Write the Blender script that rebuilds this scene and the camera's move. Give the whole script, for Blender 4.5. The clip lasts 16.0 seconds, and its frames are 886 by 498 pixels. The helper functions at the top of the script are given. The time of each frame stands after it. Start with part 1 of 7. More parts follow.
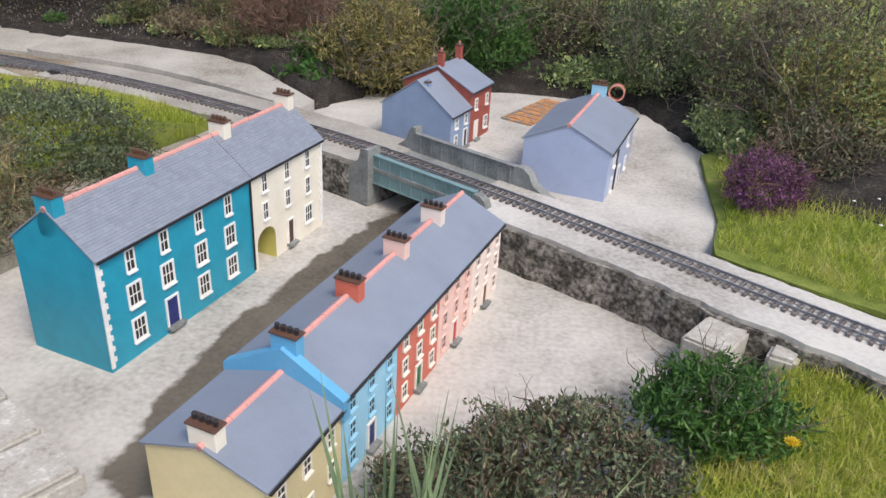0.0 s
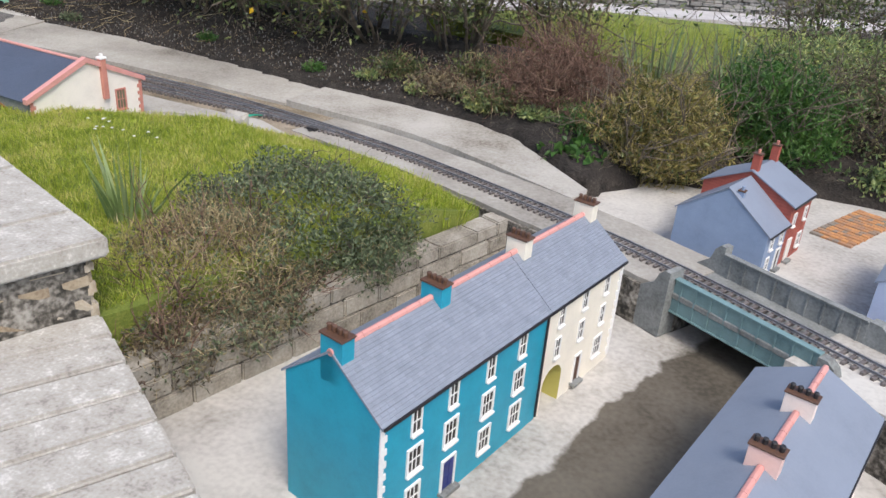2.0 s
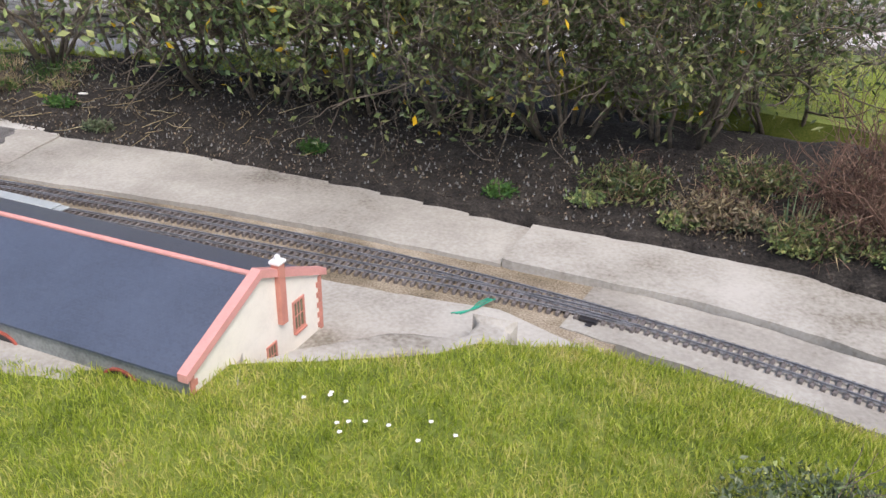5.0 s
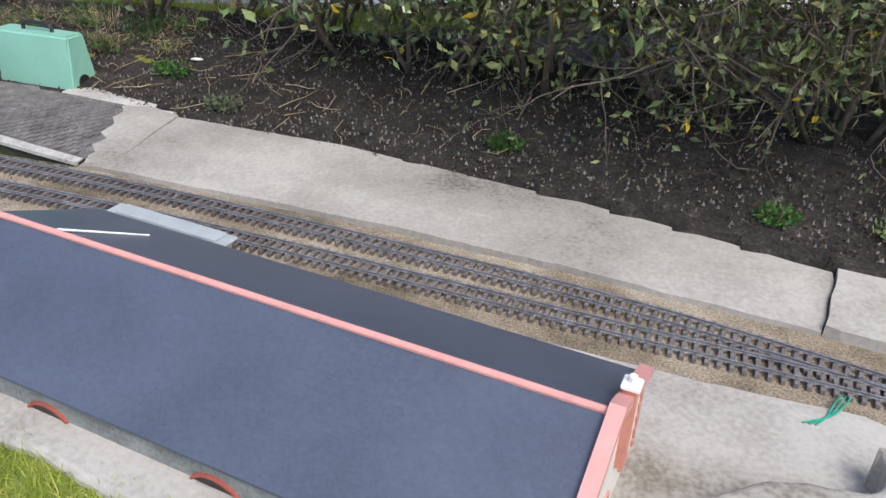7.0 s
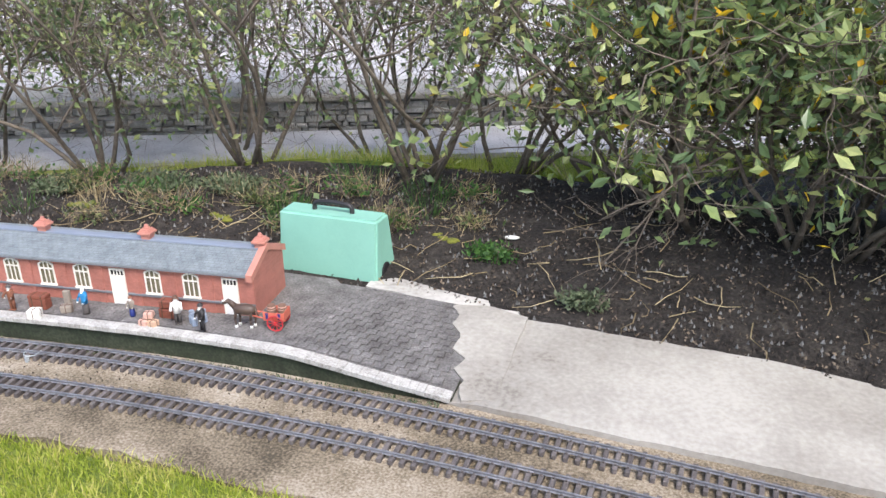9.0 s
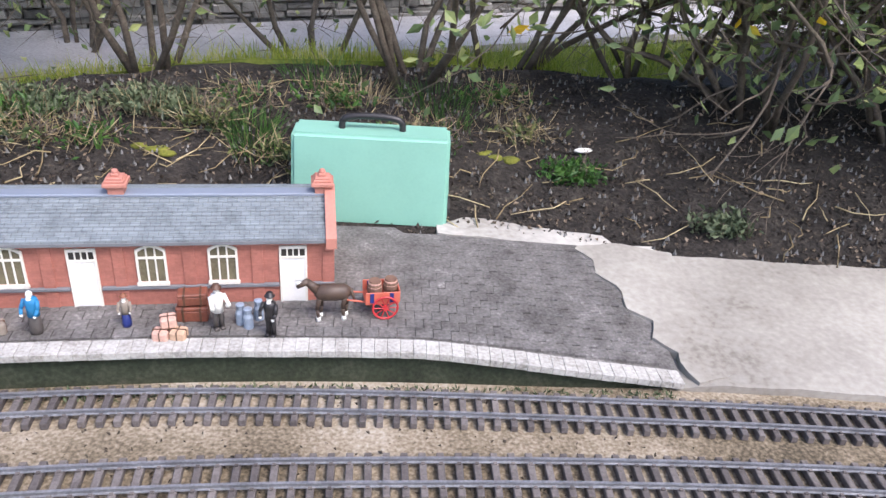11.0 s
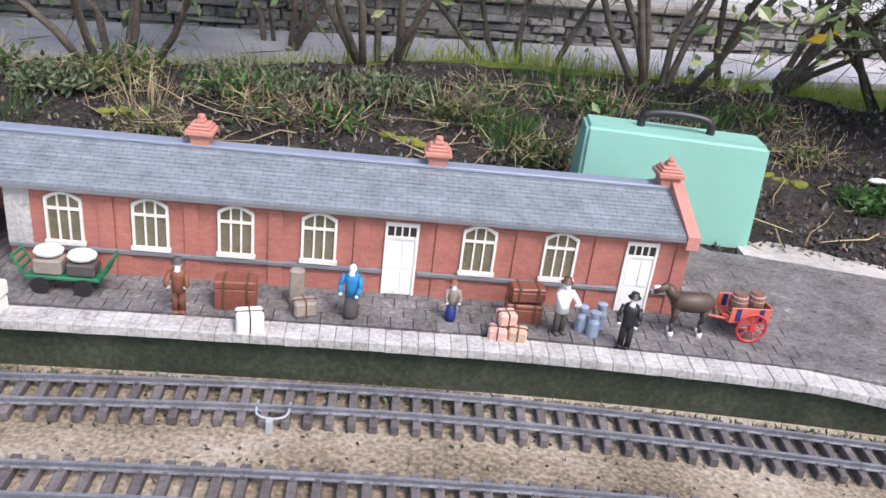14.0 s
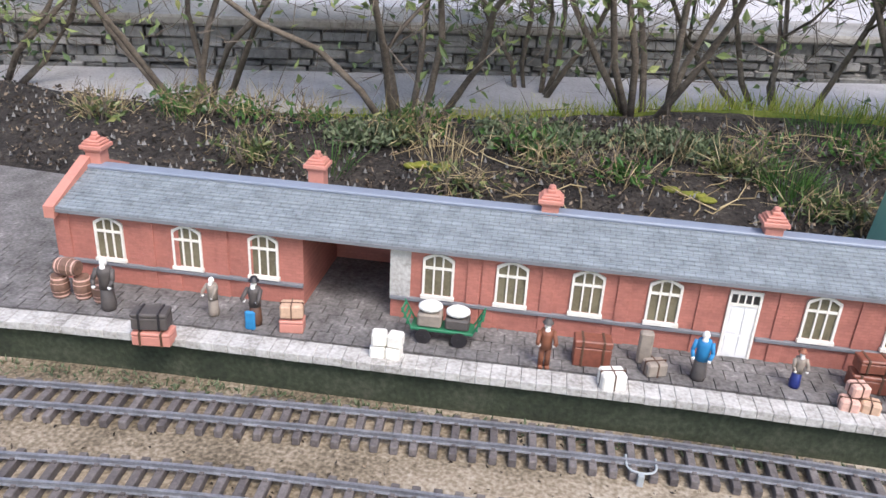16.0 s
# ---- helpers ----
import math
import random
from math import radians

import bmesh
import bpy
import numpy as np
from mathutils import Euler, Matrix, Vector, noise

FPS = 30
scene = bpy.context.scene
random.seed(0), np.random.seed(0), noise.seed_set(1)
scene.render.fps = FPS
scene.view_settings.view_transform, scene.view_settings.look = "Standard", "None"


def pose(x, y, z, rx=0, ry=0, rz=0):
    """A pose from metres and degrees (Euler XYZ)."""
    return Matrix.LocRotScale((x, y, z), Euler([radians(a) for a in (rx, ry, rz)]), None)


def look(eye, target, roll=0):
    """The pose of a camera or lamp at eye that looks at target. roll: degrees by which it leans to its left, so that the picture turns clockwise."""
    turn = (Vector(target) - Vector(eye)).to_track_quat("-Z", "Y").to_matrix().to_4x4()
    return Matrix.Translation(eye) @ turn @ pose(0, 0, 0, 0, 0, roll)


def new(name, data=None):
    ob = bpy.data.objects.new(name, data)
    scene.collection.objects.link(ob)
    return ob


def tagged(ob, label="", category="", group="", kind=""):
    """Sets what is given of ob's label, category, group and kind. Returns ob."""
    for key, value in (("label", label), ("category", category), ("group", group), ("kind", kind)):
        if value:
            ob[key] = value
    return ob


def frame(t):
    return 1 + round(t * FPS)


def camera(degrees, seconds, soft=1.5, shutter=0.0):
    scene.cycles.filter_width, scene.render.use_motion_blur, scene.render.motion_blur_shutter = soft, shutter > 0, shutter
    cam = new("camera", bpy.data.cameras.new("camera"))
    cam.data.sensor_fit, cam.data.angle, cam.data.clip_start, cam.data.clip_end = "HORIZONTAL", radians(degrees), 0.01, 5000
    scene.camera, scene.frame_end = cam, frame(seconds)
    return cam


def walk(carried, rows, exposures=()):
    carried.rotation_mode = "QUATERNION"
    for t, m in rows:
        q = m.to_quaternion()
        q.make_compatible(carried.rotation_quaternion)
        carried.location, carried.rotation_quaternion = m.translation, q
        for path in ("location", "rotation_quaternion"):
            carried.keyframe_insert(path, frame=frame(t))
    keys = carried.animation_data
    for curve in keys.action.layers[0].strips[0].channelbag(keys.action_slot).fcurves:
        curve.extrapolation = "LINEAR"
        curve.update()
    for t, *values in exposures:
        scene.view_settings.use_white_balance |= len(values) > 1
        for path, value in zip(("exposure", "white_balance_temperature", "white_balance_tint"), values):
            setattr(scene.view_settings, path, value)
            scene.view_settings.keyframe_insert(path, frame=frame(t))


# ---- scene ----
cam = camera(59.2, 16.0)
PATH = [
    (0, (0.227, 1.23, 1.306), (0.109, 2.999, 0.381), 3.4),
    (0.5, (0.153, 1.404, 1.324), (-0.135, 3.171, 0.434), 5.3),
    (1, (0.053, 1.516, 1.324), (-0.352, 3.253, 0.42), 6.0),
    (1.5, (-0.094, 1.599, 1.327), (-0.542, 3.314, 0.4), 6.3),
    (2, (-0.275, 1.709, 1.325), (-0.834, 3.422, 0.458), 4.4),
    (2.5, (-0.502, 1.905, 1.369), (-1.188, 3.632, 0.629), 2.9),
    (3, (-0.773, 2.073, 1.388), (-1.371, 3.822, 0.623), 3.8),
    (3.5, (-1.024, 2.213, 1.407), (-1.388, 4.019, 0.629), 1.6),
    (4, (-1.291, 2.464, 1.386), (-1.545, 4.291, 0.613), 1.8),
    (4.5, (-1.638, 2.632, 1.388), (-2.018, 4.421, 0.579), 1.0),
    (4.7, (-1.814, 2.703, 1.4), (-2.203, 4.48, 0.568), 1.2),
    (6.8, (-2.772, 3.344, 1.317), (-3.165, 5.041, 0.335), 2.8),
    (7, (-2.913, 3.401, 1.329), (-3.339, 5.083, 0.333), 2.2),
    (7.5, (-3.28, 3.491, 1.371), (-3.924, 5.145, 0.451), -0.7),
    (8, (-3.637, 3.567, 1.38), (-4.36, 5.242, 0.561), -1.8),
    (8.5, (-3.965, 3.688, 1.375), (-4.632, 5.424, 0.641), -1.7),
    (9, (-4.272, 3.808, 1.364), (-4.816, 5.571, 0.591), -0.3),
    (9.2, (-4.42, 3.846, 1.354), (-4.904, 5.612, 0.55), 0.1),
    (11.3, (-5.427, 4.442, 1.021), (-5.186, 6.171, 0.044), 4.2),
    (11.5, (-5.456, 4.498, 0.971), (-5.182, 6.216, -0.017), 4.3),
    (12, (-5.52, 4.589, 0.86), (-5.193, 6.323, -0.083), 6.4),
    (12.5, (-5.606, 4.587, 0.812), (-5.289, 6.366, -0.046), 7.6),
    (13, (-5.714, 4.58, 0.813), (-5.483, 6.387, -0.013), 7.9),
    (13.5, (-5.804, 4.558, 0.825), (-5.673, 6.37, -0.013), 7.7),
    (14, (-5.848, 4.532, 0.839), (-5.828, 6.351, 0.009), 7.0),
    (14.5, (-5.92, 4.509, 0.853), (-5.973, 6.323, 0.013), 6.3),
    (15, (-6.016, 4.481, 0.871), (-6.158, 6.281, 0.009), 5.3),
    (15.5, (-6.076, 4.461, 0.901), (-6.338, 6.25, 0.046), 3.7),
    (16, (-6.138, 4.423, 0.925), (-6.533, 6.203, 0.104), 3.3),
]
walk(cam, [(t, look(eye, aim, lean)) for t, eye, aim, lean in PATH],
     exposures=[(0, 0.58, 6600, 10), (2, 0.66, 6450, 10), (4.5, 0.83, 6550, 13), (7, 0.77, 6220, 10), (9, 1.18, 6250, 11), (12.5, 1.07, 6150, 18), (16, 1.02, 6250, 13)])
# ---- world and light ----
world = bpy.data.worlds.new("sky")
scene.world = world
world.use_nodes = True
wn = world.node_tree.nodes
sky = wn.new("ShaderNodeTexSky")
sky.sky_type, sky.sun_disc = 'NISHITA', False
sky.sun_elevation, sky.sun_rotation = radians(55), radians(140)
sky.air_density, sky.dust_density, sky.ozone_density = 1.0, 3.0, 1.0
wn["Background"].inputs["Strength"].default_value = 0.145
world.node_tree.links.new(sky.outputs[0], wn["Background"].inputs["Color"])
sun = new("sun", bpy.data.lights.new("sun", 'SUN'))
sun.data.energy, sun.data.angle, sun.data.color = 1.5, radians(22), (1.0, 0.95, 0.88)
sun.matrix_world = look((2.2, -2.6, 4.9), (0, 0, 0))

# ---- materials ----
def material(name, stops, scale=20.0, rough=0.8, metal=0.0, bump=0.3, fine=140.0, mottle=0.35, island=0.0, obj=0.0, spread=None, bump_dist=0.004):
    """A noise-driven surface: stops are colours from dark to light."""
    m = bpy.data.materials.new(name)
    m.use_nodes = True
    nt = m.node_tree
    n, l = nt.nodes, nt.links
    bsdf = n["Principled BSDF"]
    bsdf.inputs["Roughness"].default_value, bsdf.inputs["Metallic"].default_value = rough, metal
    tc = n.new("ShaderNodeTexCoord")
    big, small = n.new("ShaderNodeTexNoise"), n.new("ShaderNodeTexNoise")
    big.inputs["Scale"].default_value, big.inputs["Detail"].default_value, big.inputs["Roughness"].default_value = scale, 5, 0.6
    small.inputs["Scale"].default_value, small.inputs["Detail"].default_value = fine, 3
    geo = n.new("ShaderNodeNewGeometry")
    for q in (big, small):
        l.new(geo.outputs["Position"], q.inputs["Vector"])
    mix = n.new("ShaderNodeMath"); mix.operation = 'MULTIPLY_ADD'
    l.new(small.outputs[0], mix.inputs[0]); mix.inputs[1].default_value = mottle
    add = n.new("ShaderNodeMath"); add.operation = 'MULTIPLY_ADD'
    l.new(big.outputs[0], add.inputs[0]); add.inputs[1].default_value = 1.0 - mottle; add.inputs[2].default_value = 0.0
    l.new(add.outputs[0], mix.inputs[2])
    last = mix.outputs[0]
    if island or obj:
        src = geo.outputs["Random Per Island"]
        if obj:
            src = n.new("ShaderNodeObjectInfo").outputs["Random"]
        sh = n.new("ShaderNodeMath"); sh.operation = 'MULTIPLY_ADD'
        l.new(src, sh.inputs[0]); sh.inputs[1].default_value = island or obj
        sub = n.new("ShaderNodeMath"); sub.operation = 'SUBTRACT'
        l.new(last, sh.inputs[2]); l.new(sh.outputs[0], sub.inputs[0]); sub.inputs[1].default_value = (island or obj) * 0.5
        last = sub.outputs[0]
    ramp = n.new("ShaderNodeValToRGB")
    lo, hi = spread or (0.3, 0.7)
    els = ramp.color_ramp.elements
    while len(els) < len(stops):
        els.new(0.5)
    for i, c in enumerate(stops):
        els[i].position = lo + (hi - lo) * i / max(1, len(stops) - 1)
        els[i].color = (*c, 1)
    l.new(last, ramp.inputs[0])
    l.new(ramp.outputs[0], bsdf.inputs["Base Color"])
    if bump:
        b = n.new("ShaderNodeBump")
        b.inputs["Strength"].default_value, b.inputs["Distance"].default_value = bump, bump_dist
        l.new(mix.outputs[0], b.inputs["Height"])
        l.new(b.outputs[0], bsdf.inputs["Normal"])
    return m


def paint(name, c, rough=0.45, var=0.10, scale=18.0, bump=0.12, obj=0.0):
    lo = tuple(v * (1 - var * 1.6) for v in c)
    hi = tuple(min(0.92, v * (1 + var)) for v in c)
    return material(name, (lo, c, hi), scale, rough, 0, bump, 160, 0.3, obj=obj, spread=(0.25, 0.75), bump_dist=0.001)


def coursed(m, along, rise, row, width, depth=0.8, dark=0.6):
    """Adds courses and staggered joints (in metres, object space) as relief and darker joints."""
    nt = m.node_tree
    n, l = nt.nodes, nt.links
    bsdf = n["Principled BSDF"]
    tc, sep, com = n.new("ShaderNodeTexCoord"), n.new("ShaderNodeSeparateXYZ"), n.new("ShaderNodeCombineXYZ")
    l.new(tc.outputs["Object"], sep.inputs[0])
    l.new(sep.outputs[along], com.inputs[0]); l.new(sep.outputs[rise], com.inputs[1])
    br = n.new("ShaderNodeTexBrick")
    br.inputs["Scale"].default_value = 1.0
    br.inputs["Brick Width"].default_value, br.inputs["Row Height"].default_value = width, row
    br.inputs["Mortar Size"].default_value, br.inputs["Mortar Smooth"].default_value = row * 0.09, 0.3
    br.inputs["Color1"].default_value, br.inputs["Color2"].default_value = (1, 1, 1, 1), (0.82, 0.82, 0.82, 1)
    br.inputs["Mortar"].default_value = (dark, dark, dark, 1)
    l.new(com.outputs[0], br.inputs["Vector"])
    old = bsdf.inputs["Base Color"].links[0].from_socket
    mul = n.new("ShaderNodeMix"); mul.data_type, mul.blend_type = 'RGBA', 'MULTIPLY'
    mul.inputs["Factor"].default_value = 0.8
    l.new(old, mul.inputs["A"]); l.new(br.outputs["Color"], mul.inputs["B"])
    l.new(mul.outputs["Result"], bsdf.inputs["Base Color"])
    b = n.new("ShaderNodeBump"); b.invert = True
    b.inputs["Strength"].default_value, b.inputs["Distance"].default_value = depth, 0.0015
    l.new(br.outputs["Fac"], b.inputs["Height"])
    if bsdf.inputs["Normal"].links:
        l.new(bsdf.inputs["Normal"].links[0].from_socket, b.inputs["Normal"])
    l.new(b.outputs[0], bsdf.inputs["Normal"])
    return m


CONC = ((0.21, 0.195, 0.17), (0.36, 0.34, 0.31), (0.46, 0.44, 0.41), (0.54, 0.52, 0.48))
M = {}
M["concrete"] = material("pale_weathered_concrete", CONC, 2.2, 0.85, 0, 0.5, 60, 0.28, spread=(0.33, 0.60))
M["apron"] = material("stained_pale_concrete", ((0.17, 0.15, 0.12), (0.30, 0.28, 0.245), (0.385, 0.365, 0.33), (0.44, 0.42, 0.385)), 3.0, 0.88, 0, 0.6, 70, 0.30, spread=(0.33, 0.64))
M["slab"] = material("grey_brown_concrete", ((0.14, 0.125, 0.105), (0.27, 0.25, 0.22), (0.34, 0.32, 0.285), (0.42, 0.40, 0.36)), 2.4, 0.88, 0, 0.5, 70, 0.30, spread=(0.32, 0.66))
M["bed"] = material("brown_stained_concrete", ((0.06, 0.048, 0.03), (0.17, 0.135, 0.09), (0.30, 0.25, 0.185), (0.42, 0.375, 0.31)), 3.4, 0.9, 0, 0.7, 150, 0.40, spread=(0.36, 0.64))
M["roughwall"] = material("dark_rough_concrete", ((0.03, 0.028, 0.022), (0.10, 0.09, 0.075), (0.24, 0.22, 0.19), (0.36, 0.34, 0.30)), 18, 0.92, 0, 1.0, 70, 0.45, spread=(0.40, 0.64), bump_dist=0.012)
M["coping"] = material("lichen_spotted_coping", ((0.25, 0.23, 0.20), (0.37, 0.345, 0.305), (0.42, 0.40, 0.36), (0.60, 0.58, 0.54)), 22, 0.9, 0, 0.4, 130, 0.4, spread=(0.34, 0.66))
M["blocks"] = material("sandy_concrete_blocks", ((0.13, 0.115, 0.09), (0.30, 0.27, 0.225), (0.43, 0.40, 0.345)), 14, 0.92, 0, 0.8, 120, 0.4, obj=0.12, spread=(0.3, 0.7))
M["stone"] = material("tan_wall_stone", ((0.16, 0.11, 0.07), (0.36, 0.29, 0.20), (0.50, 0.44, 0.35)), 14, 0.9, 0, 0.8, 120, 0.4, obj=0.3, spread=(0.25, 0.75))
M["darkstone"] = material("grey_wall_stone", ((0.10, 0.10, 0.095), (0.26, 0.255, 0.245), (0.44, 0.43, 0.41)), 11, 0.92, 0, 0.8, 60, 0.4, obj=0.35, island=0.0, spread=(0.2, 0.8))
M["soil"] = material("dark_leafy_soil", ((0.010, 0.008, 0.007), (0.021, 0.017, 0.014), (0.037, 0.031, 0.026), (0.09, 0.077, 0.062)), 14, 0.97, 0, 1.0, 90, 0.5, spread=(0.38, 0.68), bump_dist=0.02)
M["turf"] = material("turf_under_grass", ((0.06, 0.085, 0.012), (0.14, 0.18, 0.025), (0.25, 0.26, 0.06)), 12, 0.95, 0, 0.8, 140, 0.4, spread=(0.3, 0.7), bump_dist=0.01)
M["grass"] = material("fresh_grass", ((0.11, 0.16, 0.015), (0.25, 0.33, 0.03), (0.40, 0.46, 0.06), (0.56, 0.52, 0.16), (0.58, 0.48, 0.24)), 6, 0.55, 0, 0, 40, 0.25, island=0.30, spread=(0.22, 0.80))
M["leaf"] = material("hedge_leaf", ((0.07, 0.11, 0.05), (0.17, 0.25, 0.10), (0.32, 0.40, 0.15), (0.56, 0.56, 0.22)), 4, 0.34, 0, 0, 60, 0.2, island=0.55, spread=(0.2, 0.85))
M["darkleaf"] = material("dark_small_leaf", ((0.035, 0.055, 0.022), (0.085, 0.125, 0.045), (0.16, 0.20, 0.07), (0.36, 0.36, 0.13)), 4, 0.4, 0, 0, 60, 0.2, island=0.55, spread=(0.2, 0.85))
M["blade"] = material("pale_strap_leaf", ((0.12, 0.18, 0.06), (0.25, 0.34, 0.13), (0.42, 0.49, 0.25)), 9, 0.45, 0, 0, 60, 0.2, island=0.5, spread=(0.2, 0.8))
M["fern"] = material("fern_green_leaf", ((0.025, 0.075, 0.018), (0.06, 0.15, 0.03), (0.13, 0.25, 0.055)), 8, 0.5, 0, 0, 60, 0.2, island=0.5, spread=(0.2, 0.8))
M["goldbush"] = material("yellow_green_leaf", ((0.05, 0.055, 0.015), (0.17, 0.16, 0.045), (0.34, 0.29, 0.085), (0.44, 0.36, 0.14)), 8, 0.6, 0, 0, 60, 0.2, island=0.6, spread=(0.2, 0.8))
M["thyme"] = material("grey_green_small_leaf", ((0.03, 0.045, 0.02), (0.085, 0.115, 0.055), (0.17, 0.195, 0.11)), 9, 0.65, 0, 0, 60, 0.2, island=0.5, spread=(0.2, 0.8))
M["straw"] = material("dry_straw_stalk", ((0.14, 0.10, 0.05), (0.32, 0.25, 0.13), (0.52, 0.44, 0.26)), 9, 0.75, 0, 0, 60, 0.2, island=0.5, spread=(0.2, 0.8))
M["heath"] = material("brown_heather_leaf", ((0.04, 0.028, 0.018), (0.11, 0.085, 0.05), (0.21, 0.18, 0.10)), 9, 0.7, 0, 0, 60, 0.2, island=0.5, spread=(0.2, 0.8))
M["purple"] = material("purple_heather", ((0.035, 0.012, 0.03), (0.12, 0.035, 0.10), (0.24, 0.09, 0.20)), 9, 0.7, 0, 0, 60, 0.2, island=0.5, spread=(0.2, 0.8))
M["twig"] = material("grey_brown_bark", ((0.05, 0.037, 0.026), (0.13, 0.105, 0.08), (0.25, 0.21, 0.165)), 40, 0.85, 0, 0.5, 200, 0.4, spread=(0.25, 0.75))
M["redtwig"] = material("reddish_dry_twig", ((0.06, 0.03, 0.022), (0.15, 0.085, 0.06), (0.25, 0.16, 0.115)), 30, 0.85, 0, 0, 200, 0.4, island=0.4, spread=(0.25, 0.75))
M["iris"] = material("blue_green_blade", ((0.07, 0.12, 0.06), (0.15, 0.22, 0.11), (0.29, 0.36, 0.20)), 12, 0.5, 0, 0, 60, 0.2, island=0.4, spread=(0.2, 0.8))
M["yellow"] = material("yellow_leaf", ((0.50, 0.30, 0.01), (0.70, 0.48, 0.02), (0.80, 0.62, 0.06)), 9, 0.5, 0, 0, 60, 0.2, island=0.5, spread=(0.2, 0.8))
M["white"] = paint("white_petal", (0.75, 0.74, 0.70))
M["moss"] = material("bright_moss", ((0.06, 0.07, 0.01), (0.15, 0.16, 0.02), (0.27, 0.26, 0.04)), 40, 0.9, 0, 0.8, 200, 0.5, spread=(0.25, 0.75))
M["deadleaf"] = material("dead_leaf", ((0.014, 0.010, 0.007), (0.034, 0.024, 0.017), (0.075, 0.055, 0.038), (0.26, 0.20, 0.14)), 20, 0.75, 0, 0, 60, 0.2, island=0.9, spread=(0.15, 0.95))
M["rail"] = material("tarnished_rail", ((0.11, 0.112, 0.12), (0.22, 0.225, 0.245), (0.37, 0.38, 0.41)), 30, 0.42, 0.35, 0.2, 200, 0.4, spread=(0.25, 0.75))
M["sleeper"] = material("faded_plastic_sleeper", ((0.055, 0.046, 0.045), (0.115, 0.10, 0.096), (0.20, 0.178, 0.17)), 30, 0.75, 0, 0.5, 200, 0.4, obj=0.2, spread=(0.25, 0.75))
M["setts"] = material("dark_platform_paving", ((0.055, 0.05, 0.047), (0.115, 0.108, 0.103), (0.18, 0.17, 0.165), (0.36, 0.345, 0.33)), 16, 0.85, 0, 0.6, 150, 0.45, island=0.05, spread=(0.33, 0.72))
M["edging"] = material("flaking_white_edging", ((0.20, 0.19, 0.17), (0.38, 0.365, 0.34), (0.52, 0.51, 0.485)), 20, 0.8, 0, 0.5, 160, 0.45, obj=0.08, spread=(0.3, 0.66))
M["mossface"] = material("damp_green_concrete", ((0.012, 0.016, 0.009), (0.035, 0.045, 0.024), (0.085, 0.085, 0.06)), 14, 0.9, 0, 0.8, 120, 0.45, spread=(0.3, 0.72))
M["teal"] = paint("teal_paint", (0.018, 0.30, 0.43), 0.42, 0.12)
M["cream"] = paint("cream_paint", (0.78, 0.73, 0.62), 0.5, 0.07)
M["lemon"] = paint("pale_lemon_paint", (0.66, 0.57, 0.33), 0.5, 0.08)
M["acid"] = paint("yellow_paint", (0.55, 0.50, 0.14), 0.5, 0.08)
M["sky"] = paint("light_blue_paint", (0.30, 0.56, 0.72), 0.5, 0.07)
M["skyd"] = paint("bright_blue_paint", (0.115, 0.36, 0.58), 0.5, 0.07)
M["coral"] = paint("coral_red_paint", (0.56, 0.135, 0.085), 0.5, 0.10)
M["pink"] = paint("pale_pink_paint", (0.76, 0.52, 0.46), 0.5, 0.07)
M["blush"] = paint("blush_white_paint", (0.77, 0.66, 0.60), 0.5, 0.07)
M["greyblue"] = paint("grey_blue_paint", (0.22, 0.29, 0.42), 0.5, 0.09)
M["lavender"] = paint("lavender_grey_paint", (0.34, 0.40, 0.56), 0.5, 0.07)
M["ivory"] = paint("ivory_paint", (0.76, 0.72, 0.64), 0.5, 0.07)
M["wpaint"] = paint("white_paint", (0.78, 0.77, 0.75), 0.5, 0.06)
M["black"] = paint("black_paint", (0.022, 0.02, 0.022), 0.45, 0.2)
M["navy"] = paint("navy_paint", (0.018, 0.03, 0.16), 0.4, 0.15)
M["brown"] = paint("brown_paint", (0.10, 0.05, 0.03), 0.5, 0.2)
M["green"] = paint("green_paint", (0.02, 0.16, 0.075), 0.5, 0.2)
M["redp"] = paint("red_paint", (0.50, 0.035, 0.04), 0.45, 0.15)
M["ridge"] = paint("salmon_pink_paint", (0.60, 0.29, 0.26), 0.55, 0.12)
M["terracotta"] = paint("terracotta_paint", (0.50, 0.215, 0.165), 0.6, 0.14)
M["roof"] = paint("blue_grey_roof_paint", (0.205, 0.235, 0.295), 0.5, 0.09, 9)
M["slate"] = coursed(paint("grey_slate", (0.235, 0.262, 0.315), 0.5, 0.10, 25), 0, 1, 0.012, 0.02, 0.5, 0.84)
M["slate2"] = coursed(paint("station_slate", (0.235, 0.265, 0.285), 0.6, 0.28, 30), 0, 1, 0.012, 0.018, 0.7, 0.6)
M["shedroof"] = coursed(paint("dark_slate_blue_roof", (0.075, 0.090, 0.128), 0.36, 0.22, 5), 0, 1, 0.008, 0.012, 0.4, 0.88)
M["brick"] = coursed(paint("station_red_brick", (0.43, 0.165, 0.125), 0.65, 0.20, 18), 0, 2, 0.0055, 0.014, 0.7, 0.78)
M["brick2"] = coursed(paint("house_red_brick", (0.36, 0.085, 0.06), 0.65, 0.18, 25), 0, 2, 0.006, 0.014, 0.6, 0.8)
M["band"] = paint("grey_band_paint", (0.17, 0.175, 0.19), 0.6, 0.15)
M["glass"] = paint("dark_window_pane", (0.045, 0.042, 0.04), 0.12, 0.25)
M["amber"] = paint("dim_interior_pane", (0.16, 0.14, 0.09), 0.25, 0.35)
M["boxgreen"] = paint("mint_green_plastic", (0.23, 0.47, 0.37), 0.42, 0.06, 9)
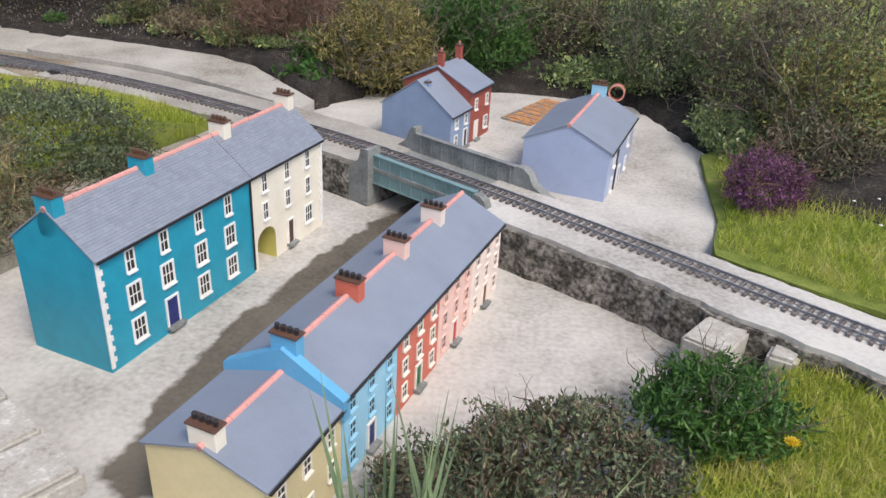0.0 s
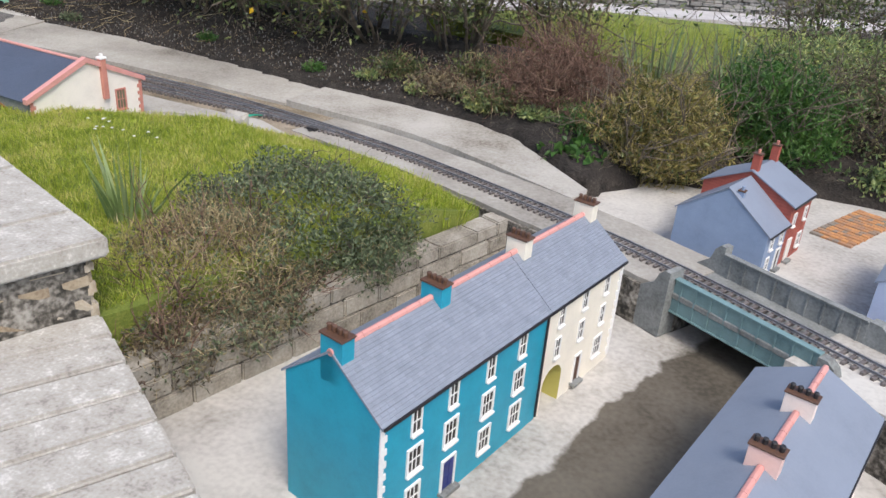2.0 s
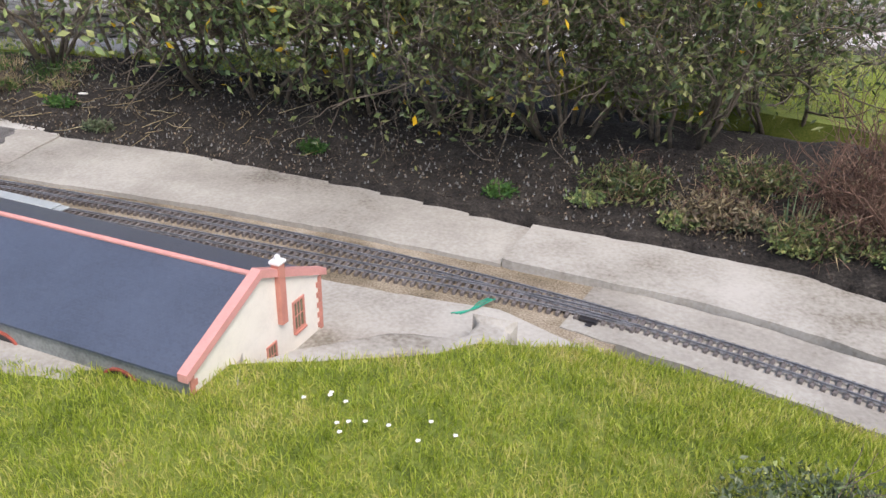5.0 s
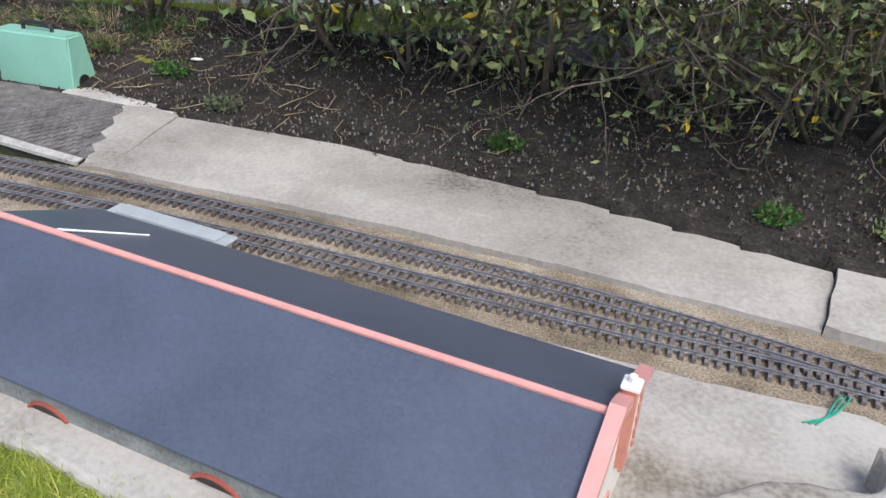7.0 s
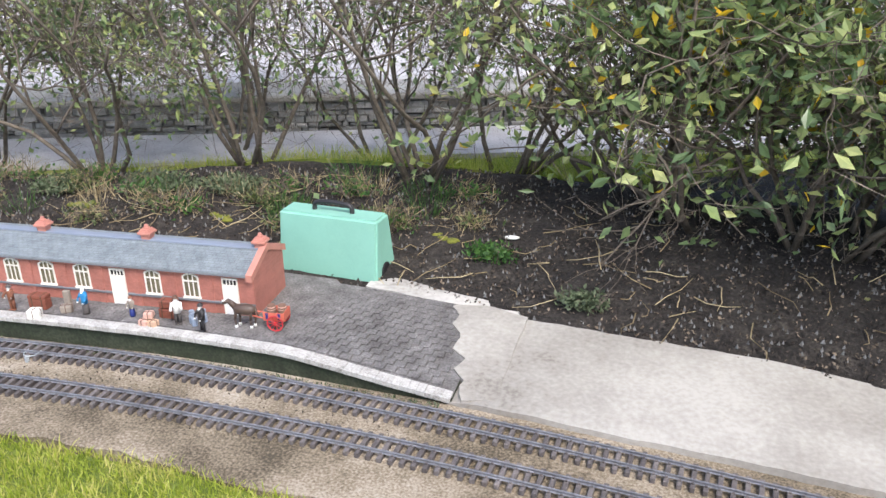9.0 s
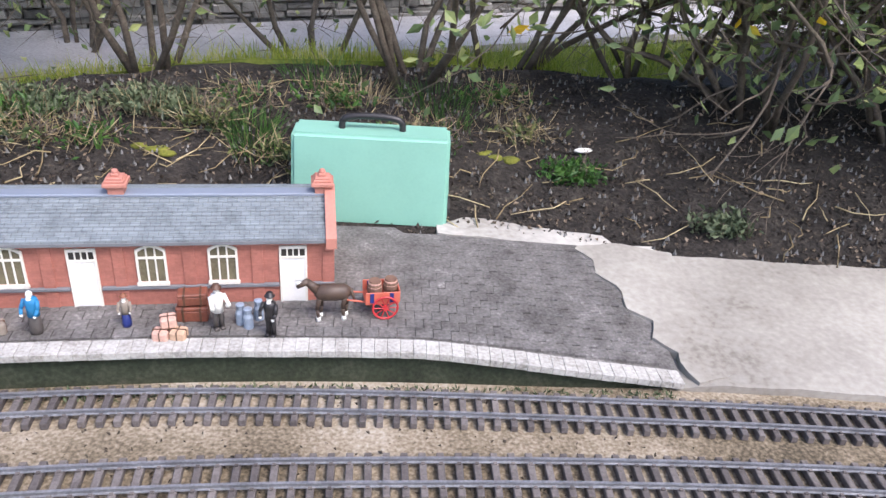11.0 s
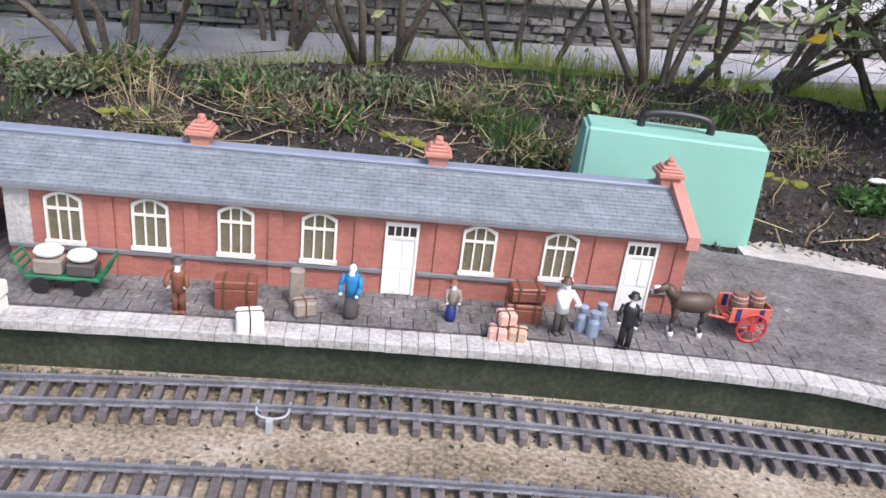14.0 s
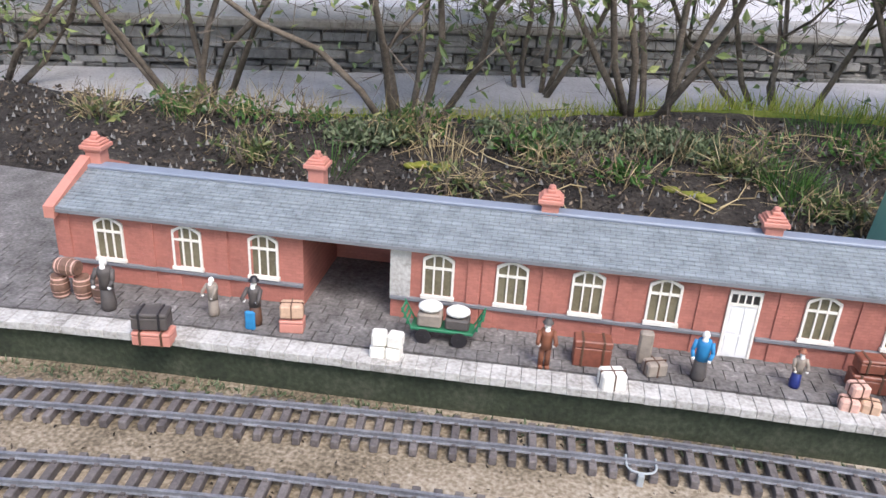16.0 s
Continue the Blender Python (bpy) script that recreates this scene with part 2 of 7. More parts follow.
M["bridge"] = paint("grey_green_bridge", (0.155, 0.255, 0.265), 0.55, 0.2, 25)
M["cement"] = material("smooth_grey_cement", ((0.10, 0.105, 0.10), (0.20, 0.21, 0.205), (0.30, 0.31, 0.30)), 14, 0.85, 0, 0.5, 120, 0.4, spread=(0.3, 0.7))
M["wetgrey"] = paint("grey_sheet", (0.36, 0.39, 0.40), 0.45, 0.12)
M["gravel"] = material("pale_gravel_road", ((0.30, 0.28, 0.26), (0.46, 0.44, 0.43), (0.60, 0.58, 0.57)), 6, 0.95, 0, 0.7, 90, 0.5, spread=(0.3, 0.7))
M["leather"] = paint("brown_leather", (0.20, 0.065, 0.04), 0.5, 0.25, 40)
M["tan"] = paint("tan_parcel", (0.52, 0.35, 0.24), 0.7, 0.2, 40)
M["rose"] = paint("pinkish_parcel", (0.58, 0.36, 0.29), 0.7, 0.2, 40)
M["offwhite"] = paint("off_white_parcel", (0.74, 0.71, 0.64), 0.7, 0.1, 40)
M["milk"] = paint("grey_blue_metal", (0.25, 0.30, 0.38), 0.4, 0.25, 40)
M["wood"] = paint("barrel_wood", (0.17, 0.095, 0.065), 0.6, 0.3, 40)
M["coat"] = paint("dark_brown_coat", (0.075, 0.065, 0.06), 0.6, 0.2, 60)
M["tweed"] = paint("grey_brown_cloth", (0.26, 0.22, 0.18), 0.7, 0.2, 60)
M["blue"] = paint("bright_blue_cloth", (0.02, 0.19, 0.40), 0.6, 0.15, 60)
M["rust"] = paint("rust_brown_cloth", (0.20, 0.075, 0.04), 0.6, 0.2, 60)
M["horse"] = paint("dark_bay_coat", (0.075, 0.048, 0.035), 0.5, 0.25, 60)
M["orange"] = material("orange_brick_lane", ((0.22, 0.20, 0.17), (0.40, 0.20, 0.10), (0.56, 0.27, 0.10)), 7, 0.85, 0, 0.5, 90, 0.3, obj=0.6, spread=(0.2, 0.8))
M["greenwire"] = paint("green_wire", (0.02, 0.30, 0.20), 0.4)

def let_light_through(m, share_):
    """Thin leaves: part of the light passes to the other side."""
    nt = m.node_tree
    n, l = nt.nodes, nt.links
    bs, out = n["Principled BSDF"], n["Material Output"]
    tr, mix = n.new("ShaderNodeBsdfTranslucent"), n.new("ShaderNodeMixShader")
    l.new(bs.inputs["Base Color"].links[0].from_socket, tr.inputs["Color"])
    mix.inputs[0].default_value = share_
    l.new(bs.outputs[0], mix.inputs[1]); l.new(tr.outputs[0], mix.inputs[2]); l.new(mix.outputs[0], out.inputs["Surface"])


for key in ("leaf", "darkleaf", "blade", "fern", "yellow", "goldbush", "grass"):
    let_light_through(M[key], 0.38)

# ---- mesh helpers ----
def link_mesh(name, verts, faces, mat, parent=None, label="", smooth=False):
    me = bpy.data.meshes.new(name)
    me.from_pydata([tuple(v) for v in verts], [], [tuple(f) for f in faces])
    me.materials.append(mat)
    if smooth:
        me.polygons.foreach_set("use_smooth", [True] * len(me.polygons))
    me.update()
    ob = new(name, me)
    ob.parent = parent
    return tagged(ob, label)


def part(name, bm, mat, parent=None, label="", smooth=False):
    me = bpy.data.meshes.new(name)
    bmesh.ops.recalc_face_normals(bm, faces=bm.faces)
    bm.to_mesh(me)
    bm.free()
    for m in (mat if isinstance(mat, (list, tuple)) else [mat]):
        me.materials.append(m)
    if smooth:
        me.polygons.foreach_set("use_smooth", [True] * len(me.polygons))
    ob = new(name, me)
    ob.parent = parent
    return tagged(ob, label)


def share(name, ob, m, parent):
    o = new(name, ob.data)
    o.parent, o.matrix_basis = parent, m
    return o


def thing(name, m, label, category, group=""):
    ob = new(name)
    ob.empty_display_size = 0.05
    ob.matrix_basis = m
    return tagged(ob, label, category, group)


def box(bm, x0, y0, z0, x1, y1, z1, bevel=0.0, mi=0, m=None):
    r = bmesh.ops.create_cube(bm, size=1.0, matrix=Matrix.LocRotScale(((x0 + x1) / 2, (y0 + y1) / 2, (z0 + z1) / 2), None, (x1 - x0, y1 - y0, z1 - z0)))
    vs = r["verts"]
    if bevel:
        es = list({e for v in vs for e in v.link_edges})
        k = bmesh.ops.bevel(bm, geom=es, offset=bevel, segments=1, affect='EDGES', profile=0.5)
        vs = list({v for f in k["faces"] for v in f.verts} | {v for v in vs if v.is_valid})
    if mi:
        for f in {f for v in vs for f in v.link_faces}:
            f.material_index = mi
    if m is not None:
        bmesh.ops.transform(bm, matrix=m, verts=vs)
    return bm


def cyl(bm, r0, r1, p, q, seg=10, mi=0, cap=True):
    p, q = Vector(p), Vector(q)
    rot = (q - p).to_track_quat('Z', 'Y').to_matrix().to_4x4()
    r = bmesh.ops.create_cone(bm, cap_ends=cap, segments=seg, radius1=r0, radius2=r1, depth=(q - p).length, matrix=Matrix.Translation((p + q) / 2) @ rot)
    if mi:
        for f in {f for v in r["verts"] for f in v.link_faces}:
            f.material_index = mi
    return bm


def ball(bm, c, s, mi=0, seg=8):
    r = bmesh.ops.create_uvsphere(bm, u_segments=seg, v_segments=max(5, seg - 2), radius=1.0, matrix=Matrix.LocRotScale(c, None, s if isinstance(s, tuple) else (s, s, s)))
    if mi:
        for f in {f for v in r["verts"] for f in v.link_faces}:
            f.material_index = mi
    return bm


def slab_poly(bm, pts, z0, z1, mi=0):
    """A flat slab with the outline pts (x, y) or (x, y, z) from z0 up to z1."""
    lo = [bm.verts.new((p[0], p[1], z0)) for p in pts]
    hi = [bm.verts.new((p[0], p[1], p[2] if len(p) > 2 else z1)) for p in pts]
    fs = [bm.faces.new(hi), bm.faces.new(lo[::-1])]
    for i in range(len(pts)):
        j = (i + 1) % len(pts)
        fs.append(bm.faces.new((lo[i], lo[j], hi[j], hi[i])))
    for f in fs:
        f.material_index = mi
    return bm


def lathe(bm, prof, at=(0, 0, 0), seg=12, mi=0, m=None):
    rings = []
    for r, z in prof:
        rings.append([bm.verts.new((at[0] + r * math.cos(2 * math.pi * k / seg), at[1] + r * math.sin(2 * math.pi * k / seg), at[2] + z)) for k in range(seg)])
    fs = [bm.faces.new(rings[0][::-1]), bm.faces.new(rings[-1])]
    for a, b in zip(rings, rings[1:]):
        for k in range(seg):
            fs.append(bm.faces.new((a[k], a[(k + 1) % seg], b[(k + 1) % seg], b[k])))
    for f in fs:
        f.material_index = mi
    if m is not None:
        bmesh.ops.transform(bm, matrix=m, verts=[v for r in rings for v in r])
    return bm


def chaikin(pts, n=3):
    pts = [np.array(p, float) for p in pts]
    for _ in range(n):
        out = [pts[0]]
        for a, b in zip(pts, pts[1:]):
            out += [0.75 * a + 0.25 * b, 0.25 * a + 0.75 * b]
        pts = out + [pts[-1]]
    return np.array(pts)


def resample(pts, step):
    pts = np.array(pts, float)
    d = np.r_[0, np.cumsum(np.linalg.norm(np.diff(pts, axis=0), axis=1))]
    s = np.arange(0, d[-1], step)
    return np.stack([np.interp(s, d, pts[:, k]) for k in range(pts.shape[1])], 1)


def smooth_line(pts, step=0.03, rounds=12):
    p = resample(chaikin(pts, 2), step)
    for _ in range(rounds):
        p[1:-1] = 0.25 * p[:-2] + 0.5 * p[1:-1] + 0.25 * p[2:]
    return p


def side(p):
    t = np.gradient(p, axis=0)
    t /= np.linalg.norm(t, axis=1)[:, None]
    return t, np.stack([-t[:, 1], t[:, 0]], 1)


def rise(x):
    """How far the railway climbs towards the station."""
    return 0.012 * min(1.0, max(0.0, (-3.4 - x) / 1.2))


def strip(name, line, a, b, z0, z1, mat, parent=None, wob=0.0, climb=False):
    """A slab along a line, from offset a to offset b, z0 to z1, with a slightly uneven edge."""
    t, n = side(line)
    verts, faces = [], []
    for i, p in enumerate(line):
        w = wob * noise.noise((p[0] * 9, p[1] * 9, 1.3)) + wob * 0.5 * noise.noise((p[0] * 30, p[1] * 30, 4.1))
        w2 = wob * noise.noise((p[0] * 9, p[1] * 9, 7.3)) + wob * 0.5 * noise.noise((p[0] * 30, p[1] * 30, 9.1))
        q, r = p + n[i] * (a + w), p + n[i] * (b + w2)
        up = z1 + (rise(p[0]) if climb else 0.0)
        verts += [(*q, z0), (*q, up), (*r, up), (*r, z0)]
    for i in range(len(line) - 1):
        k = 4 * i
        for c in range(4):
            d = (c + 1) % 4
            faces.append((k + c, k + d, k + 4 + d, k + 4 + c))
    faces += [(0, 1, 2, 3), (len(verts) - 1, len(verts) - 2, len(verts) - 3, len(verts) - 4)]
    return link_mesh(name, verts, faces, mat, parent)


def inside(poly, x, y):
    poly = np.array(poly)[:, :2]
    hit = np.zeros(np.shape(x), bool)
    for (x0, y0), (x1, y1) in zip(poly, np.roll(poly, -1, 0)):
        c = (y0 > y) != (y1 > y)
        with np.errstate(divide='ignore', invalid='ignore'):
            hit ^= c & (x < (x1 - x0) * (y - y0) / (y1 - y0 + 1e-12) + x0)
    return hit


def line_distance(line, x, y):
    d = np.full(np.shape(x), 9.0)
    for a, b in zip(np.array(line)[:-1], np.array(line)[1:]):
        ab = b - a
        k = np.clip(((x - a[0]) * ab[0] + (y - a[1]) * ab[1]) / (ab @ ab), 0, 1)
        d = np.minimum(d, np.hypot(x - a[0] - k * ab[0], y - a[1] - k * ab[1]))
    return d


RNG = np.random.default_rng(7)


def scatter(poly, count):
    poly = np.array(poly)[:, :2]
    lo, hi = poly.min(0), poly.max(0)
    out = np.zeros((0, 2))
    while len(out) < count:
        p = lo + RNG.random((count * 2, 2)) * (hi - lo)
        out = np.r_[out, p[inside(poly, p[:, 0], p[:, 1])]]
    return out[:count]


def leaves(name, c, length, width, mat, parent, up=0.3, label="", fold=0.25, kind=""):
    """Many small leaves: each a folded diamond of its own, at the places c."""
    c = np.asarray(c, float)
    n = len(c)
    d = RNG.normal(size=(n, 3)); d[:, 2] += up
    d /= np.linalg.norm(d, axis=1)[:, None]
    s = np.cross(d, RNG.normal(size=(n, 3))); s /= np.linalg.norm(s, axis=1)[:, None]
    k = np.cross(d, s)
    L = (length * (0.6 + 0.8 * RNG.random(n)))[:, None]
    W = (width * (0.6 + 0.8 * RNG.random(n)))[:, None]
    v = np.stack([c, c + d * L * 0.45 + s * W * 0.5 + k * W * fold, c + d * L, c + d * L * 0.45 - s * W * 0.5 + k * W * fold], 1).reshape(-1, 3)
    i = np.arange(n)[:, None] * 4
    f = np.concatenate([i + [0, 1, 2], i + [0, 2, 3]], 0)
    ob = link_mesh(name, v.tolist(), f.tolist(), mat, parent, label)
    return tagged(ob, kind=kind)


def blades(name, base, tip, width, mat, parent, label="", bend=0.25, kind=""):
    """Narrow upright blades, each bent once."""
    base, tip = np.asarray(base, float), np.asarray(tip, float)
    n = len(base)
    w = np.asarray(width) * np.ones(n)
    a = RNG.random(n) * 2 * np.pi
    s = np.stack([np.cos(a), np.sin(a), np.zeros(n)], 1) * w[:, None]
    mid = 0.5 * (base + tip) + np.array([0, 0, 1.0]) * (np.linalg.norm(tip - base, axis=1) * bend * 0.5)[:, None]
    v = np.stack([base - s / 2, base + s / 2, mid - s * 0.4, mid + s * 0.4, tip], 1).reshape(-1, 3)
    i = np.arange(n)[:, None] * 5
    f3 = (i + [2, 3, 4]).tolist()
    f4 = (i + [0, 1, 3, 2]).tolist()
    ob = link_mesh(name, v.tolist(), f4 + f3, mat, parent, label)
    return tagged(ob, kind=kind)


def tubes(name, paths, mat, parent, label="", seg=5):
    """Tapered branches: paths of (points, radius at the foot, radius at the tip)."""
    V, Fc = [], []
    for pts, r0, r1 in paths:
        pts = np.asarray(pts, float)
        k0, m = len(V), len(pts)
        t = np.gradient(pts, axis=0)
        t /= np.linalg.norm(t, axis=1)[:, None] + 1e-9
        for j in range(m):
            ref = np.array([0.3, 0.9, 0.2]) if abs(t[j][2]) > 0.8 else np.array([0, 0, 1.0])
            u = np.cross(t[j], ref); u /= np.linalg.norm(u) + 1e-9
            w = np.cross(t[j], u)
            r = r0 + (r1 - r0) * j / (m - 1)
            for q in range(seg):
                a = 2 * math.pi * q / seg
                V.append(pts[j] + r * (math.cos(a) * u + math.sin(a) * w))
        for j in range(m - 1):
            for q in range(seg):
                a, b = k0 + j * seg + q, k0 + j * seg + (q + 1) % seg
                Fc.append((a, b, b + seg, a + seg))
        Fc.append(tuple(range(k0 + seg - 1, k0 - 1, -1)))
        Fc.append(tuple(range(k0 + (m - 1) * seg, k0 + m * seg)))
    return link_mesh(name, V, Fc, mat, parent, label, smooth=True)


def branch(p, d, length, r, gen, out, wander=0.35, kids=3):
    """A branching limb that grows from p along d."""
    d = np.asarray(d, float) / np.linalg.norm(d)
    pts = [np.asarray(p, float)]
    n = 6
    for _ in range(n):
        d = d + RNG.normal(size=3) * wander * 0.45 + np.array([0, 0, 0.06])
        d /= np.linalg.norm(d)
        pts.append(pts[-1] + d * length / n)
    out.append((pts, r, r * 0.45))
    if gen > 0:
        for _ in range(kids):
            k = RNG.integers(2, n + 1)
            e = d + RNG.normal(size=3) * 0.7
            branch(pts[k], e, length * (0.5 + 0.3 * RNG.random()), r * 0.5, gen - 1, out, wander, kids)
    return out
# ---- ground, slabs and walls ----
MAIN = smooth_line([(3.6, 1.5), (2.3, 2.4), (1.319, 3.098), (1.109, 3.245), (0.823, 3.466), (0.476, 3.714), (0.276, 3.858), (-0.33, 4.268), (-0.74, 4.486), (-1.363, 4.775), (-1.722, 4.909), (-2.11, 5.03), (-2.41, 5.115), (-2.854, 5.215), (-3.366, 5.29), (-4.168, 5.378), (-4.74, 5.412), (-5.2, 5.430), (-5.57, 5.438), (-5.95, 5.424), (-6.49, 5.345), (-6.98, 5.262), (-7.8, 5.08), (-9.0, 4.75)])
LOOP = smooth_line([(-1.9, 4.955), (-2.165, 5.015), (-2.415, 5.05), (-2.836, 5.09), (-3.323, 5.15), (-3.957, 5.215), (-4.66, 5.258), (-5.16, 5.270), (-5.75, 5.258), (-6.5, 5.180), (-6.82, 5.122), (-7.8, 4.90), (-9.0, 4.55)])
FAR_EDGE = [(-9.5, 6.05), (-4.79, 5.96), (-3.98, 5.90), (-3.0, 5.70), (-2.26, 5.53), (-1.80, 5.465), (-1.36, 5.37), (-1.10, 5.23), (-0.92, 5.04), (-0.70, 4.86), (-0.45, 5.22), (0.3, 5.45), (0.9, 5.35), (1.15, 4.7), (1.10, 3.95), (1.6, 3.45), (4.0, 1.8)]
BEHIND = FAR_EDGE + [(90, 1.8), (90, 90), (-90, 90), (-90, 6.05)]


def soil_height(x, y):
    x, y = np.asarray(x, float), np.asarray(y, float)
    d = line_distance(FAR_EDGE, x, y)
    foot = np.interp(x, [-0.9, -0.4], [0.195, 0.10])
    top = np.interp(x, [-9, -6.8, -6, -2, 0.5, 2], [0.12, 0.13, 0.20, 0.20, 0.30, 0.25])
    w = np.interp(x, [-7.0, -5.6], [0.52, 1.0])
    z = foot + top * np.clip(d / (0.85 * w), 0, 1) ** 0.8
    z = z + (0.245 - z) * np.clip((d - 0.9 * w) / (0.35 * w), 0, 1)
    return np.where(inside(BEHIND, x, y), z, -0.04)


gx = np.r_[-90, -50, -25, -15, -11, np.arange(-9.2, 3.0, 0.05), 4, 6, 10, 20, 45, 90]
gy = np.r_[-90, -40, -15, -5, 0, np.arange(1.0, 8.6, 0.05), 9.5, 11, 14, 20, 35, 60, 90]
X, Y = np.meshgrid(gx, gy)
Z = soil_height(X, Y)
for i in range(Z.shape[0]):
    for j in range(Z.shape[1]):
        if Z[i, j] > 0 and gy[i] < 9:
            Z[i, j] += 0.020 * noise.noise((X[i, j] * 5, Y[i, j] * 5, 0)) + 0.010 * noise.noise((X[i, j] * 17, Y[i, j] * 17, 3))
nx = len(gx)
faces = [(i * nx + j, i * nx + j + 1, (i + 1) * nx + j + 1, (i + 1) * nx + j) for i in range(len(gy) - 1) for j in range(nx - 1)]
tagged(link_mesh("ground", np.stack([X, Y, Z], -1).reshape(-1, 3).tolist(), faces, M["soil"], None, "dark bare soil strewn with dead leaves", True), kind="structure", category="ground")


def relief_slab(name, poly, height, mat, label, cell=0.05, kind="structure", category="ground"):
    """A concrete or turf sheet cut to an outline, with its own gentle relief and a turned-down edge."""
    poly = np.array(poly, float)
    bm = bmesh.new()
    pts = resample(np.r_[poly, poly[:1]], cell)
    ring = [bm.verts.new((p[0] + 0.007 * noise.noise((p[0] * 14, p[1] * 14, 2)), p[1] + 0.007 * noise.noise((p[0] * 14, p[1] * 14, 8)), 0)) for p in pts]
    es = [bm.edges.new((ring[k], ring[(k + 1) % len(ring)])) for k in range(len(ring))]
    lo, hi = poly.min(0), poly.max(0)
    bmesh.ops.triangle_fill(bm, use_beauty=True, edges=es)
    for axis in (0, 1):
        for c in np.arange(lo[axis] + cell * 2, hi[axis], cell * 2.5):
            co, no = [0, 0, 0], [0, 0, 0]
            co[axis], no[axis] = c, 1
            bmesh.ops.bisect_plane(bm, geom=bm.verts[:] + bm.edges[:] + bm.faces[:], plane_co=co, plane_no=no)
    for f in bm.faces:
        if f.normal.z < 0:
            f.normal_flip()
    edge = [e for e in bm.edges if e.is_boundary]
    ex = bmesh.ops.extrude_edge_only(bm, edges=edge)["geom"]
    low = {v for v in ex if isinstance(v, bmesh.types.BMVert)}
    for v in bm.verts:
        v.co.z = height(v.co.x, v.co.y) + (-0.14 if v in low else 0.003 * noise.noise((v.co.x * 6, v.co.y * 6, 5)))
    return tagged(part(name, bm, mat), label, category, "", kind)


# heading of the village street, and distance to the right of its centre line
HX, HY = 0.3356, 0.942


def street_height(x, y):
    off = (x + 0.1) * HY - (y - 3.2) * HX
    return 0.010 * min(1, max(0, (off - 0.30) / 0.35)) - 0.004


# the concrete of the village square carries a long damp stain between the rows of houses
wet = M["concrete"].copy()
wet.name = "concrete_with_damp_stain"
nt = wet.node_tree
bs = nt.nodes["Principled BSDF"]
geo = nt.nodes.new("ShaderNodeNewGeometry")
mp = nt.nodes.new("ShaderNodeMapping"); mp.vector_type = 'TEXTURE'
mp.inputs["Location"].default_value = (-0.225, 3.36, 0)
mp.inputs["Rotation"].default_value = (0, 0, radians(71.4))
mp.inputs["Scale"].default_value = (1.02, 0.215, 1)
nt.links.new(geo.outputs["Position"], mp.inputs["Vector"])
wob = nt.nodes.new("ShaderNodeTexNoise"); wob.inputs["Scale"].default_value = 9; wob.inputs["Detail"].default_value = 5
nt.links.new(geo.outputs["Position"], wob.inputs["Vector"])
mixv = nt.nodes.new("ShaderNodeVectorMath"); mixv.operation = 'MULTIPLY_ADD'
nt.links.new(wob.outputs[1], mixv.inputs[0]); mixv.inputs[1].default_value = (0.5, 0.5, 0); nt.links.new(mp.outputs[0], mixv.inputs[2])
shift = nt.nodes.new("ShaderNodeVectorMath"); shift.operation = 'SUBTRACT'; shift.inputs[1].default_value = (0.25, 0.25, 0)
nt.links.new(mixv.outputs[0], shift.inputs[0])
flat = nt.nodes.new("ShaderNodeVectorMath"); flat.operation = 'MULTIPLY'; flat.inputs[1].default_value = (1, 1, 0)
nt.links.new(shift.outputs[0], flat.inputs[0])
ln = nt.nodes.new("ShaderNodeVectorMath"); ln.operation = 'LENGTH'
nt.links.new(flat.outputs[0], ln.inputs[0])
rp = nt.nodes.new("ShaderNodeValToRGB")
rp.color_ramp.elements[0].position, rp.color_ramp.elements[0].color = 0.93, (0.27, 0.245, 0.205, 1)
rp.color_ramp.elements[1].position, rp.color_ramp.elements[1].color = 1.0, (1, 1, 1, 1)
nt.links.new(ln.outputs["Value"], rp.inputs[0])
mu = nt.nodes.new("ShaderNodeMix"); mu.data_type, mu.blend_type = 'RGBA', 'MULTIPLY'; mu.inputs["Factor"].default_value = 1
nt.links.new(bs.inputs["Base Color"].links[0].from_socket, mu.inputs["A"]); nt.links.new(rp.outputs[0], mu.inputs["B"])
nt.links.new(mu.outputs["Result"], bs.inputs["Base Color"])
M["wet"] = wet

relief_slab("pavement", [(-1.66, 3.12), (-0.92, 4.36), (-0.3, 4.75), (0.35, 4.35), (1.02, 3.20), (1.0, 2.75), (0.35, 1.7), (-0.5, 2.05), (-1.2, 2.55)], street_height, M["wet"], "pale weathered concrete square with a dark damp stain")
YARD = [(-0.74, 4.62), (-0.72, 4.84), (-0.50, 5.24), (0.3, 5.47), (0.92, 5.37), (1.17, 4.7), (1.12, 3.97), (1.0, 3.55), (0.45, 3.85), (0.0, 4.2)]
relief_slab("pavement_2", YARD, lambda x, y: 0.10, M["concrete"], "pale concrete yard behind the railway")
relief_slab("pavement_3", [(-0.72, 4.70), (-1.36, 5.01), (-1.72, 5.13), (-2.36, 5.245), (-2.29, 5.545), (-1.80, 5.48), (-1.36, 5.39), (-1.10, 5.25), (-0.92, 5.06), (-0.66, 4.80)], lambda x, y: 0.172 + (y - 4.8) * 0.05, M["apron"], "pale rough concrete apron beside the railway")
relief_slab("pavement_4", [(-2.364, 5.247), (-3.04, 5.355), (-3.58, 5.42), (-4.86, 5.505), (-4.88, 5.97), (-3.98, 5.92), (-3.0, 5.735), (-2.294, 5.548)], lambda x, y: 0.178 + (y - 5.3) * 0.055 - 0.020 * min(1, max(0, (-4.74 - x) / 0.06)), M["slab"], "grey-brown stained concrete slab beside the railway")
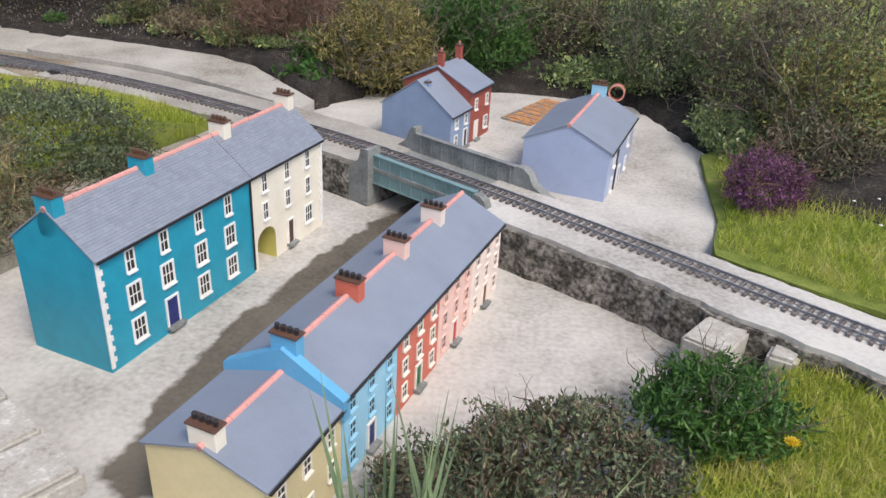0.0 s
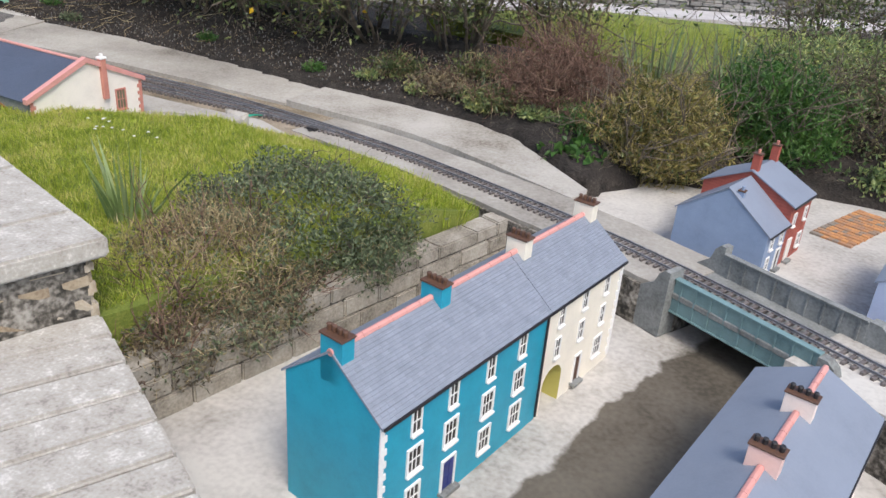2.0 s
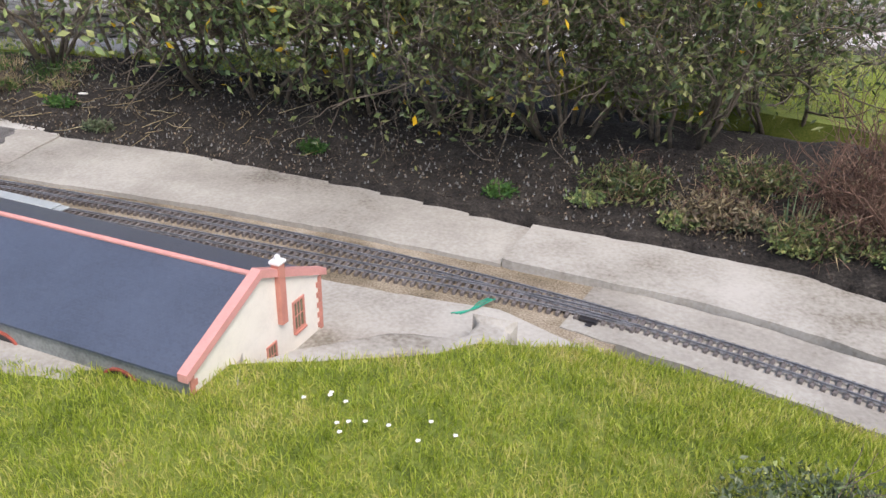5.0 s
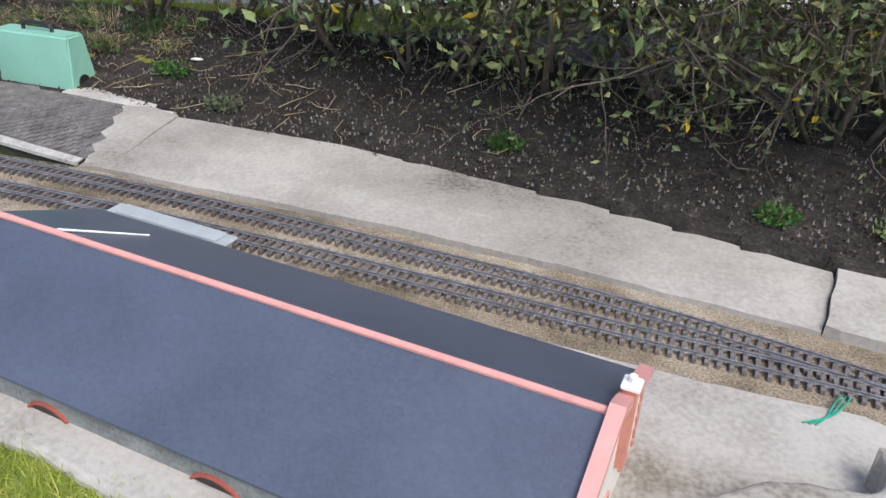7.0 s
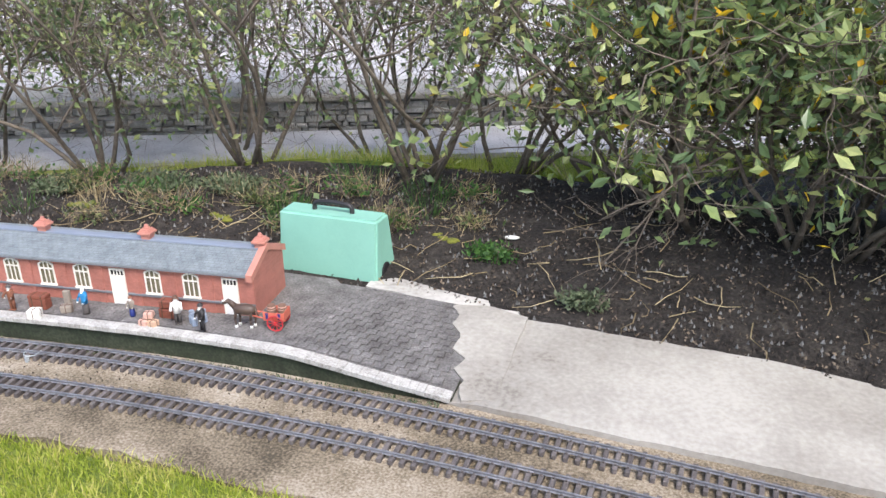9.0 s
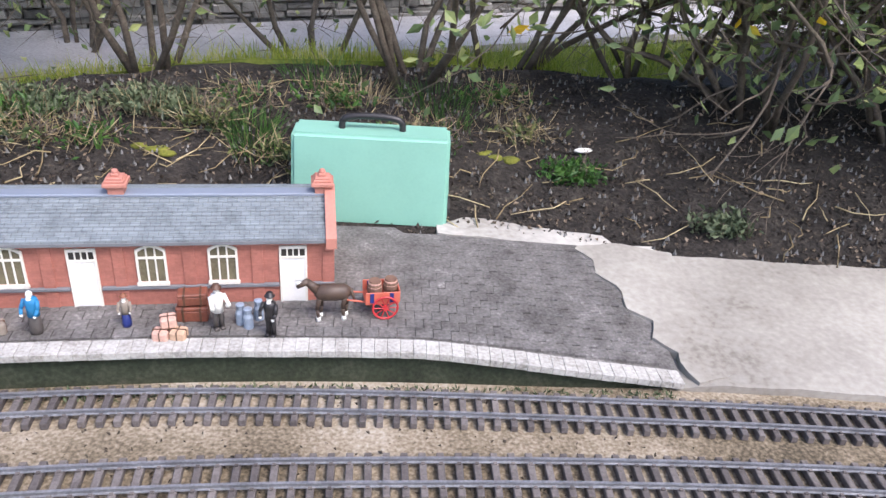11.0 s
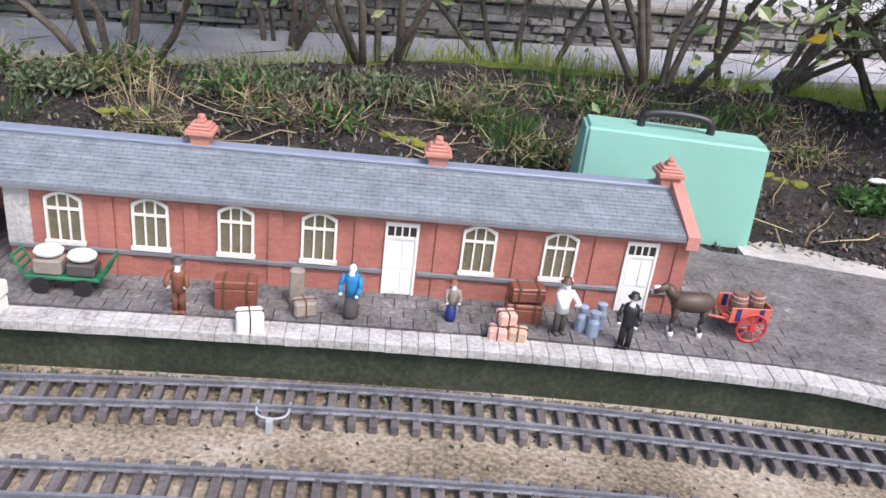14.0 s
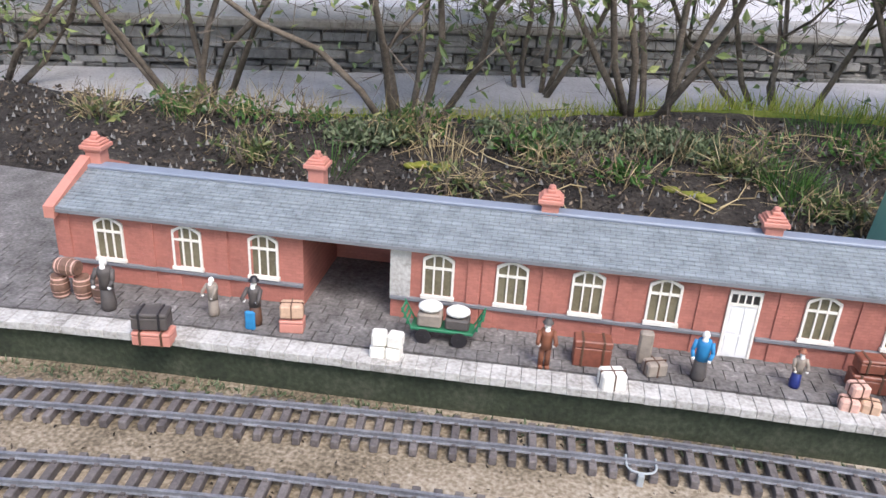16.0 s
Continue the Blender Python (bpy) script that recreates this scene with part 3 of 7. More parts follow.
relief_slab("pavement_5", [(-5.22, 6.00), (-4.90, 5.955), (-4.86, 5.93), (-4.68, 5.90), (-4.70, 6.04), (-4.80, 6.09), (-5.0, 6.15), (-5.22, 6.20)], lambda x, y: 0.236 - 0.02 * min(1, max(0, (x + 5.1) / 0.35)), M["concrete"], "broken strip of rough pale concrete by the platform", 0.03)
relief_slab("pavement_6", [(-2.02, 4.76), (-2.38, 4.40), (-2.85, 4.30), (-4.62, 4.50), (-4.85, 5.10), (-4.0, 5.08), (-3.3, 5.02), (-2.7, 4.95), (-2.3, 4.93)], lambda x, y: 0.172, M["apron"], "rough pale concrete round the goods shed")
tagged(strip("road", MAIN[(MAIN[:, 0] < -0.20) & (MAIN[:, 0] > -2.1)], -0.20, 0.14, 0.0, 0.165, M["slab"], wob=0.012), "concrete track bed of the miniature railway", "track bed", kind="structure")
tagged(strip("road_2", MAIN[MAIN[:, 0] > 0.16], -0.125, 0.165, 0.0, 0.165, M["concrete"], wob=0.014), "pale concrete track bed with a rough edge", "track bed", kind="structure")
tagged(strip("road_3", MAIN[MAIN[:, 0] < -1.9], -0.20, 0.37, 0.0, 0.160, M["bed"], wob=0.02, climb=True), "brown stained concrete under the station tracks", "track bed", kind="structure")
# rough face of the raised track bed towards the square
tagged(strip("wall_1", MAIN[(MAIN[:, 0] > 0.20) & (MAIN[:, 0] < 2.6)], 0.158, 0.178, -0.03, 0.150, M["roughwall"], wob=0.02), "rough dark concrete face below the railway", "retaining wall", kind="structure")
tagged(strip("wall_2", MAIN[(MAIN[:, 0] > -1.35) & (MAIN[:, 0] < -0.27)], 0.134, 0.152, -0.03, 0.148, M["roughwall"], wob=0.012), "rough dark concrete face below the railway", "retaining wall", kind="structure")
bm = bmesh.new()
slab_poly(bm, [(0.90, 3.24), (1.00, 3.17), (0.88, 3.00), (0.77, 3.07)], -0.02, 0.142)
bmesh.ops.bevel(bm, geom=bm.edges[:], offset=0.008, segments=2, affect='EDGES')
tagged(part("wall_3", bm, M["coping"]), "short weathered concrete wall beside the square", "wall", kind="structure")
bm = bmesh.new()
slab_poly(bm, [(1.03, 3.10), (1.10, 3.06), (1.06, 3.0), (0.99, 3.03)], -0.02, 0.135)
bmesh.ops.bevel(bm, geom=bm.edges[:], offset=0.01, segments=2, affect='EDGES')
tagged(part("kerb_stone", bm, M["coping"]), "loose broken lump of pale concrete", "stone")

# lawn on the bank
LAWN = [(-1.59, 3.02), (-0.99, 4.36), (-1.28, 4.555), (-1.63, 4.70), (-2.06, 4.79), (-2.42, 4.44), (-2.76, 4.315), (-3.32, 4.145), (-3.86, 4.265), (-4.62, 4.43), (-4.80, 4.75), (-4.78, 5.02), (-5.35, 5.055), (-5.82, 5.03), (-6.5, 4.94), (-8.8, 4.3), (-8.8, 1.0), (-2.8, 1.0), (-2.78, 3.52), (-1.70, 3.06)]
LAWN_RIM = [(-1.03, 4.40), (-1.28, 4.555), (-1.63, 4.70), (-2.06, 4.79)]
LAWN_RIM2 = [(-4.78, 5.02), (-5.35, 5.055), (-5.82, 5.03), (-6.5, 4.94), (-8.8, 4.3)]


def lawn_height(x, y):
    d = min(float(line_distance(LAWN_RIM, np.array(x), np.array(y))), float(line_distance(LAWN_RIM2, np.array(x), np.array(y))))
    h = float(np.interp(x, [-3.6, -3.05, -2.45, -2.15, -1.8], [0.100, 0.128, 0.132, 0.108, 0.100]))
    return 0.165 + h * min(1, d / 0.35)


relief_slab("lawn", LAWN, lawn_height, M["turf"], "bright green lawn on a low bank", 0.06, category="lawn")
RLAWN = [(1.06, 3.93), (1.12, 4.6), (2.2, 4.7), (4.5, 2.0), (3.4, 1.8), (2.3, 2.54), (1.55, 3.09), (1.25, 3.31), (0.95, 3.55)]
relief_slab("lawn_2", RLAWN, lambda x, y: (0.165 - 0.05 * min(1, max(0, (1.3 - x) / 0.25)) * min(1, max(0, (y - 3.6) / 0.2))) + 0.12 * min(1, max(0, (x - 1.05) * 0.5)), M["turf"], "grassy bank beyond the railway", 0.06, category="lawn")
FLAWN = [(1.08, 3.12), (2.2, 2.28), (3.0, 1.2), (1.5, 0.6), (0.55, 1.55), (0.48, 2.2), (0.72, 2.62)]
relief_slab("lawn_3", FLAWN, lambda x, y: 0.06 + 0.06 * min(1, max(0, x - 0.5)), M["turf"], "rough grass with wild flowers", 0.06, category="lawn")


def turf_blades(name, poly, count, hgt, label, length=0.03, yellow=0.0):
    p = scatter(poly, count)
    z = np.array([hgt(a, b) for a, b in p])
    base = np.c_[p, z - 0.004]
    L = length * (0.4 + 1.0 * RNG.random(count))
    a = RNG.random(count) * 2 * np.pi
    lean = 1.15 * RNG.random(count)
    tip = base + np.c_[np.cos(a) * L * lean, np.sin(a) * L * lean, L * np.sqrt(1 - 0.5 * lean ** 2)]
    tagged(blades(name, base, tip, 0.0022 + 0.001 * RNG.random(count), M["grass"], None, label, kind="stuff"), category="grass")


NEAR_LAWN = [(-1.60, 3.06), (-1.01, 4.36), (-1.28, 4.565), (-1.63, 4.71), (-2.06, 4.80), (-2.42, 4.44), (-2.76, 4.315), (-3.32, 4.145), (-3.86, 4.265), (-4.62, 4.43), (-4.81, 4.75), (-4.78, 5.03), (-5.35, 5.07), (-5.82, 5.045), (-6.4, 4.96), (-6.4, 4.7), (-4.9, 4.3), (-2.78, 3.45), (-1.70, 3.06)]
turf_blades("grass", NEAR_LAWN, 105000, lawn_height, "thick short lawn grass, yellow-green", 0.025)
turf_blades("grass", [(0.97, 3.60), (1.09, 3.95), (1.16, 4.5), (2.1, 4.5), (2.6, 3.0), (2.0, 2.80), (1.25, 3.37)], 22000, lambda x, y: (0.165 - 0.05 * min(1, max(0, (1.3 - x) / 0.25)) * min(1, max(0, (y - 3.6) / 0.2))) + 0.12 * min(1, max(0, (x - 1.05) * 0.5)), "bright grass on the bank", 0.04)
turf_blades("grass", [(1.08, 3.10), (1.7, 2.65), (1.6, 1.9), (0.75, 1.8), (0.52, 2.25), (0.74, 2.62)], 24000, lambda x, y: 0.06 + 0.06 * min(1, max(0, x - 0.5)), "rough yellowing grass", 0.045)

# high wall with coping beside the path
def wall_run(name, a, b, wide, z0, z1, label, stones, coping_len, overhang=0.03, thick=0.055):
    a, b = Vector(a), Vector(b)
    d = (b - a); L = d.length; ang = math.atan2(d.y, d.x)
    w = new(name)
    w.matrix_basis = pose(a.x, a.y, 0, 0, 0, math.degrees(ang))
    tagged(w, label, "wall", "", "structure")
    bm = bmesh.new(); box(bm, 0, 0.02, z0, L, wide - 0.02, z1 - thick)
    part("core", bm, M["roughwall"], w)
    x = -overhang
    k = 0
    while x < L + overhang - 0.02:
        n = min(L + overhang, x + coping_len * random.uniform(0.85, 1.15))
        bm = bmesh.new(); box(bm, x + 0.0035, -overhang, z1 - thick + random.uniform(-0.003, 0.003), n - 0.0035, wide + overhang, z1 + random.uniform(-0.003, 0.003))
        bmesh.ops.bevel(bm, geom=bm.edges[:], offset=0.007, segments=2, affect='EDGES')
        part("coping_stone", bm, M["coping"], w)
        x = n
    if stones:
        for face in (0, 1, 2, 3):
            run = L if face in (0, 1) else wide
            z = z0
            while z < z1 - thick - 0.02:
                h = random.uniform(0.055, 0.085)
                h = min(h, z1 - thick - z)
                x = 0.0
                while x < run - 0.01:
                    l = min(random.uniform(0.07, 0.15), run - x)
                    bm = bmesh.new()
                    box(bm, 0, 0, 0, l - 0.008, 0.035, h - 0.008)
                    bmesh.ops.bevel(bm, geom=bm.edges[:], offset=0.011, segments=2, affect='EDGES')
                    for v in bm.verts:
                        v.co += Vector((noise.noise((v.co.x * 30 + x * 9, v.co.z * 30, face)), noise.noise((v.co.z * 25, x * 7 + v.co.x * 30, 3)), noise.noise((x * 5, v.co.y * 30, v.co.x * 20)))) * 0.006
                    o = part("stone", bm, M["stone"], w, smooth=False)
                    o.matrix_basis = (pose(x, 0, z), pose(x + l, wide, z, 0, 0, 180), pose(0, x + l, z, 0, 0, -90), pose(L, x, z, 0, 0, 90))[face]
                    x += l
                z += h
    return w


def coped_wall(name, a, b, wide, z0, z1, label, stones, coping_len, group=""):
    """A wall from a to b whose body lies to the left of that direction."""
    return wall_run(name, (*a, 0), (*b, 0), wide, z0, z1, label, stones, coping_len)


coped_wall("wall_4", (-2.83, 3.295), (-1.685, 2.765), 0.27, -0.05, 0.50, "tall rubble stone wall with thick lichen-spotted coping", True, 0.36)
coped_wall("wall_5", (-1.70, 2.76), (-0.62, 1.99), 0.245, -0.05, 0.30, "lower stone wall with worn concrete coping", False, 0.125)

# low block wall between the lawn and the square
lw = new("wall_6")
tagged(lw, "low wall of weathered concrete blocks beside the square", "wall", "", "structure")
la, lb = Vector((-1.50, 2.90, 0)), Vector((-0.885, 4.35, 0))
ld = lb - la
lw.matrix_basis = pose(la.x, la.y, 0, 0, 0, math.degrees(math.atan2(ld.y, ld.x)))
bm = bmesh.new(); box(bm, 0, 0.006, -0.04, ld.length, 0.084, 0.163)
part("mortar_core", bm, M["roughwall"], lw)
for row, (za, zb) in enumerate(((-0.03, 0.055), (0.058, 0.118), (0.121, 0.172))):
    x = -0.02
    while x < ld.length:
        n = min(ld.length, x + random.uniform(0.10, 0.21))
        bm = bmesh.new()
        inn = (2 - row) * 0.003
        box(bm, x + 0.002, -inn, za, n - 0.002, 0.09, zb + random.uniform(-0.003, 0.003))
        bmesh.ops.bevel(bm, geom=bm.edges[:], offset=0.005, segments=2, affect='EDGES')
        for v in bm.verts:
            v.co += Vector((0, noise.noise((v.co.x * 25, v.co.z * 25, row)), noise.noise((v.co.x * 22, v.co.y * 22, row + 5)))) * 0.004
        part("block", bm, M["blocks"], lw)
        x = n

# curved edging round the goods shed
edge_line = smooth_line([(-2.86, 4.27), (-2.98, 4.22), (-3.32, 4.165), (-3.86, 4.285), (-4.42, 4.38), (-4.58, 4.42), (-4.69, 4.50), (-4.72, 4.62), (-4.66, 4.70), (-4.58, 4.735)], 0.03, 3)
ed = strip("edging", edge_line, -0.045, 0.070, 0.05, 0.284, M["apron"], wob=0.014)
tagged(ed, "rounded hand-laid concrete edging round the goods shed", "edging", kind="structure")
ed2 = strip("edging_2", smooth_line([(-2.30, 4.70), (-2.31, 4.58), (-2.40, 4.55), (-2.52, 4.57), (-2.66, 4.47), (-2.80, 4.36), (-2.95, 4.24)], 0.03, 3), -0.04, 0.060, 0.05, 0.262, M["apron"], wob=0.014)
tagged(ed2, "low rounded concrete edging beside the goods shed", "edging", kind="structure")
bv = ed2.modifiers.new("round", 'BEVEL'); bv.width, bv.segments, bv.limit_method = 0.016, 3, 'ANGLE'
bv = ed.modifiers.new("round", 'BEVEL'); bv.width, bv.segments, bv.limit_method = 0.016, 3, 'ANGLE'

# ---- railway ----
def rail_mesh(name, line, off, parent):
    t, n = side(line)
    prof = [(-0.0035, 0), (0.0035, 0), (0.0035, 0.0012), (0.0010, 0.002), (0.0010, 0.0058), (0.0020, 0.0064), (0.0020, 0.0086), (-0.0020, 0.0086), (-0.0020, 0.0064), (-0.0010, 0.0058), (-0.0010, 0.002), (-0.0035, 0.0012)]
    V, Fc = [], []
    k = len(prof)
    for p, m in zip(line, n):
        V += [(p[0] + m[0] * (off + u * 1.25), p[1] + m[1] * (off + u * 1.25), RAIL_Z + rise(p[0]) + w) for u, w in prof]
    for i in range(len(line) - 1):
        Fc += [(i * k + c, i * k + (c + 1) % k, (i + 1) * k + (c + 1) % k, (i + 1) * k + c) for c in range(k)]
    return link_mesh(name, V, Fc, M["rail"], parent)


RAIL_Z = 0.1745


def sleeper_bm():
    bm = bmesh.new()
    box(bm, -0.0060, -0.0475, -0.0142, 0.0060, 0.0475, 0.0, 0.0012)
    for s in (-1, 1):
        for e in (-1, 1):
            box(bm, -0.003, s * 0.0258 + e * 0.0058 - 0.0022, -0.001, 0.003, s * 0.0258 + e * 0.0058 + 0.0022, 0.0032)
    return bm


def railway(name, line, label, near):
    tr = thing(name, Matrix(), label, "railway track", "station tracks")
    for s in (-0.0258, 0.0258):
        rail_mesh("rail", line, s, tr)
    pts = resample(line, 0.0293)
    t, n = side(pts)
    first = part("sleeper", sleeper_bm(), M["sleeper"], tr)
    proto = [v.co.copy() for v in first.data.vertices]
    polys = [tuple(p.vertices) for p in first.data.polygons]
    V, Fc, used, k = [], [], 0, len(proto)
    for p, d in zip(pts, t):
        m = pose(p[0], p[1], RAIL_Z + rise(p[0]), 0, 0, math.degrees(math.atan2(d[1], d[0])) + random.uniform(-0.6, 0.6))
        if near[0] < p[0] < near[1] and used < 140:
            if used == 0:
                first.matrix_basis = m
            else:
                share("sleeper", first, m, tr)
            used += 1
        else:
            b = len(V)
            V += [tuple(m @ c) for c in proto]
            Fc += [tuple(q + b for q in f) for f in polys]
    tagged(link_mesh("sleeper_row", V, Fc, M["sleeper"], tr), kind="stuff")
    return tr


main_track = railway("railway_track", MAIN, "main line of dull metal rails on grey-brown sleepers", (-6.9, -3.9))
loop_track = railway("railway_track", LOOP, "loop line of dull metal rails on grey-brown sleepers", (-6.9, -3.9))

# ---- bridge ----
bd = Vector((-0.33, 4.268, 0)) - Vector((0.276, 3.858, 0))
bang = math.degrees(math.atan2(bd.y, bd.x))
BL = 0.50
bridge = thing("railway_bridge", pose(0.237, 3.897, 0, 0, 0, bang), "small grey-green plate girder railway bridge over the street", "bridge")
bm = bmesh.new(); box(bm, -0.02, -0.12, 0.140, BL + 0.03, 0.14, 0.160, 0.003)
part("deck", bm, M["cement"], bridge)
for yy, top, nm in ((0.130, 0.205, "front"), (-0.115, 0.236, "rear")):
    bm = bmesh.new()
    box(bm, 0, yy - 0.006, 0.095, BL, yy + 0.006, top, 0.001)
    box(bm, 0, yy - 0.012, top, BL, yy + 0.012, top + 0.006, 0.001)
    box(bm, 0, yy - 0.012, 0.090, BL, yy + 0.012, 0.096, 0.001)
    gd = part("girder", bm, M["bridge"] if nm == "front" else M["cement"], bridge)
    for k in range(9):
        bm = bmesh.new(); box(bm, 0.02 + k * 0.056, yy - 0.010, 0.096, 0.026 + k * 0.056, yy + 0.010, top)
        part("rib", bm, M["bridge"] if nm == "front" else M["cement"], gd)


def wing(bm, x0, x1, y0, y1, top, flip=False):
    prof = [(0, 0), (0, 1.0), (0.18, 1.0), (0.32, 0.93), (0.42, 0.78), (0.62, 0.70), (0.85, 0.62), (1.0, 0.48), (1.0, 0)]
    pts = [(x0 + (x1 - x0) * u, top * w) for u, w in prof]
    a = [bm.verts.new((x, y0, z)) for x, z in pts]
    b = [bm.verts.new((x, y1, z)) for x, z in pts]
    bm.faces.new(a); bm.faces.new(b[::-1])
    for i in range(len(pts)):
        j = (i + 1) % len(pts)
        bm.faces.new((a[i], a[j], b[j], b[i]))
    return bm


for (x0, x1, y0, y1, top) in ((BL, BL + 0.13, 0.10, 0.17, 0.235), (0.0, -0.15, 0.115, 0.150, 0.205), (BL, BL + 0.12, -0.150, -0.11, 0.262), (0.0, -0.19, -0.150, -0.11, 0.240)):
    bm = wing(bmesh.new(), x0, x1, y0, y1, top)
    part("abutment", bm, M["cement"], bridge)
bm = bmesh.new(); box(bm, BL, -0.12, -0.02, BL + 0.10, 0.10, 0.158); part("abutment", bm, M["roughwall"], bridge)
bm = bmesh.new(); box(bm, -0.12, -0.12, -0.02, 0.0, 0.115, 0.158); part("abutment", bm, M["roughwall"], bridge)

# ---- houses ----
def window_part(parent, x, z, w, h, y=0.0, lights=2, pane="glass", trim="wpaint", sill=True, edge=0.007):
    """A framed sash window on a wall whose face lies at y, facing -y."""
    bm = bmesh.new()
    t, d = min(edge, w * 0.16), 0.004
    for a in ((-w / 2 - t, -t, -w / 2, h + t), (w / 2, -t, w / 2 + t, h + t), (-w / 2, h, w / 2, h + t), (-w / 2, -t, w / 2, 0)):
        box(bm, a[0], -d, a[1], a[2], 0.002, a[3])
    for k in range(1, lights):
        c = -w / 2 + w * k / lights
        box(bm, c - edge * 0.18, -0.0022, 0, c + edge * 0.18, 0.002, h)
    box(bm, -w / 2, -0.0026, h * 0.5 - 0.0014, w / 2, 0.002, h * 0.5 + 0.0014)
    win = part("window", bm, M[trim], parent)
    win.matrix_basis = pose(x, y, z)
    bm = bmesh.new(); box(bm, -w / 2, -0.0012, 0, w / 2, 0.0015, h)
    part("pane", bm, M[pane], win)
    if sill:
        bm = bmesh.new(); box(bm, -w / 2 - t, -0.009, -t - 0.004, w / 2 + t, 0.001, -t + 0.001)
        part("sill", bm, M[trim], win)
    return win


def door_part(parent, x, w, h, mat, y=0.0, trim="wpaint"):
    bm = bmesh.new()
    for a in ((-w / 2 - 0.006, 0, -w / 2, h + 0.006), (w / 2, 0, w / 2 + 0.006, h + 0.006), (-w / 2, h, w / 2, h + 0.006)):
        box(bm, a[0], -0.005, a[1], a[2], 0.002, a[3])
    fr = part("door_frame", bm, M[trim], parent)
    fr.matrix_basis = pose(x, y, 0.004)
    bm = bmesh.new(); box(bm, -w / 2, -0.002, 0, w / 2, 0.002, h)
    for c in (-0.22, 0.22):
        for zz in (0.12, 0.52):
            box(bm, c * w - w * 0.15, -0.0032, h * zz, c * w + w * 0.15, -0.001, h * (zz + 0.32))
    part("door", bm, M[mat], fr)
    bm = bmesh.new(); box(bm, -w / 2 - 0.01, -0.020, -0.004, w / 2 + 0.01, 0.0, 0.005)
    part("doorstep", bm, M["cement"], fr)
    return fr


def chimney_part(parent, x, y, z0, z1, lx, ly, mat, pots=4, pot="brown", cap=True):
    bm = bmesh.new(); box(bm, x - lx / 2, y - ly / 2, z0, x + lx / 2, y + ly / 2, z1, 0.001)
    c = part("chimney", bm, M[mat], parent)
    if cap:
        bm = bmesh.new(); box(bm, x - lx / 2 - 0.003, y - ly / 2 - 0.003, z1, x + lx / 2 + 0.003, y + ly / 2 + 0.003, z1 + 0.005, 0.001)
        part("chimney_cap", bm, M["brown"], c)
    for k in range(pots):
        bm = bmesh.new()
        yy = y + (k - (pots - 1) / 2) * ly / pots
        lathe(bm, [(0.0055, 0), (0.0055, 0.010), (0.0065, 0.012), (0.005, 0.014)], (x, yy, z1 + 0.005), 8)
        part("chimney_pot", bm, M[pot], c)
    return c


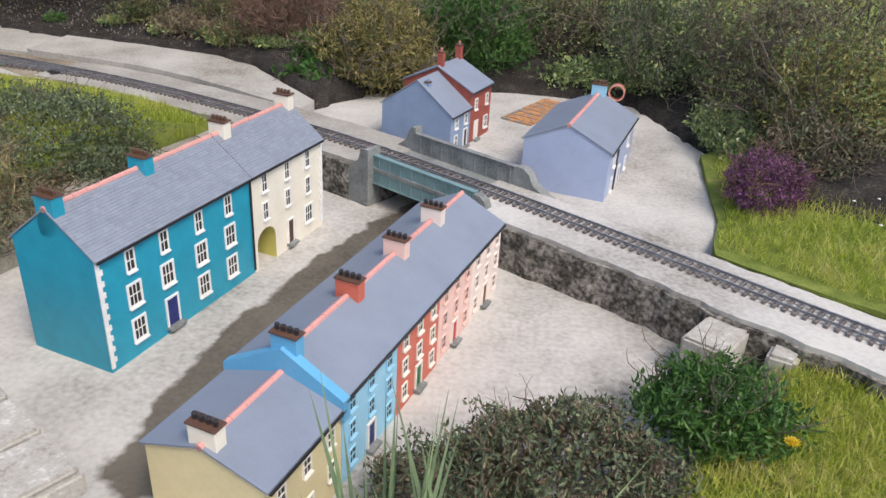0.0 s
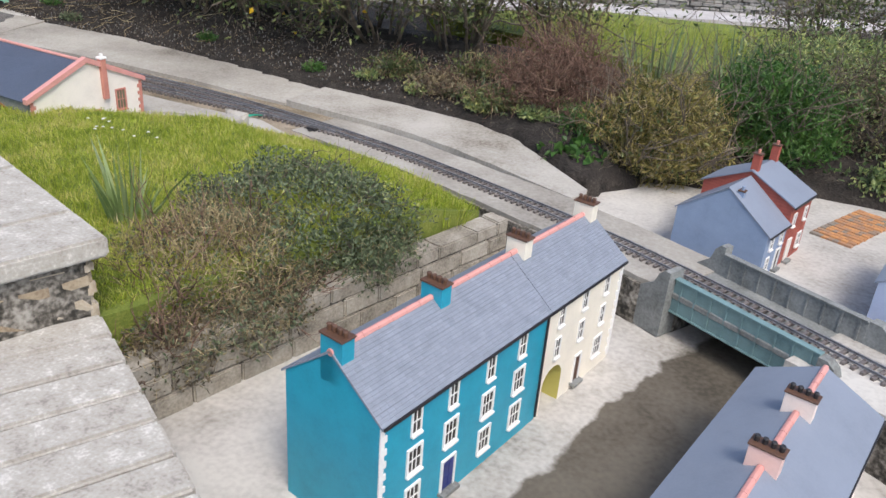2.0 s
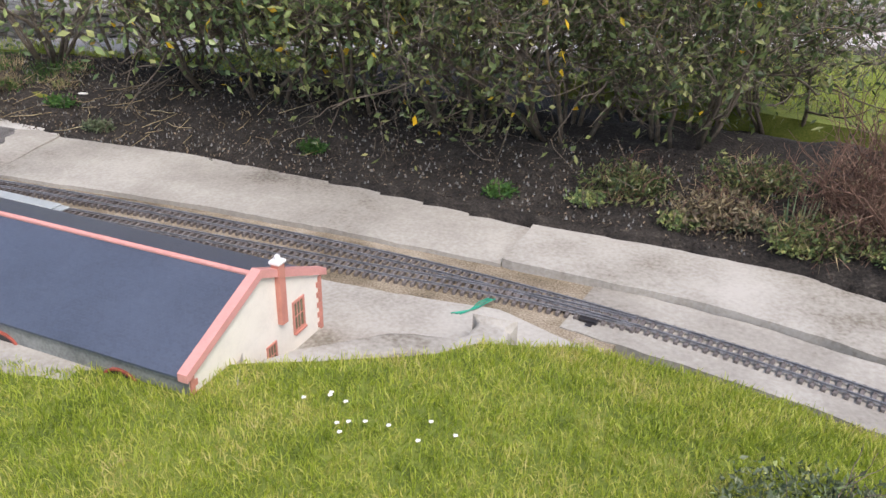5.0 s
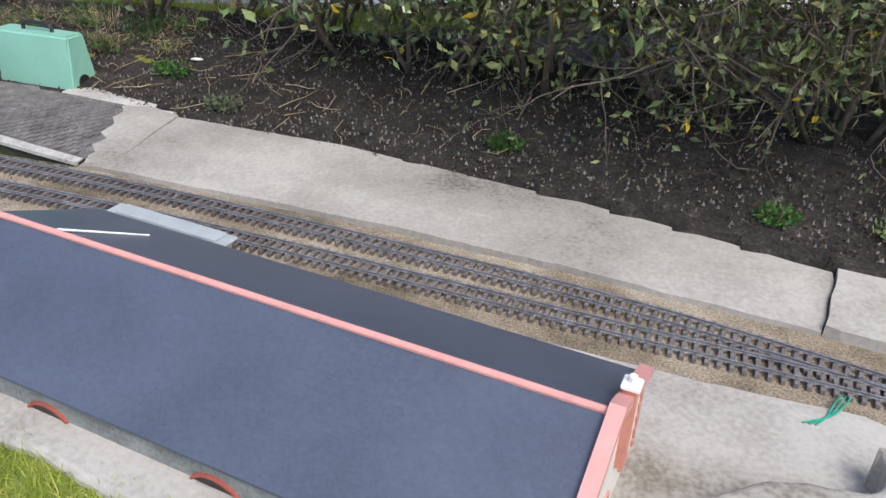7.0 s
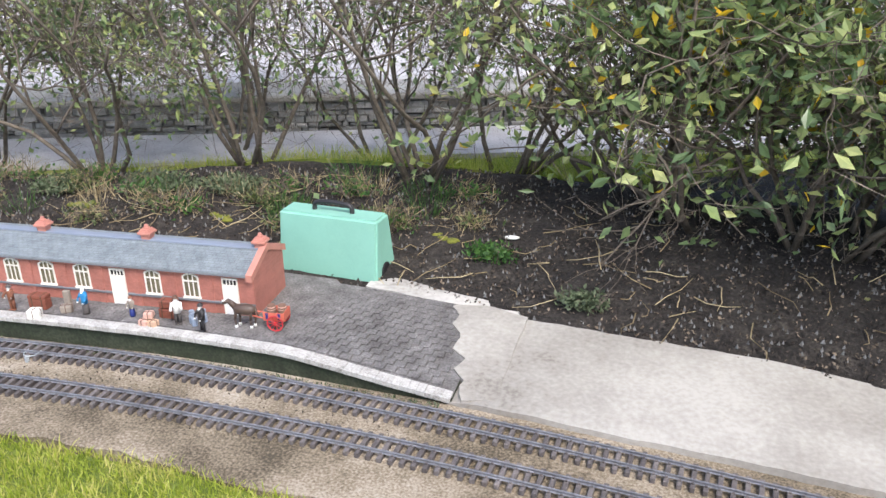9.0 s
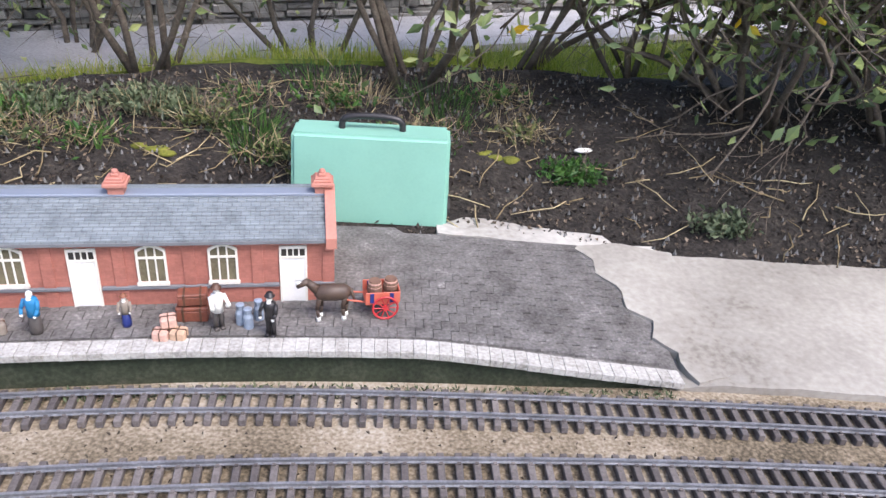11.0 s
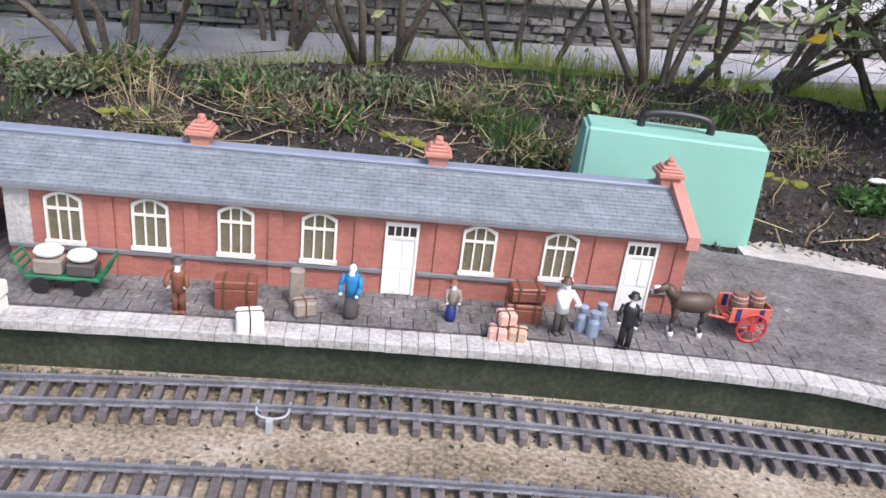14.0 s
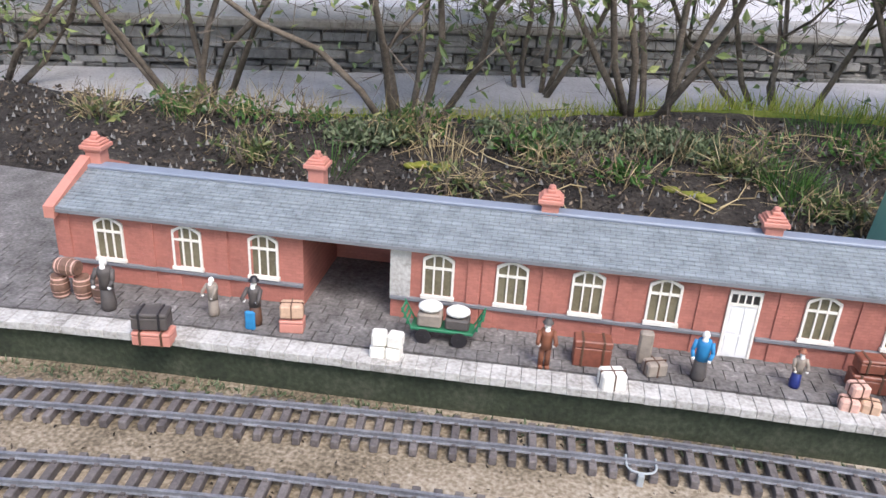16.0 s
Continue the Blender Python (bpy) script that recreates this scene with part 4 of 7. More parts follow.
def house(name, m, L, D, eave, ridge, mat, label, roofmat="roof", quoins=(), tall=True, ridge_mat="ridge", verge0=0.004, verge1=0.004, group="model houses", arch=None, slate_rows=0):
    """A gabled model house: front face on y = 0 looking to -y, gables at x = 0 and x = L."""
    h = thing(name, m, label, "model house", group)
    bm = bmesh.new()
    base = -0.03
    if arch:
        x0, x1, top = arch
        n = 8
        low = [(0, base), (x0, base), (x0, top * 0.62)] + [((x0 + x1) / 2 - (x1 - x0) / 2 * math.cos(math.pi * k / n), top * 0.62 + top * 0.38 * math.sin(math.pi * k / n)) for k in range(1, n)] + [(x1, top * 0.62), (x1, base), (L, base), (L, eave), (0, eave)]
        a = [bm.verts.new((x, 0, z)) for x, z in low]
        b = [bm.verts.new((x, D, z)) for x, z in low]
        bm.faces.new(a); bm.faces.new(b[::-1])
        for i in range(len(low)):
            j = (i + 1) % len(low)
            f = bm.faces.new((a[i], a[j], b[j], b[i]))
            if 1 <= i <= n + 2:
                f.material_index = 1
        for xx in (0, L):
            v = [bm.verts.new((xx, 0, eave)), bm.verts.new((xx, D, eave)), bm.verts.new((xx, D / 2, ridge - 0.003))]
            bm.faces.new(v)
    else:
        prof = [(0, base), (D, base), (D, eave), (D / 2, ridge - 0.003), (0, eave)]
        a = [bm.verts.new((0, y, z)) for y, z in prof]
        b = [bm.verts.new((L, y, z)) for y, z in prof]
        bm.faces.new(a[::-1]); bm.faces.new(b)
        for i in range(5):
            j = (i + 1) % 5
            bm.faces.new((a[i], a[j], b[j], b[i]))
    part("wall", bm, [M[mat], M["acid"]], h)
    # roof: two slopes, laid in overlapping courses where slates show
    over, th = 0.010, 0.005
    for sgn in (0, 1):
        bm = bmesh.new()
        run = math.hypot(D / 2 + over, (ridge - eave) * (1 + over / (D / 2)))
        rows = slate_rows or 1
        drop = over * (ridge - eave) / (D / 2)
        lift = 0.0016 if slate_rows else 0
        def pt(f, up):
            return (-over + (D / 2 + over) * f, eave - drop + (ridge - eave + drop) * f + up)
        prof = []
        for r in range(rows):
            prof += [pt(r / rows, th + lift), pt((r + 1) / rows, th)]
        prof += [pt(1, 0), pt(0, 0)]
        if sgn:
            prof = [(D - y, z) for y, z in prof]
        a = [bm.verts.new((-verge0, y, z)) for y, z in prof]
        b = [bm.verts.new((L + verge1, y, z)) for y, z in prof]
        bm.faces.new(a); bm.faces.new(b[::-1])
        for i in range(len(prof)):
            j = (i + 1) % len(prof)
            bm.faces.new((a[i], a[j], b[j], b[i]))
        part("roof_slope", bm, M[roofmat], h)
    if ridge_mat:
        bm = bmesh.new()
        n = max(4, int(L / 0.045))
        for k in range(n):
            cyl(bm, 0.0085, 0.0080, (-verge0 + (L + verge0 + verge1) * k / n, D / 2, ridge + 0.0015), (-verge0 + (L + verge0 + verge1) * (k + 1) / n - 0.0006, D / 2, ridge + 0.0015), 8)
        part("ridge_tile", bm, M[ridge_mat], h)
    # gutter and barge boards
    bm = bmesh.new()
    box(bm, 0, -over - 0.004, eave - 0.010, L, -over + 0.003, eave - 0.003)
    part("gutter", bm, M["black"], h)
    for xx in quoins:
        bm = bmesh.new()
        k, z = 0, 0.0
        while z < eave - 0.015:
            w = 0.020 if k % 2 else 0.012
            box(bm, xx if xx == 0 else xx - w, -0.0035, z, xx + w if xx == 0 else xx, 0.001, z + 0.0155)
            z += 0.0165; k += 1
        part("quoin_strip", bm, M["wpaint"], h)
    return h


TA = 71.4
HX, HY = math.cos(radians(TA)), math.sin(radians(TA))
# teal house
teal = house("model_house", pose(-0.747, 2.845, 0.010, 0, 0, TA), 0.634, 0.277, 0.330, 0.437, "teal", "three-storey teal model house with a slate roof and white window frames", "slate", (0,), slate_rows=20, verge1=0.0)
for x in (0.114, 0.241, 0.385, 0.520):
    window_part(teal, x, 0.250, 0.026, 0.058)
    window_part(teal, x, 0.146, 0.040, 0.060, lights=3)
    if x != 0.241:
        window_part(teal, x, 0.038, 0.040, 0.060, lights=3)
door_part(teal, 0.243, 0.042, 0.092, "navy")
chimney_part(teal, 0.018, 0.139, 0.36, 0.470, 0.036, 0.062, "teal", 4)
chimney_part(teal, 0.334, 0.139, 0.40, 0.470, 0.036, 0.062, "teal", 4)
bm = bmesh.new(); cyl(bm, 0.0035, 0.0035, (0.629, -0.006, 0.0), (0.629, -0.006, 0.322), 8); part("drainpipe", bm, M["black"], teal)
cream = house("model_house", pose(-0.747 + 0.636 * HX, 2.845 + 0.636 * HY, 0.010, 0, 0, TA), 0.421, 0.277, 0.330, 0.437, "cream", "three-storey cream model house with a carriage arch and slate roof", "slate", (0.421,), arch=(0.020, 0.122, 0.122), slate_rows=20, verge0=0.0)
for x in (0.072, 0.200, 0.325):
    window_part(cream, x, 0.256, 0.024, 0.056)
    window_part(cream, x, 0.156, 0.024, 0.056)
window_part(cream, 0.325, 0.046, 0.040, 0.058, lights=3)
door_part(cream, 0.210, 0.028, 0.090, "brown")
for x in (0.046, 0.402):
    chimney_part(cream, x, 0.139, 0.40, 0.474, 0.036, 0.060, "cream", 4)

# terrace across the street
TX, TY = 0.260, 3.482


def terrace_pose(s):
    return pose(TX + s * HX, TY + s * HY, 0, 0, 0, TA)


rows = (("lemon", -1.274, -1.000, 0.222, 0.268, "cream", "brown", "low cream model house at the end of a terrace"),
        ("sky", -0.998, -0.731, 0.242, 0.312, "skyd", "navy", "light blue terraced model house with a blue gable parapet"),
        ("coral", -0.729, -0.481, 0.242, 0.312, "coral", "green", "coral red terraced model house with a green door"),
        ("pink", -0.479, -0.244, 0.242, 0.312, "pink", "redp", "pale pink terraced model house with a red door"),
        ("blush", -0.242, 0.0, 0.242, 0.312, "blush", "rust", "blush white terraced model house at the bridge end"))
for mat, s0, s1, ev, rg, cmat, dmat, lab in rows:
    L = s1 - s0
    hs = house("model_house", terrace_pose(s0), L, 0.286, ev, rg, mat, lab, "roof", verge0=0.0 if mat != "lemon" else 0.006, verge1=0.002, group="terraced model houses")
    nwin = 3
    for k in range(nwin):
        x = L * (k + 0.5) / nwin
        zs = (0.184, 0.108, 0.030) if ev > 0.23 else (0.150, 0.060)
        for r, z in enumerate(zs):
            if z < 0.065 and k == 1:
                continue
            window_part(hs, x, z, 0.025, 0.040, trim="ivory" if mat in ("coral", "lemon") else mat, edge=0.0032)
    dp = door_part(hs, L * 0.5, 0.028, 0.072, dmat, trim="ivory")
    dp.matrix_basis = pose(L * 0.5, 0, 0.006)
    chimney_part(hs, 0.016 if mat != "lemon" else 0.020, 0.143, rg - 0.03, rg + 0.042, 0.032, 0.066, cmat, 4, pot="black")
    if mat == "sky":
        bm = bmesh.new()
        for (ya, za), (yb, zb) in (((-0.014, ev - 0.004), (0.143, rg + 0.012)), ((0.143, rg + 0.012), (0.300, ev - 0.004))):
            v = [bm.verts.new((x, y, z + dz)) for x in (-0.012, 0.014) for y, z in ((ya, za), (yb, zb)) for dz in (-0.05, 0.006)]
            for f in ((0, 1, 3, 2), (4, 6, 7, 5), (0, 4, 5, 1), (2, 3, 7, 6), (1, 5, 7, 3), (0, 2, 6, 4)):
                bm.faces.new([v[q] for q in f])
        part("gable_parapet", bm, M["skyd"], hs, "bright blue gable parapet")

# grey-blue and brick pair behind the railway
RA = 67.2
RX, RY = math.cos(radians(RA)), math.sin(radians(RA))
rh = house("model_house", pose(0.017, 4.414, 0.10, 0, 0, RA), 0.186, 0.345, 0.174, 0.300, "greyblue", "grey-blue model house with a plain gable behind the railway", "roof", verge1=0.0, ridge_mat=None)
for x in (0.05, 0.14):
    window_part(rh, x, 0.112, 0.024, 0.040)
window_part(rh, 0.05, 0.030, 0.024, 0.045)
door_part(rh, 0.14, 0.026, 0.078, "black")
chimney_part(rh, 0.03, 0.135, 0.235, 0.292, 0.020, 0.020, "greyblue", 1, pot="greyblue")
rb = house("model_house", pose(0.017 + 0.188 * RX, 4.414 + 0.188 * RY, 0.10, 0, 0, RA), 0.207, 0.345, 0.238, 0.322, "brick2", "red brick model house with tall brick chimneys", "roof", verge0=0.008, ridge_mat=None)
for x in (0.05, 0.16):
    window_part(rb, x, 0.150, 0.022, 0.045)
window_part(rb, 0.16, 0.040, 0.032, 0.050, lights=3)
door_part(rb, 0.06, 0.026, 0.085, "ivory")
for x in (0.02, 0.195):
    chimney_part(rb, x, 0.172, 0.300, 0.382, 0.024, 0.028, "brick2", 1, pot="terracotta")
# lavender house
GA = 72.5
gh = house("model_house", pose(0.648, 4.045, 0.075, 0, 0, GA), 0.52, 0.340, 0.225, 0.305, "lavender", "lavender grey model house with a plain end gable", "roof", ridge_mat="ridge")
for x in (0.11, 0.39):
    window_part(gh, x, 0.140, 0.028, 0.046)
    window_part(gh, x, 0.035, 0.028, 0.050)
door_part(gh, 0.25, 0.032, 0.085, "black")
chimney_part(gh, 0.50, 0.170, 0.270, 0.345, 0.036, 0.060, "sky", 4)
bm = bmesh.new(); cyl(bm, 0.0035, 0.0035, (0.15, -0.006, -0.02), (0.15, -0.006, 0.195), 8); part("drainpipe", bm, M["black"], gh)
# ---- goods shed ----
SA = math.degrees(math.atan2(0.263, -1.447))
shed = thing("goods_shed", pose(-2.866, 4.413, 0.165, 0, 0, SA), "long goods shed model, dark slate roof, white gable, pink ridge", "model building")
SL, SW, SE, SR = 1.47, 0.285, 0.186, 0.304
bm = bmesh.new()
prof = [(-SW, 0), (SW, 0), (SW, SE), (0, SR), (-SW, SE)]
a = [bm.verts.new((0, y, z)) for y, z in prof]
b = [bm.verts.new((SL, y, z)) for y, z in prof]
bm.faces.new(a); bm.faces.new(b[::-1])
for i in range(5):
    bm.faces.new((a[i], b[i], b[(i + 1) % 5], a[(i + 1) % 5]))
part("wall", bm, M["ivory"], shed)
for s in (-1, 1):
    bm = bmesh.new()
    v = [bm.verts.new((x, s * y, z)) for x in (0.012, SL + 0.006) for y, z in ((0, SR + 0.006), (SW + 0.014, SE - 0.002), (SW + 0.014, SE - 0.008), (0, SR))]
    for f in ((0, 1, 5, 4), (1, 2, 6, 5), (2, 3, 7, 6), (3, 0, 4, 7), (0, 3, 2, 1), (4, 5, 6, 7)):
        bm.faces.new([v[q] for q in f])
    part("roof_slope", bm, M["shedroof"], shed)
bm = bmesh.new(); cyl(bm, 0.008, 0.008, (0.01, 0, SR + 0.007), (SL + 0.004, 0, SR + 0.007), 10)
part("ridge_tile", bm, M["ridge"], shed)
for s in (-1, 1):
    bm = bmesh.new()
    v = [bm.verts.new((x, s * y, z)) for x in (-0.012, 0.016) for y, z in ((0, SR + 0.026), (SW + 0.018, SE + 0.012), (SW + 0.018, SE - 0.010), (0, SR + 0.002))]
    for f in ((0, 1, 5, 4), (1, 2, 6, 5), (2, 3, 7, 6), (3, 0, 4, 7), (0, 3, 2, 1), (4, 5, 6, 7)):
        bm.faces.new([v[q] for q in f])
    part("gable_coping", bm, M["ridge"], shed)
ch = bmesh.new(); box(ch, -0.016, -0.095, 0.13, 0.010, -0.068, 0.310, 0.001)
ck = part("chimney", ch, M["terracotta"], shed)
ch = bmesh.new(); box(ch, -0.020, -0.099, 0.310, 0.014, -0.064, 0.320, 0.002); lathe(ch, [(0.008, 0), (0.008, 0.012), (0.006, 0.014)], (-0.003, -0.082, 0.320), 8)
part("chimney_cap", ch, M["wpaint"], ck)
for s in (-1, 1):
    bm = bmesh.new()
    z, k = 0.0, 0
    while z < SE - 0.02:
        w = 0.024 if k % 2 else 0.014
        box(bm, -0.004, s * SW - (w if s > 0 else 0), z, 0.001, s * SW + (0 if s > 0 else w), z + 0.0155)
        z += 0.0165; k += 1
    part("quoin_column", bm, M["terracotta"], shed)
for yy, zz, w, h in ((-0.165, 0.070, 0.044, 0.085), (-0.03, 0.022, 0.034, 0.062), (0.115, 0.030, 0.044, 0.062)):
    wv = window_part(shed, 0, 0, w, h, lights=3, pane="amber", trim="terracotta")
    wv.matrix_basis = Matrix.Translation((0, yy, zz)) @ pose(0, 0, 0, 0, 0, -90)
# arched openings along the lawn side: black slabs painted for the shade inside
bm = bmesh.new(); box(bm, 0.002, SW, 0, SL, SW + 0.002, SE - 0.010); part("side_wall", bm, M["cement"], shed, "grey rendered side wall")
AZ = 0.095
for k in range(3):
    x = 0.21 + 0.40 * k
    bm = bmesh.new()
    pts = [(x + 0.055 * math.cos(math.pi * q / 8), AZ + 0.045 * math.sin(math.pi * q / 8)) for q in range(9)] + [(x - 0.055, 0.01), (x + 0.055, 0.01)]
    a = [bm.verts.new((px, SW + 0.0045, pz)) for px, pz in pts]
    b = [bm.verts.new((px, SW - 0.02, pz)) for px, pz in pts]
    bm.faces.new(a); bm.faces.new(b[::-1])
    for i in range(len(pts)):
        bm.faces.new((a[i], a[(i + 1) % len(pts)], b[(i + 1) % len(pts)], b[i]))
    ar = part("arch_opening", bm, M["black"], shed)
    bm = bmesh.new()
    for q in range(8):
        p0, p1 = pts[q], pts[q + 1]
        c0 = (x + (p0[0] - x) * 1.12, AZ + (p0[1] - AZ) * 1.14); c1 = (x + (p1[0] - x) * 1.12, AZ + (p1[1] - AZ) * 1.14)
        f = [bm.verts.new((u, SW + 0.002 + d, w)) for d in (0.0, 0.006) for u, w in (p0, p1, c1, c0)]
        for g in ((0, 1, 2, 3), (7, 6, 5, 4), (0, 4, 5, 1), (1, 5, 6, 2), (2, 6, 7, 3), (3, 7, 4, 0)):
            bm.faces.new([f[i] for i in g])
    part("arch_surround", bm, M["brick2"], ar)
# canopy sheet over the loop line
bm = bmesh.new()
box(bm, 1.10, -0.40, 0.143, 1.51, -0.315, 0.151, 0.003)
box(bm, 1.13, -0.395, 0.151, 1.48, -0.345, 0.158, 0.003)
part("canopy", bm, M["wetgrey"], shed, "pale grey sheet canopy")
bm = bmesh.new(); box(bm, 1.13, -0.334, 0.1505, 1.46, -0.322, 0.1535); part("canopy_gutter", bm, M["black"], shed)
bm = bmesh.new(); cyl(bm, 0.003, 0.002, (1.27, -0.01, SR + 0.008), (1.19, -0.19, SE + 0.046), 6); part("flashing", bm, M["wpaint"], shed)
for xx in (1.16, 1.44):
    bm = bmesh.new(); cyl(bm, 0.004, 0.004, (xx, -0.385, -0.005), (xx, -0.385, 0.145), 8); part("canopy_post", bm, M["wetgrey"], shed)

# ---- platform ----
PE = smooth_line([(-8.2, 5.12), (-7.1, 5.352), (-6.485, 5.412), (-6.076, 5.456), (-5.757, 5.484), (-5.585, 5.493), (-5.33, 5.497), (-5.078, 5.490), (-4.90, 5.488), (-4.765, 5.494)], 0.0235, 8)


def plat_z(x):
    return 0.252 - 0.060 * min(1, max(0, (x + 5.28) / 0.50)) ** 1.2


def plat_edge_y(x):
    return float(np.interp(x, PE[:, 0], PE[:, 1]))


platform = new("platform")
tagged(platform, "station platform paved in dark stone with white edging", "platform", "", "structure")
bm = bmesh.new()
xs = np.arange(-8.1, -4.765, 0.025)
top0 = [bm.verts.new((x, plat_edge_y(x) + 0.012, plat_z(x) - 0.004)) for x in xs]
top1 = [bm.verts.new((x, 5.97 + 0.03 * (x < -5.3), 0.247 - 0.02 * min(1, max(0, (x + 5.25) / 0.4)))) for x in xs]
bot0 = [bm.verts.new((x, plat_edge_y(x) + 0.022, 0.10)) for x in xs]
bot1 = [bm.verts.new((x, 6.0, 0.10)) for x in xs]
for i in range(len(xs) - 1):
    for r, q in ((top0, top1), (bot0, top0), (top1, bot1)):
        f = bm.faces.new((r[i], r[i + 1], q[i + 1], q[i]))
        f.material_index = 0 if r is bot0 else 1
bm.faces.new((top0[-1], bot0[-1], bot1[-1], top1[-1]))
part("platform_body", bm, [M["mossface"], M["setts"]], platform)
# white edging stones, each one its own
t, n = side(PE)
made = None
for k in range(0, len(PE) - 1):
    x, y = PE[k]
    if x < -7.4:
        continue
    slope = math.degrees(math.atan2(plat_z(x + 0.02) - plat_z(x), 0.02))
    m = Matrix.Translation((x, y + 0.006, plat_z(x) + random.uniform(-0.0004, 0.0006))) @ pose(0, 0, 0, 0, -slope, math.degrees(math.atan2(t[k][1], t[k][0])) + random.uniform(-0.3, 0.3))
    if made is None:
        bm = bmesh.new(); box(bm, 0.0002, -0.007, -0.012, 0.0233, 0.034, 0.0025, 0.0009)
        made = part("edging_stone", bm, M["edging"], platform)
        made.matrix_basis = m
    else:
        share("edging_stone", made, m, platform)
# paving setts with open joints
V, Fc = [], []
one = None
count = 0
yy0 = 0.0
for r in range(15):
    x = -7.6 - 0.017 * (r % 2)
    while x < -4.84:
        l = 0.034
        y = plat_edge_y(x) + 0.0505 + r * 0.0305
        back = 5.955 if x > -5.55 else 5.99
        limit = -4.80 - 0.02 * abs(noise.noise((r * 1.7, 0.3, 0))) * 4
        if y < back and x + l < limit:
            f = min(1.0, (y - plat_edge_y(x)) / 0.45)
            z = (plat_z(x) * (1 - f) + (0.247 - 0.02 * min(1, max(0, (x + 5.25) / 0.4))) * f) + random.uniform(-0.0003, 0.0004)
            m = pose(x, y, z - 0.0035, 0, 0, math.degrees(math.atan2(plat_edge_y(x + 0.05) - plat_edge_y(x), 0.05)))
            if -5.55 < x and count < 280:
                if one is None:
                    bm = bmesh.new(); box(bm, 0.0005, 0.0005, -0.004, l - 0.0005, 0.0300, 0.0035, 0.0006)
                    one = part("paving_stone", bm, M["setts"], platform)
                    one.matrix_basis = m
                else:
                    share("paving_stone", one, m, platform)
                count += 1
            else:
                b = len(V)
                c = [(0.0007, 0.0007), (l - 0.0007, 0.0007), (l - 0.0007, 0.0298), (0.0007, 0.0298)]
                V += [tuple(m @ Vector((u, w, 0.0035))) for u, w in c] + [tuple(m @ Vector((u, w, -0.004))) for u, w in c]
                Fc += [(b, b + 1, b + 2, b + 3)] + [(b + i, b + 4 + i, b + 4 + (i + 1) % 4, b + (i + 1) % 4) for i in range(4)]
        x += l
tagged(link_mesh("paving", V, Fc, M["setts"], platform), kind="stuff")

def lapped_height(x, y):
    f = min(1.0, max(0.0, (y - plat_edge_y(x)) / 0.45))
    return plat_z(x) * (1 - f) + (0.247 - 0.02 * min(1, max(0, (x + 5.25) / 0.4))) * f + 0.003 - 0.008 * min(1, max(0, (x + 4.77) / 0.1))


relief_slab("pavement_8", [(-4.745, 5.50), (-4.772, 5.54), (-4.762, 5.585), (-4.80, 5.62), (-4.785, 5.68), (-4.835, 5.72), (-4.822, 5.79), (-4.875, 5.84), (-4.86, 5.90), (-4.91, 5.955), (-4.80, 5.985), (-4.66, 5.96), (-4.66, 5.53)],
            lapped_height, M["slab"], "ragged edge of grey cement lapping over the platform end", 0.03)

# ---- station ----
STA = math.degrees(math.atan2(0.0927, 0.9957))
S0 = (-5.45 - 1.655 * 0.9957, 5.673 - 1.655 * 0.0927)
station = thing("station_building", pose(S0[0], S0[1], 0.250, 0, 0, STA), "long red brick station building model with slate roof", "model building")
L, D, EV, RG = 1.660, 0.225, 0.1435, 0.178
gap0, gap1 = 0.462, 0.618
for x0, x1 in ((0, gap0), (gap1, L)):
    bm = bmesh.new()
    prof = [(0, -0.01), (D, -0.01), (D, EV), (D / 2, RG - 0.003), (0, EV)]
    a = [bm.verts.new((x0, y, z)) for y, z in prof]; b = [bm.verts.new((x1, y, z)) for y, z in prof]
    bm.faces.new(a[::-1]); bm.faces.new(b)
    for i in range(5):
        bm.faces.new((a[i], a[(i + 1) % 5], b[(i + 1) % 5], b[i]))
    part("wall", bm, M["brick"], station)
bm = bmesh.new()
box(bm, gap0, 0.0, EV - 0.012, gap1, 0.012, EV)
box(bm, gap0, D - 0.012, 0.0, gap1, D, EV)
box(bm, gap0, 0.012, EV - 0.006, gap1, D - 0.012, EV)
part("porch_lintel", bm, M["brick"], station)
bm = bmesh.new(); box(bm, gap1 - 0.0015, -0.002, 0.035, gap1 + 0.034, 0.004, EV - 0.006); part("worn_plaster", bm, M["edging"], station, "flaked white plaster patch")
for s in (0, 1):
    bm = bmesh.new()
    rowsn = 14
    pr = []
    for r in range(rowsn):
        for f, up in ((r / rowsn, 0.0068), ((r + 1) / rowsn, 0.0048)):
            pr.append((-0.013 + (D / 2 + 0.013) * f, EV - 0.006 + (RG - EV + 0.006) * f + up))
    pr += [(D / 2, RG), (-0.013, EV - 0.006)]
    if s:
        pr = [(D - y, z) for y, z in pr]
    a = [bm.verts.new((0.012, y, z)) for y, z in pr]; b = [bm.verts.new((L - 0.012, y, z)) for y, z in pr]
    bm.faces.new(a); bm.faces.new(b[::-1])
    for i in range(len(pr)):
        bm.faces.new((a[i], a[(i + 1) % len(pr)], b[(i + 1) % len(pr)], b[i]))
    part("roof_slope", bm, M["slate2"], station)
bm = bmesh.new(); box(bm, 0.012, D / 2 - 0.014, RG + 0.001, L - 0.012, D / 2 + 0.016, RG + 0.008, 0.002); part("ridge_capping", bm, M["roof"], station)
bm = bmesh.new(); box(bm, 0.0, -0.015, EV - 0.009, L, -0.010, EV - 0.003); part("gutter", bm, M["band"], station)
